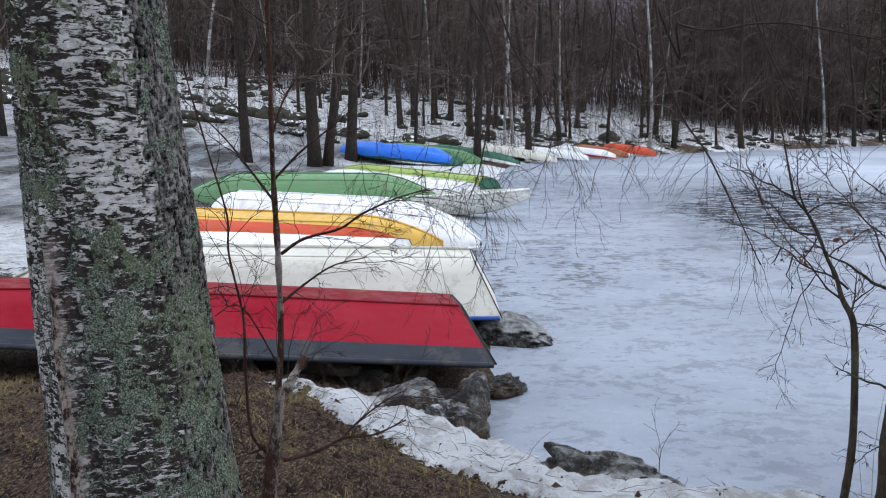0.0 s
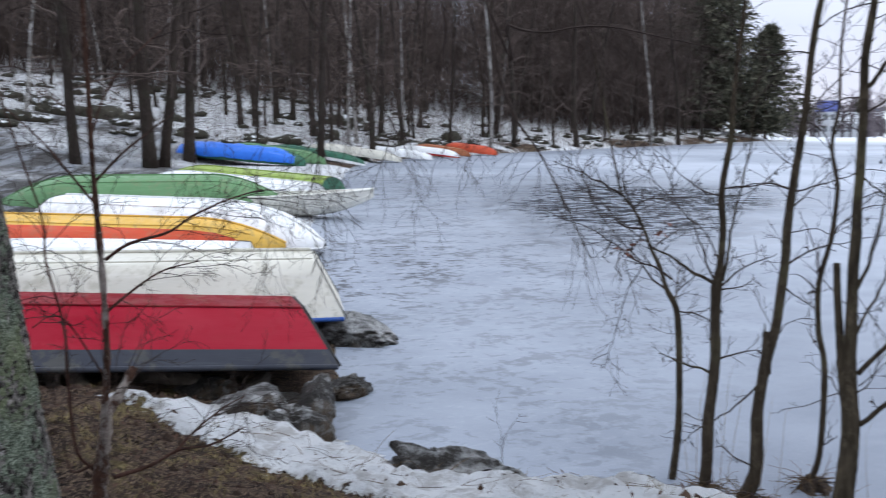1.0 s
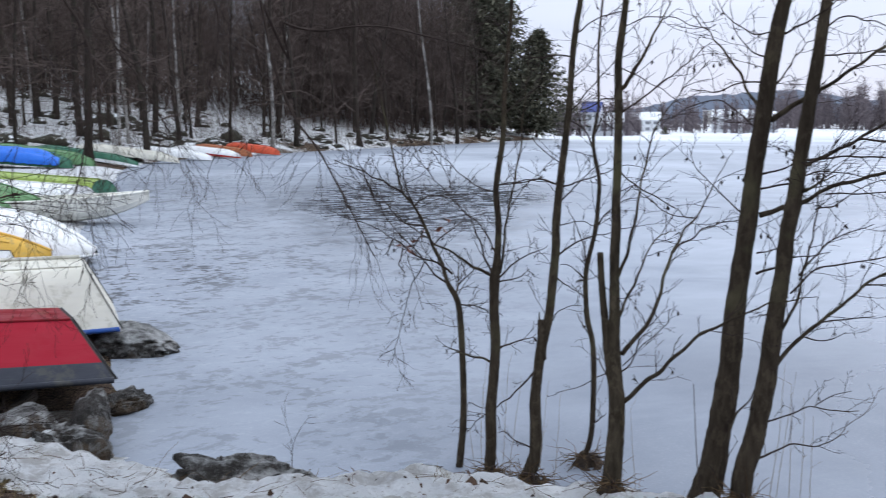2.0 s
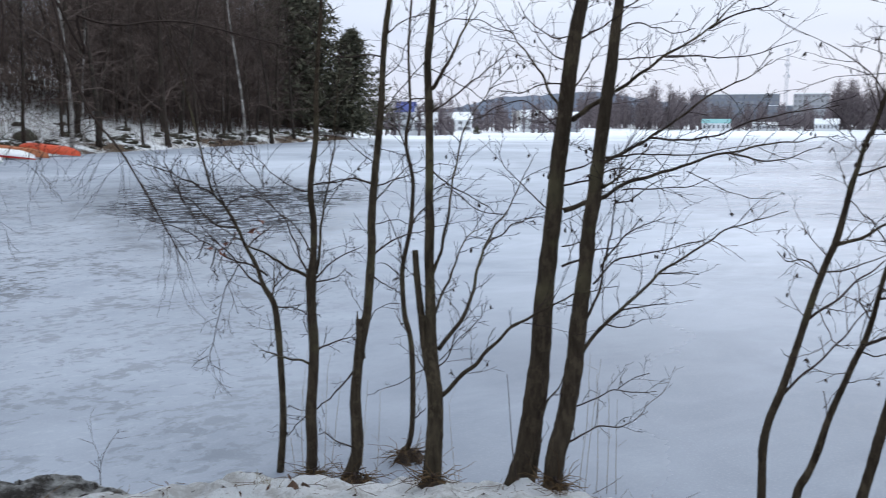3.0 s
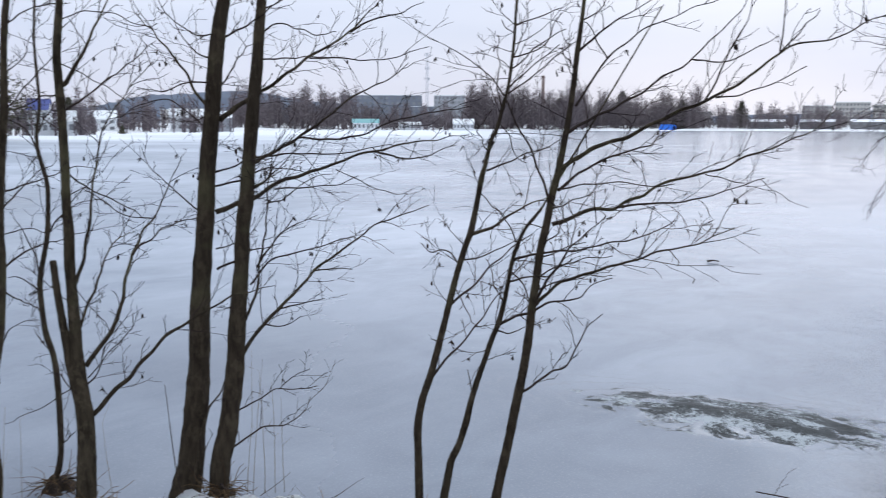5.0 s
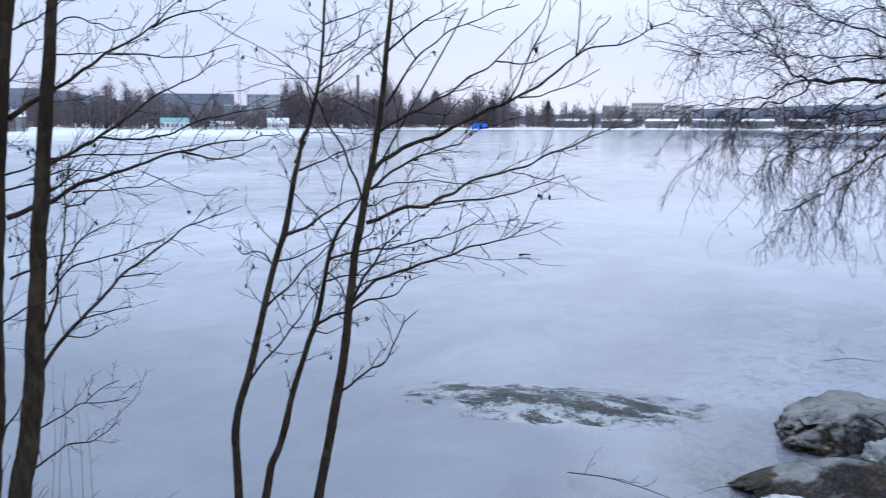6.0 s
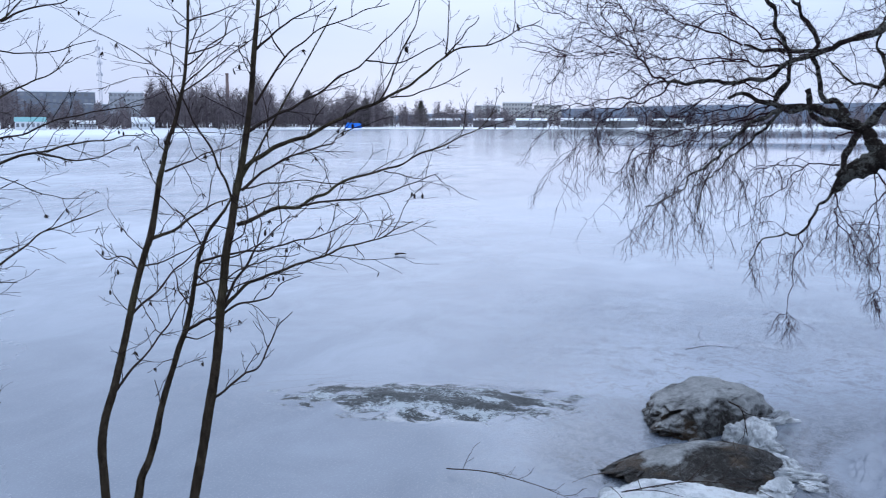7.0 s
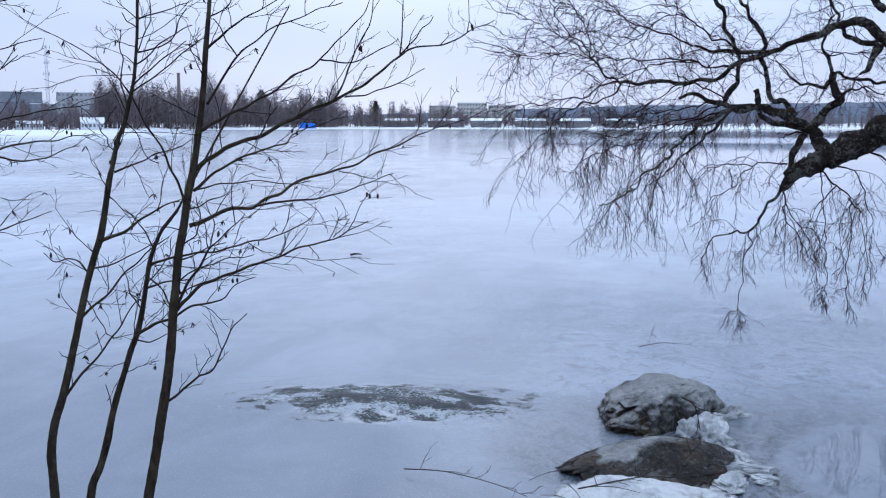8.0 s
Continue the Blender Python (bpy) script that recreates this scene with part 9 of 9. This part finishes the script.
def root_clump(place, size, seed, label):
    """Roots, soil and dead grass round the foot of an alder."""
    rng = random.Random(seed)
    top = thing("root_clump", place, label, "roots", "clumps of roots on the bank")
    s = Shape()
    rows = []
    for i in range(9):
        t = i / 8
        rows.append([(size[0] * math.cos(a) * t * (1 + 0.35 * noise.noise((math.cos(a) * 2, math.sin(a) * 2, seed))), size[1] * math.sin(a) * t * (1 + 0.35 * noise.noise((math.cos(a) * 2, math.sin(a) * 2, seed + 5.0))),
                      size[2] * (1 - t * t) - 0.04 + 0.05 * noise.noise((math.cos(a) * 3 * t, math.sin(a) * 3 * t, seed + 9.0))) for a in [2 * math.pi * k / 24 for k in range(25)]])
    part("soil", s.grid(rows), M_CLOD, top)
    f = Shape()
    for _ in range(55):
        a, t = rng.random() * 6.283, rng.random() ** 0.6
        p = Vector((size[0] * math.cos(a) * t, size[1] * math.sin(a) * t, size[2] * (1 - t * t) - 0.02))
        d = Vector((math.cos(a) + rng.gauss(0, 0.5), math.sin(a) + rng.gauss(0, 0.5), rng.uniform(-0.1, 0.7)))
        f.tube(wander(rng, p, d, rng.uniform(0.06, 0.22), 4, 0.3, -0.12), taper(5, 0.0028, 0.001), 3, cap=False)
    part("dry_grass", f, M_STALK, top)["kind"] = "stuff"
    g = Shape()
    for _ in range(5):
        a = rng.random() * 6.283
        g.tube(wander(rng, (0, 0, size[2] * 0.6), (math.cos(a), math.sin(a), -0.15), size[0] * rng.uniform(0.6, 1.2), 6, 0.28, -0.05), taper(7, 0.007, 0.002), 5)
    part("root_mat", g, M_TWIG, top)["kind"] = "stuff"
    return top


M_STALK = leafless_material("brown_stalks", (0.05, 0.032, 0.020), (0.17, 0.115, 0.065))
M_REED = leafless_material("dry_reeds", (0.16, 0.13, 0.10), (0.30, 0.26, 0.21))
bank_straw()
for k, az in enumerate((26.3, 26.8, 28.2, 28.6, 30.6, 31.5, 36.9, 45.0, 45.35, 46.1, 46.8, 47.4)):
    reed(az, 0.52 + 0.07 * (k * 5 % 6), 400 + k)
M_CLOD = plain_material("dark_wet_soil", (0.014, 0.010, 0.008), (0.095, 0.064, 0.042), 18, 0.9, 1.0)
root_clump((3.04, 4.55, 0.00), (0.14, 0.12, 0.09), 71, "clump of roots and dead grass at an alder's foot")
root_clump((2.55, 4.38, 0.05), (0.096, 0.084, 0.042), 72, "clump of roots and dead grass at an alder's foot")
root_clump((2.53, 3.56, 0.33), (0.072, 0.072, 0.035), 73, "clump of roots and dead grass at an alder's foot")
root_clump((3.02, 3.19, 0.32), (0.078, 0.078, 0.035), 74, "clump of roots and dead grass at an alder's foot")
root_clump((3.11, 2.04, 0.37), (0.072, 0.072, 0.035), 75, "clump of roots and dead grass at an alder's foot")
root_clump((2.39, 4.59, 0.05), (0.060, 0.072, 0.035), 76, "clump of roots and dead grass at an alder's foot")
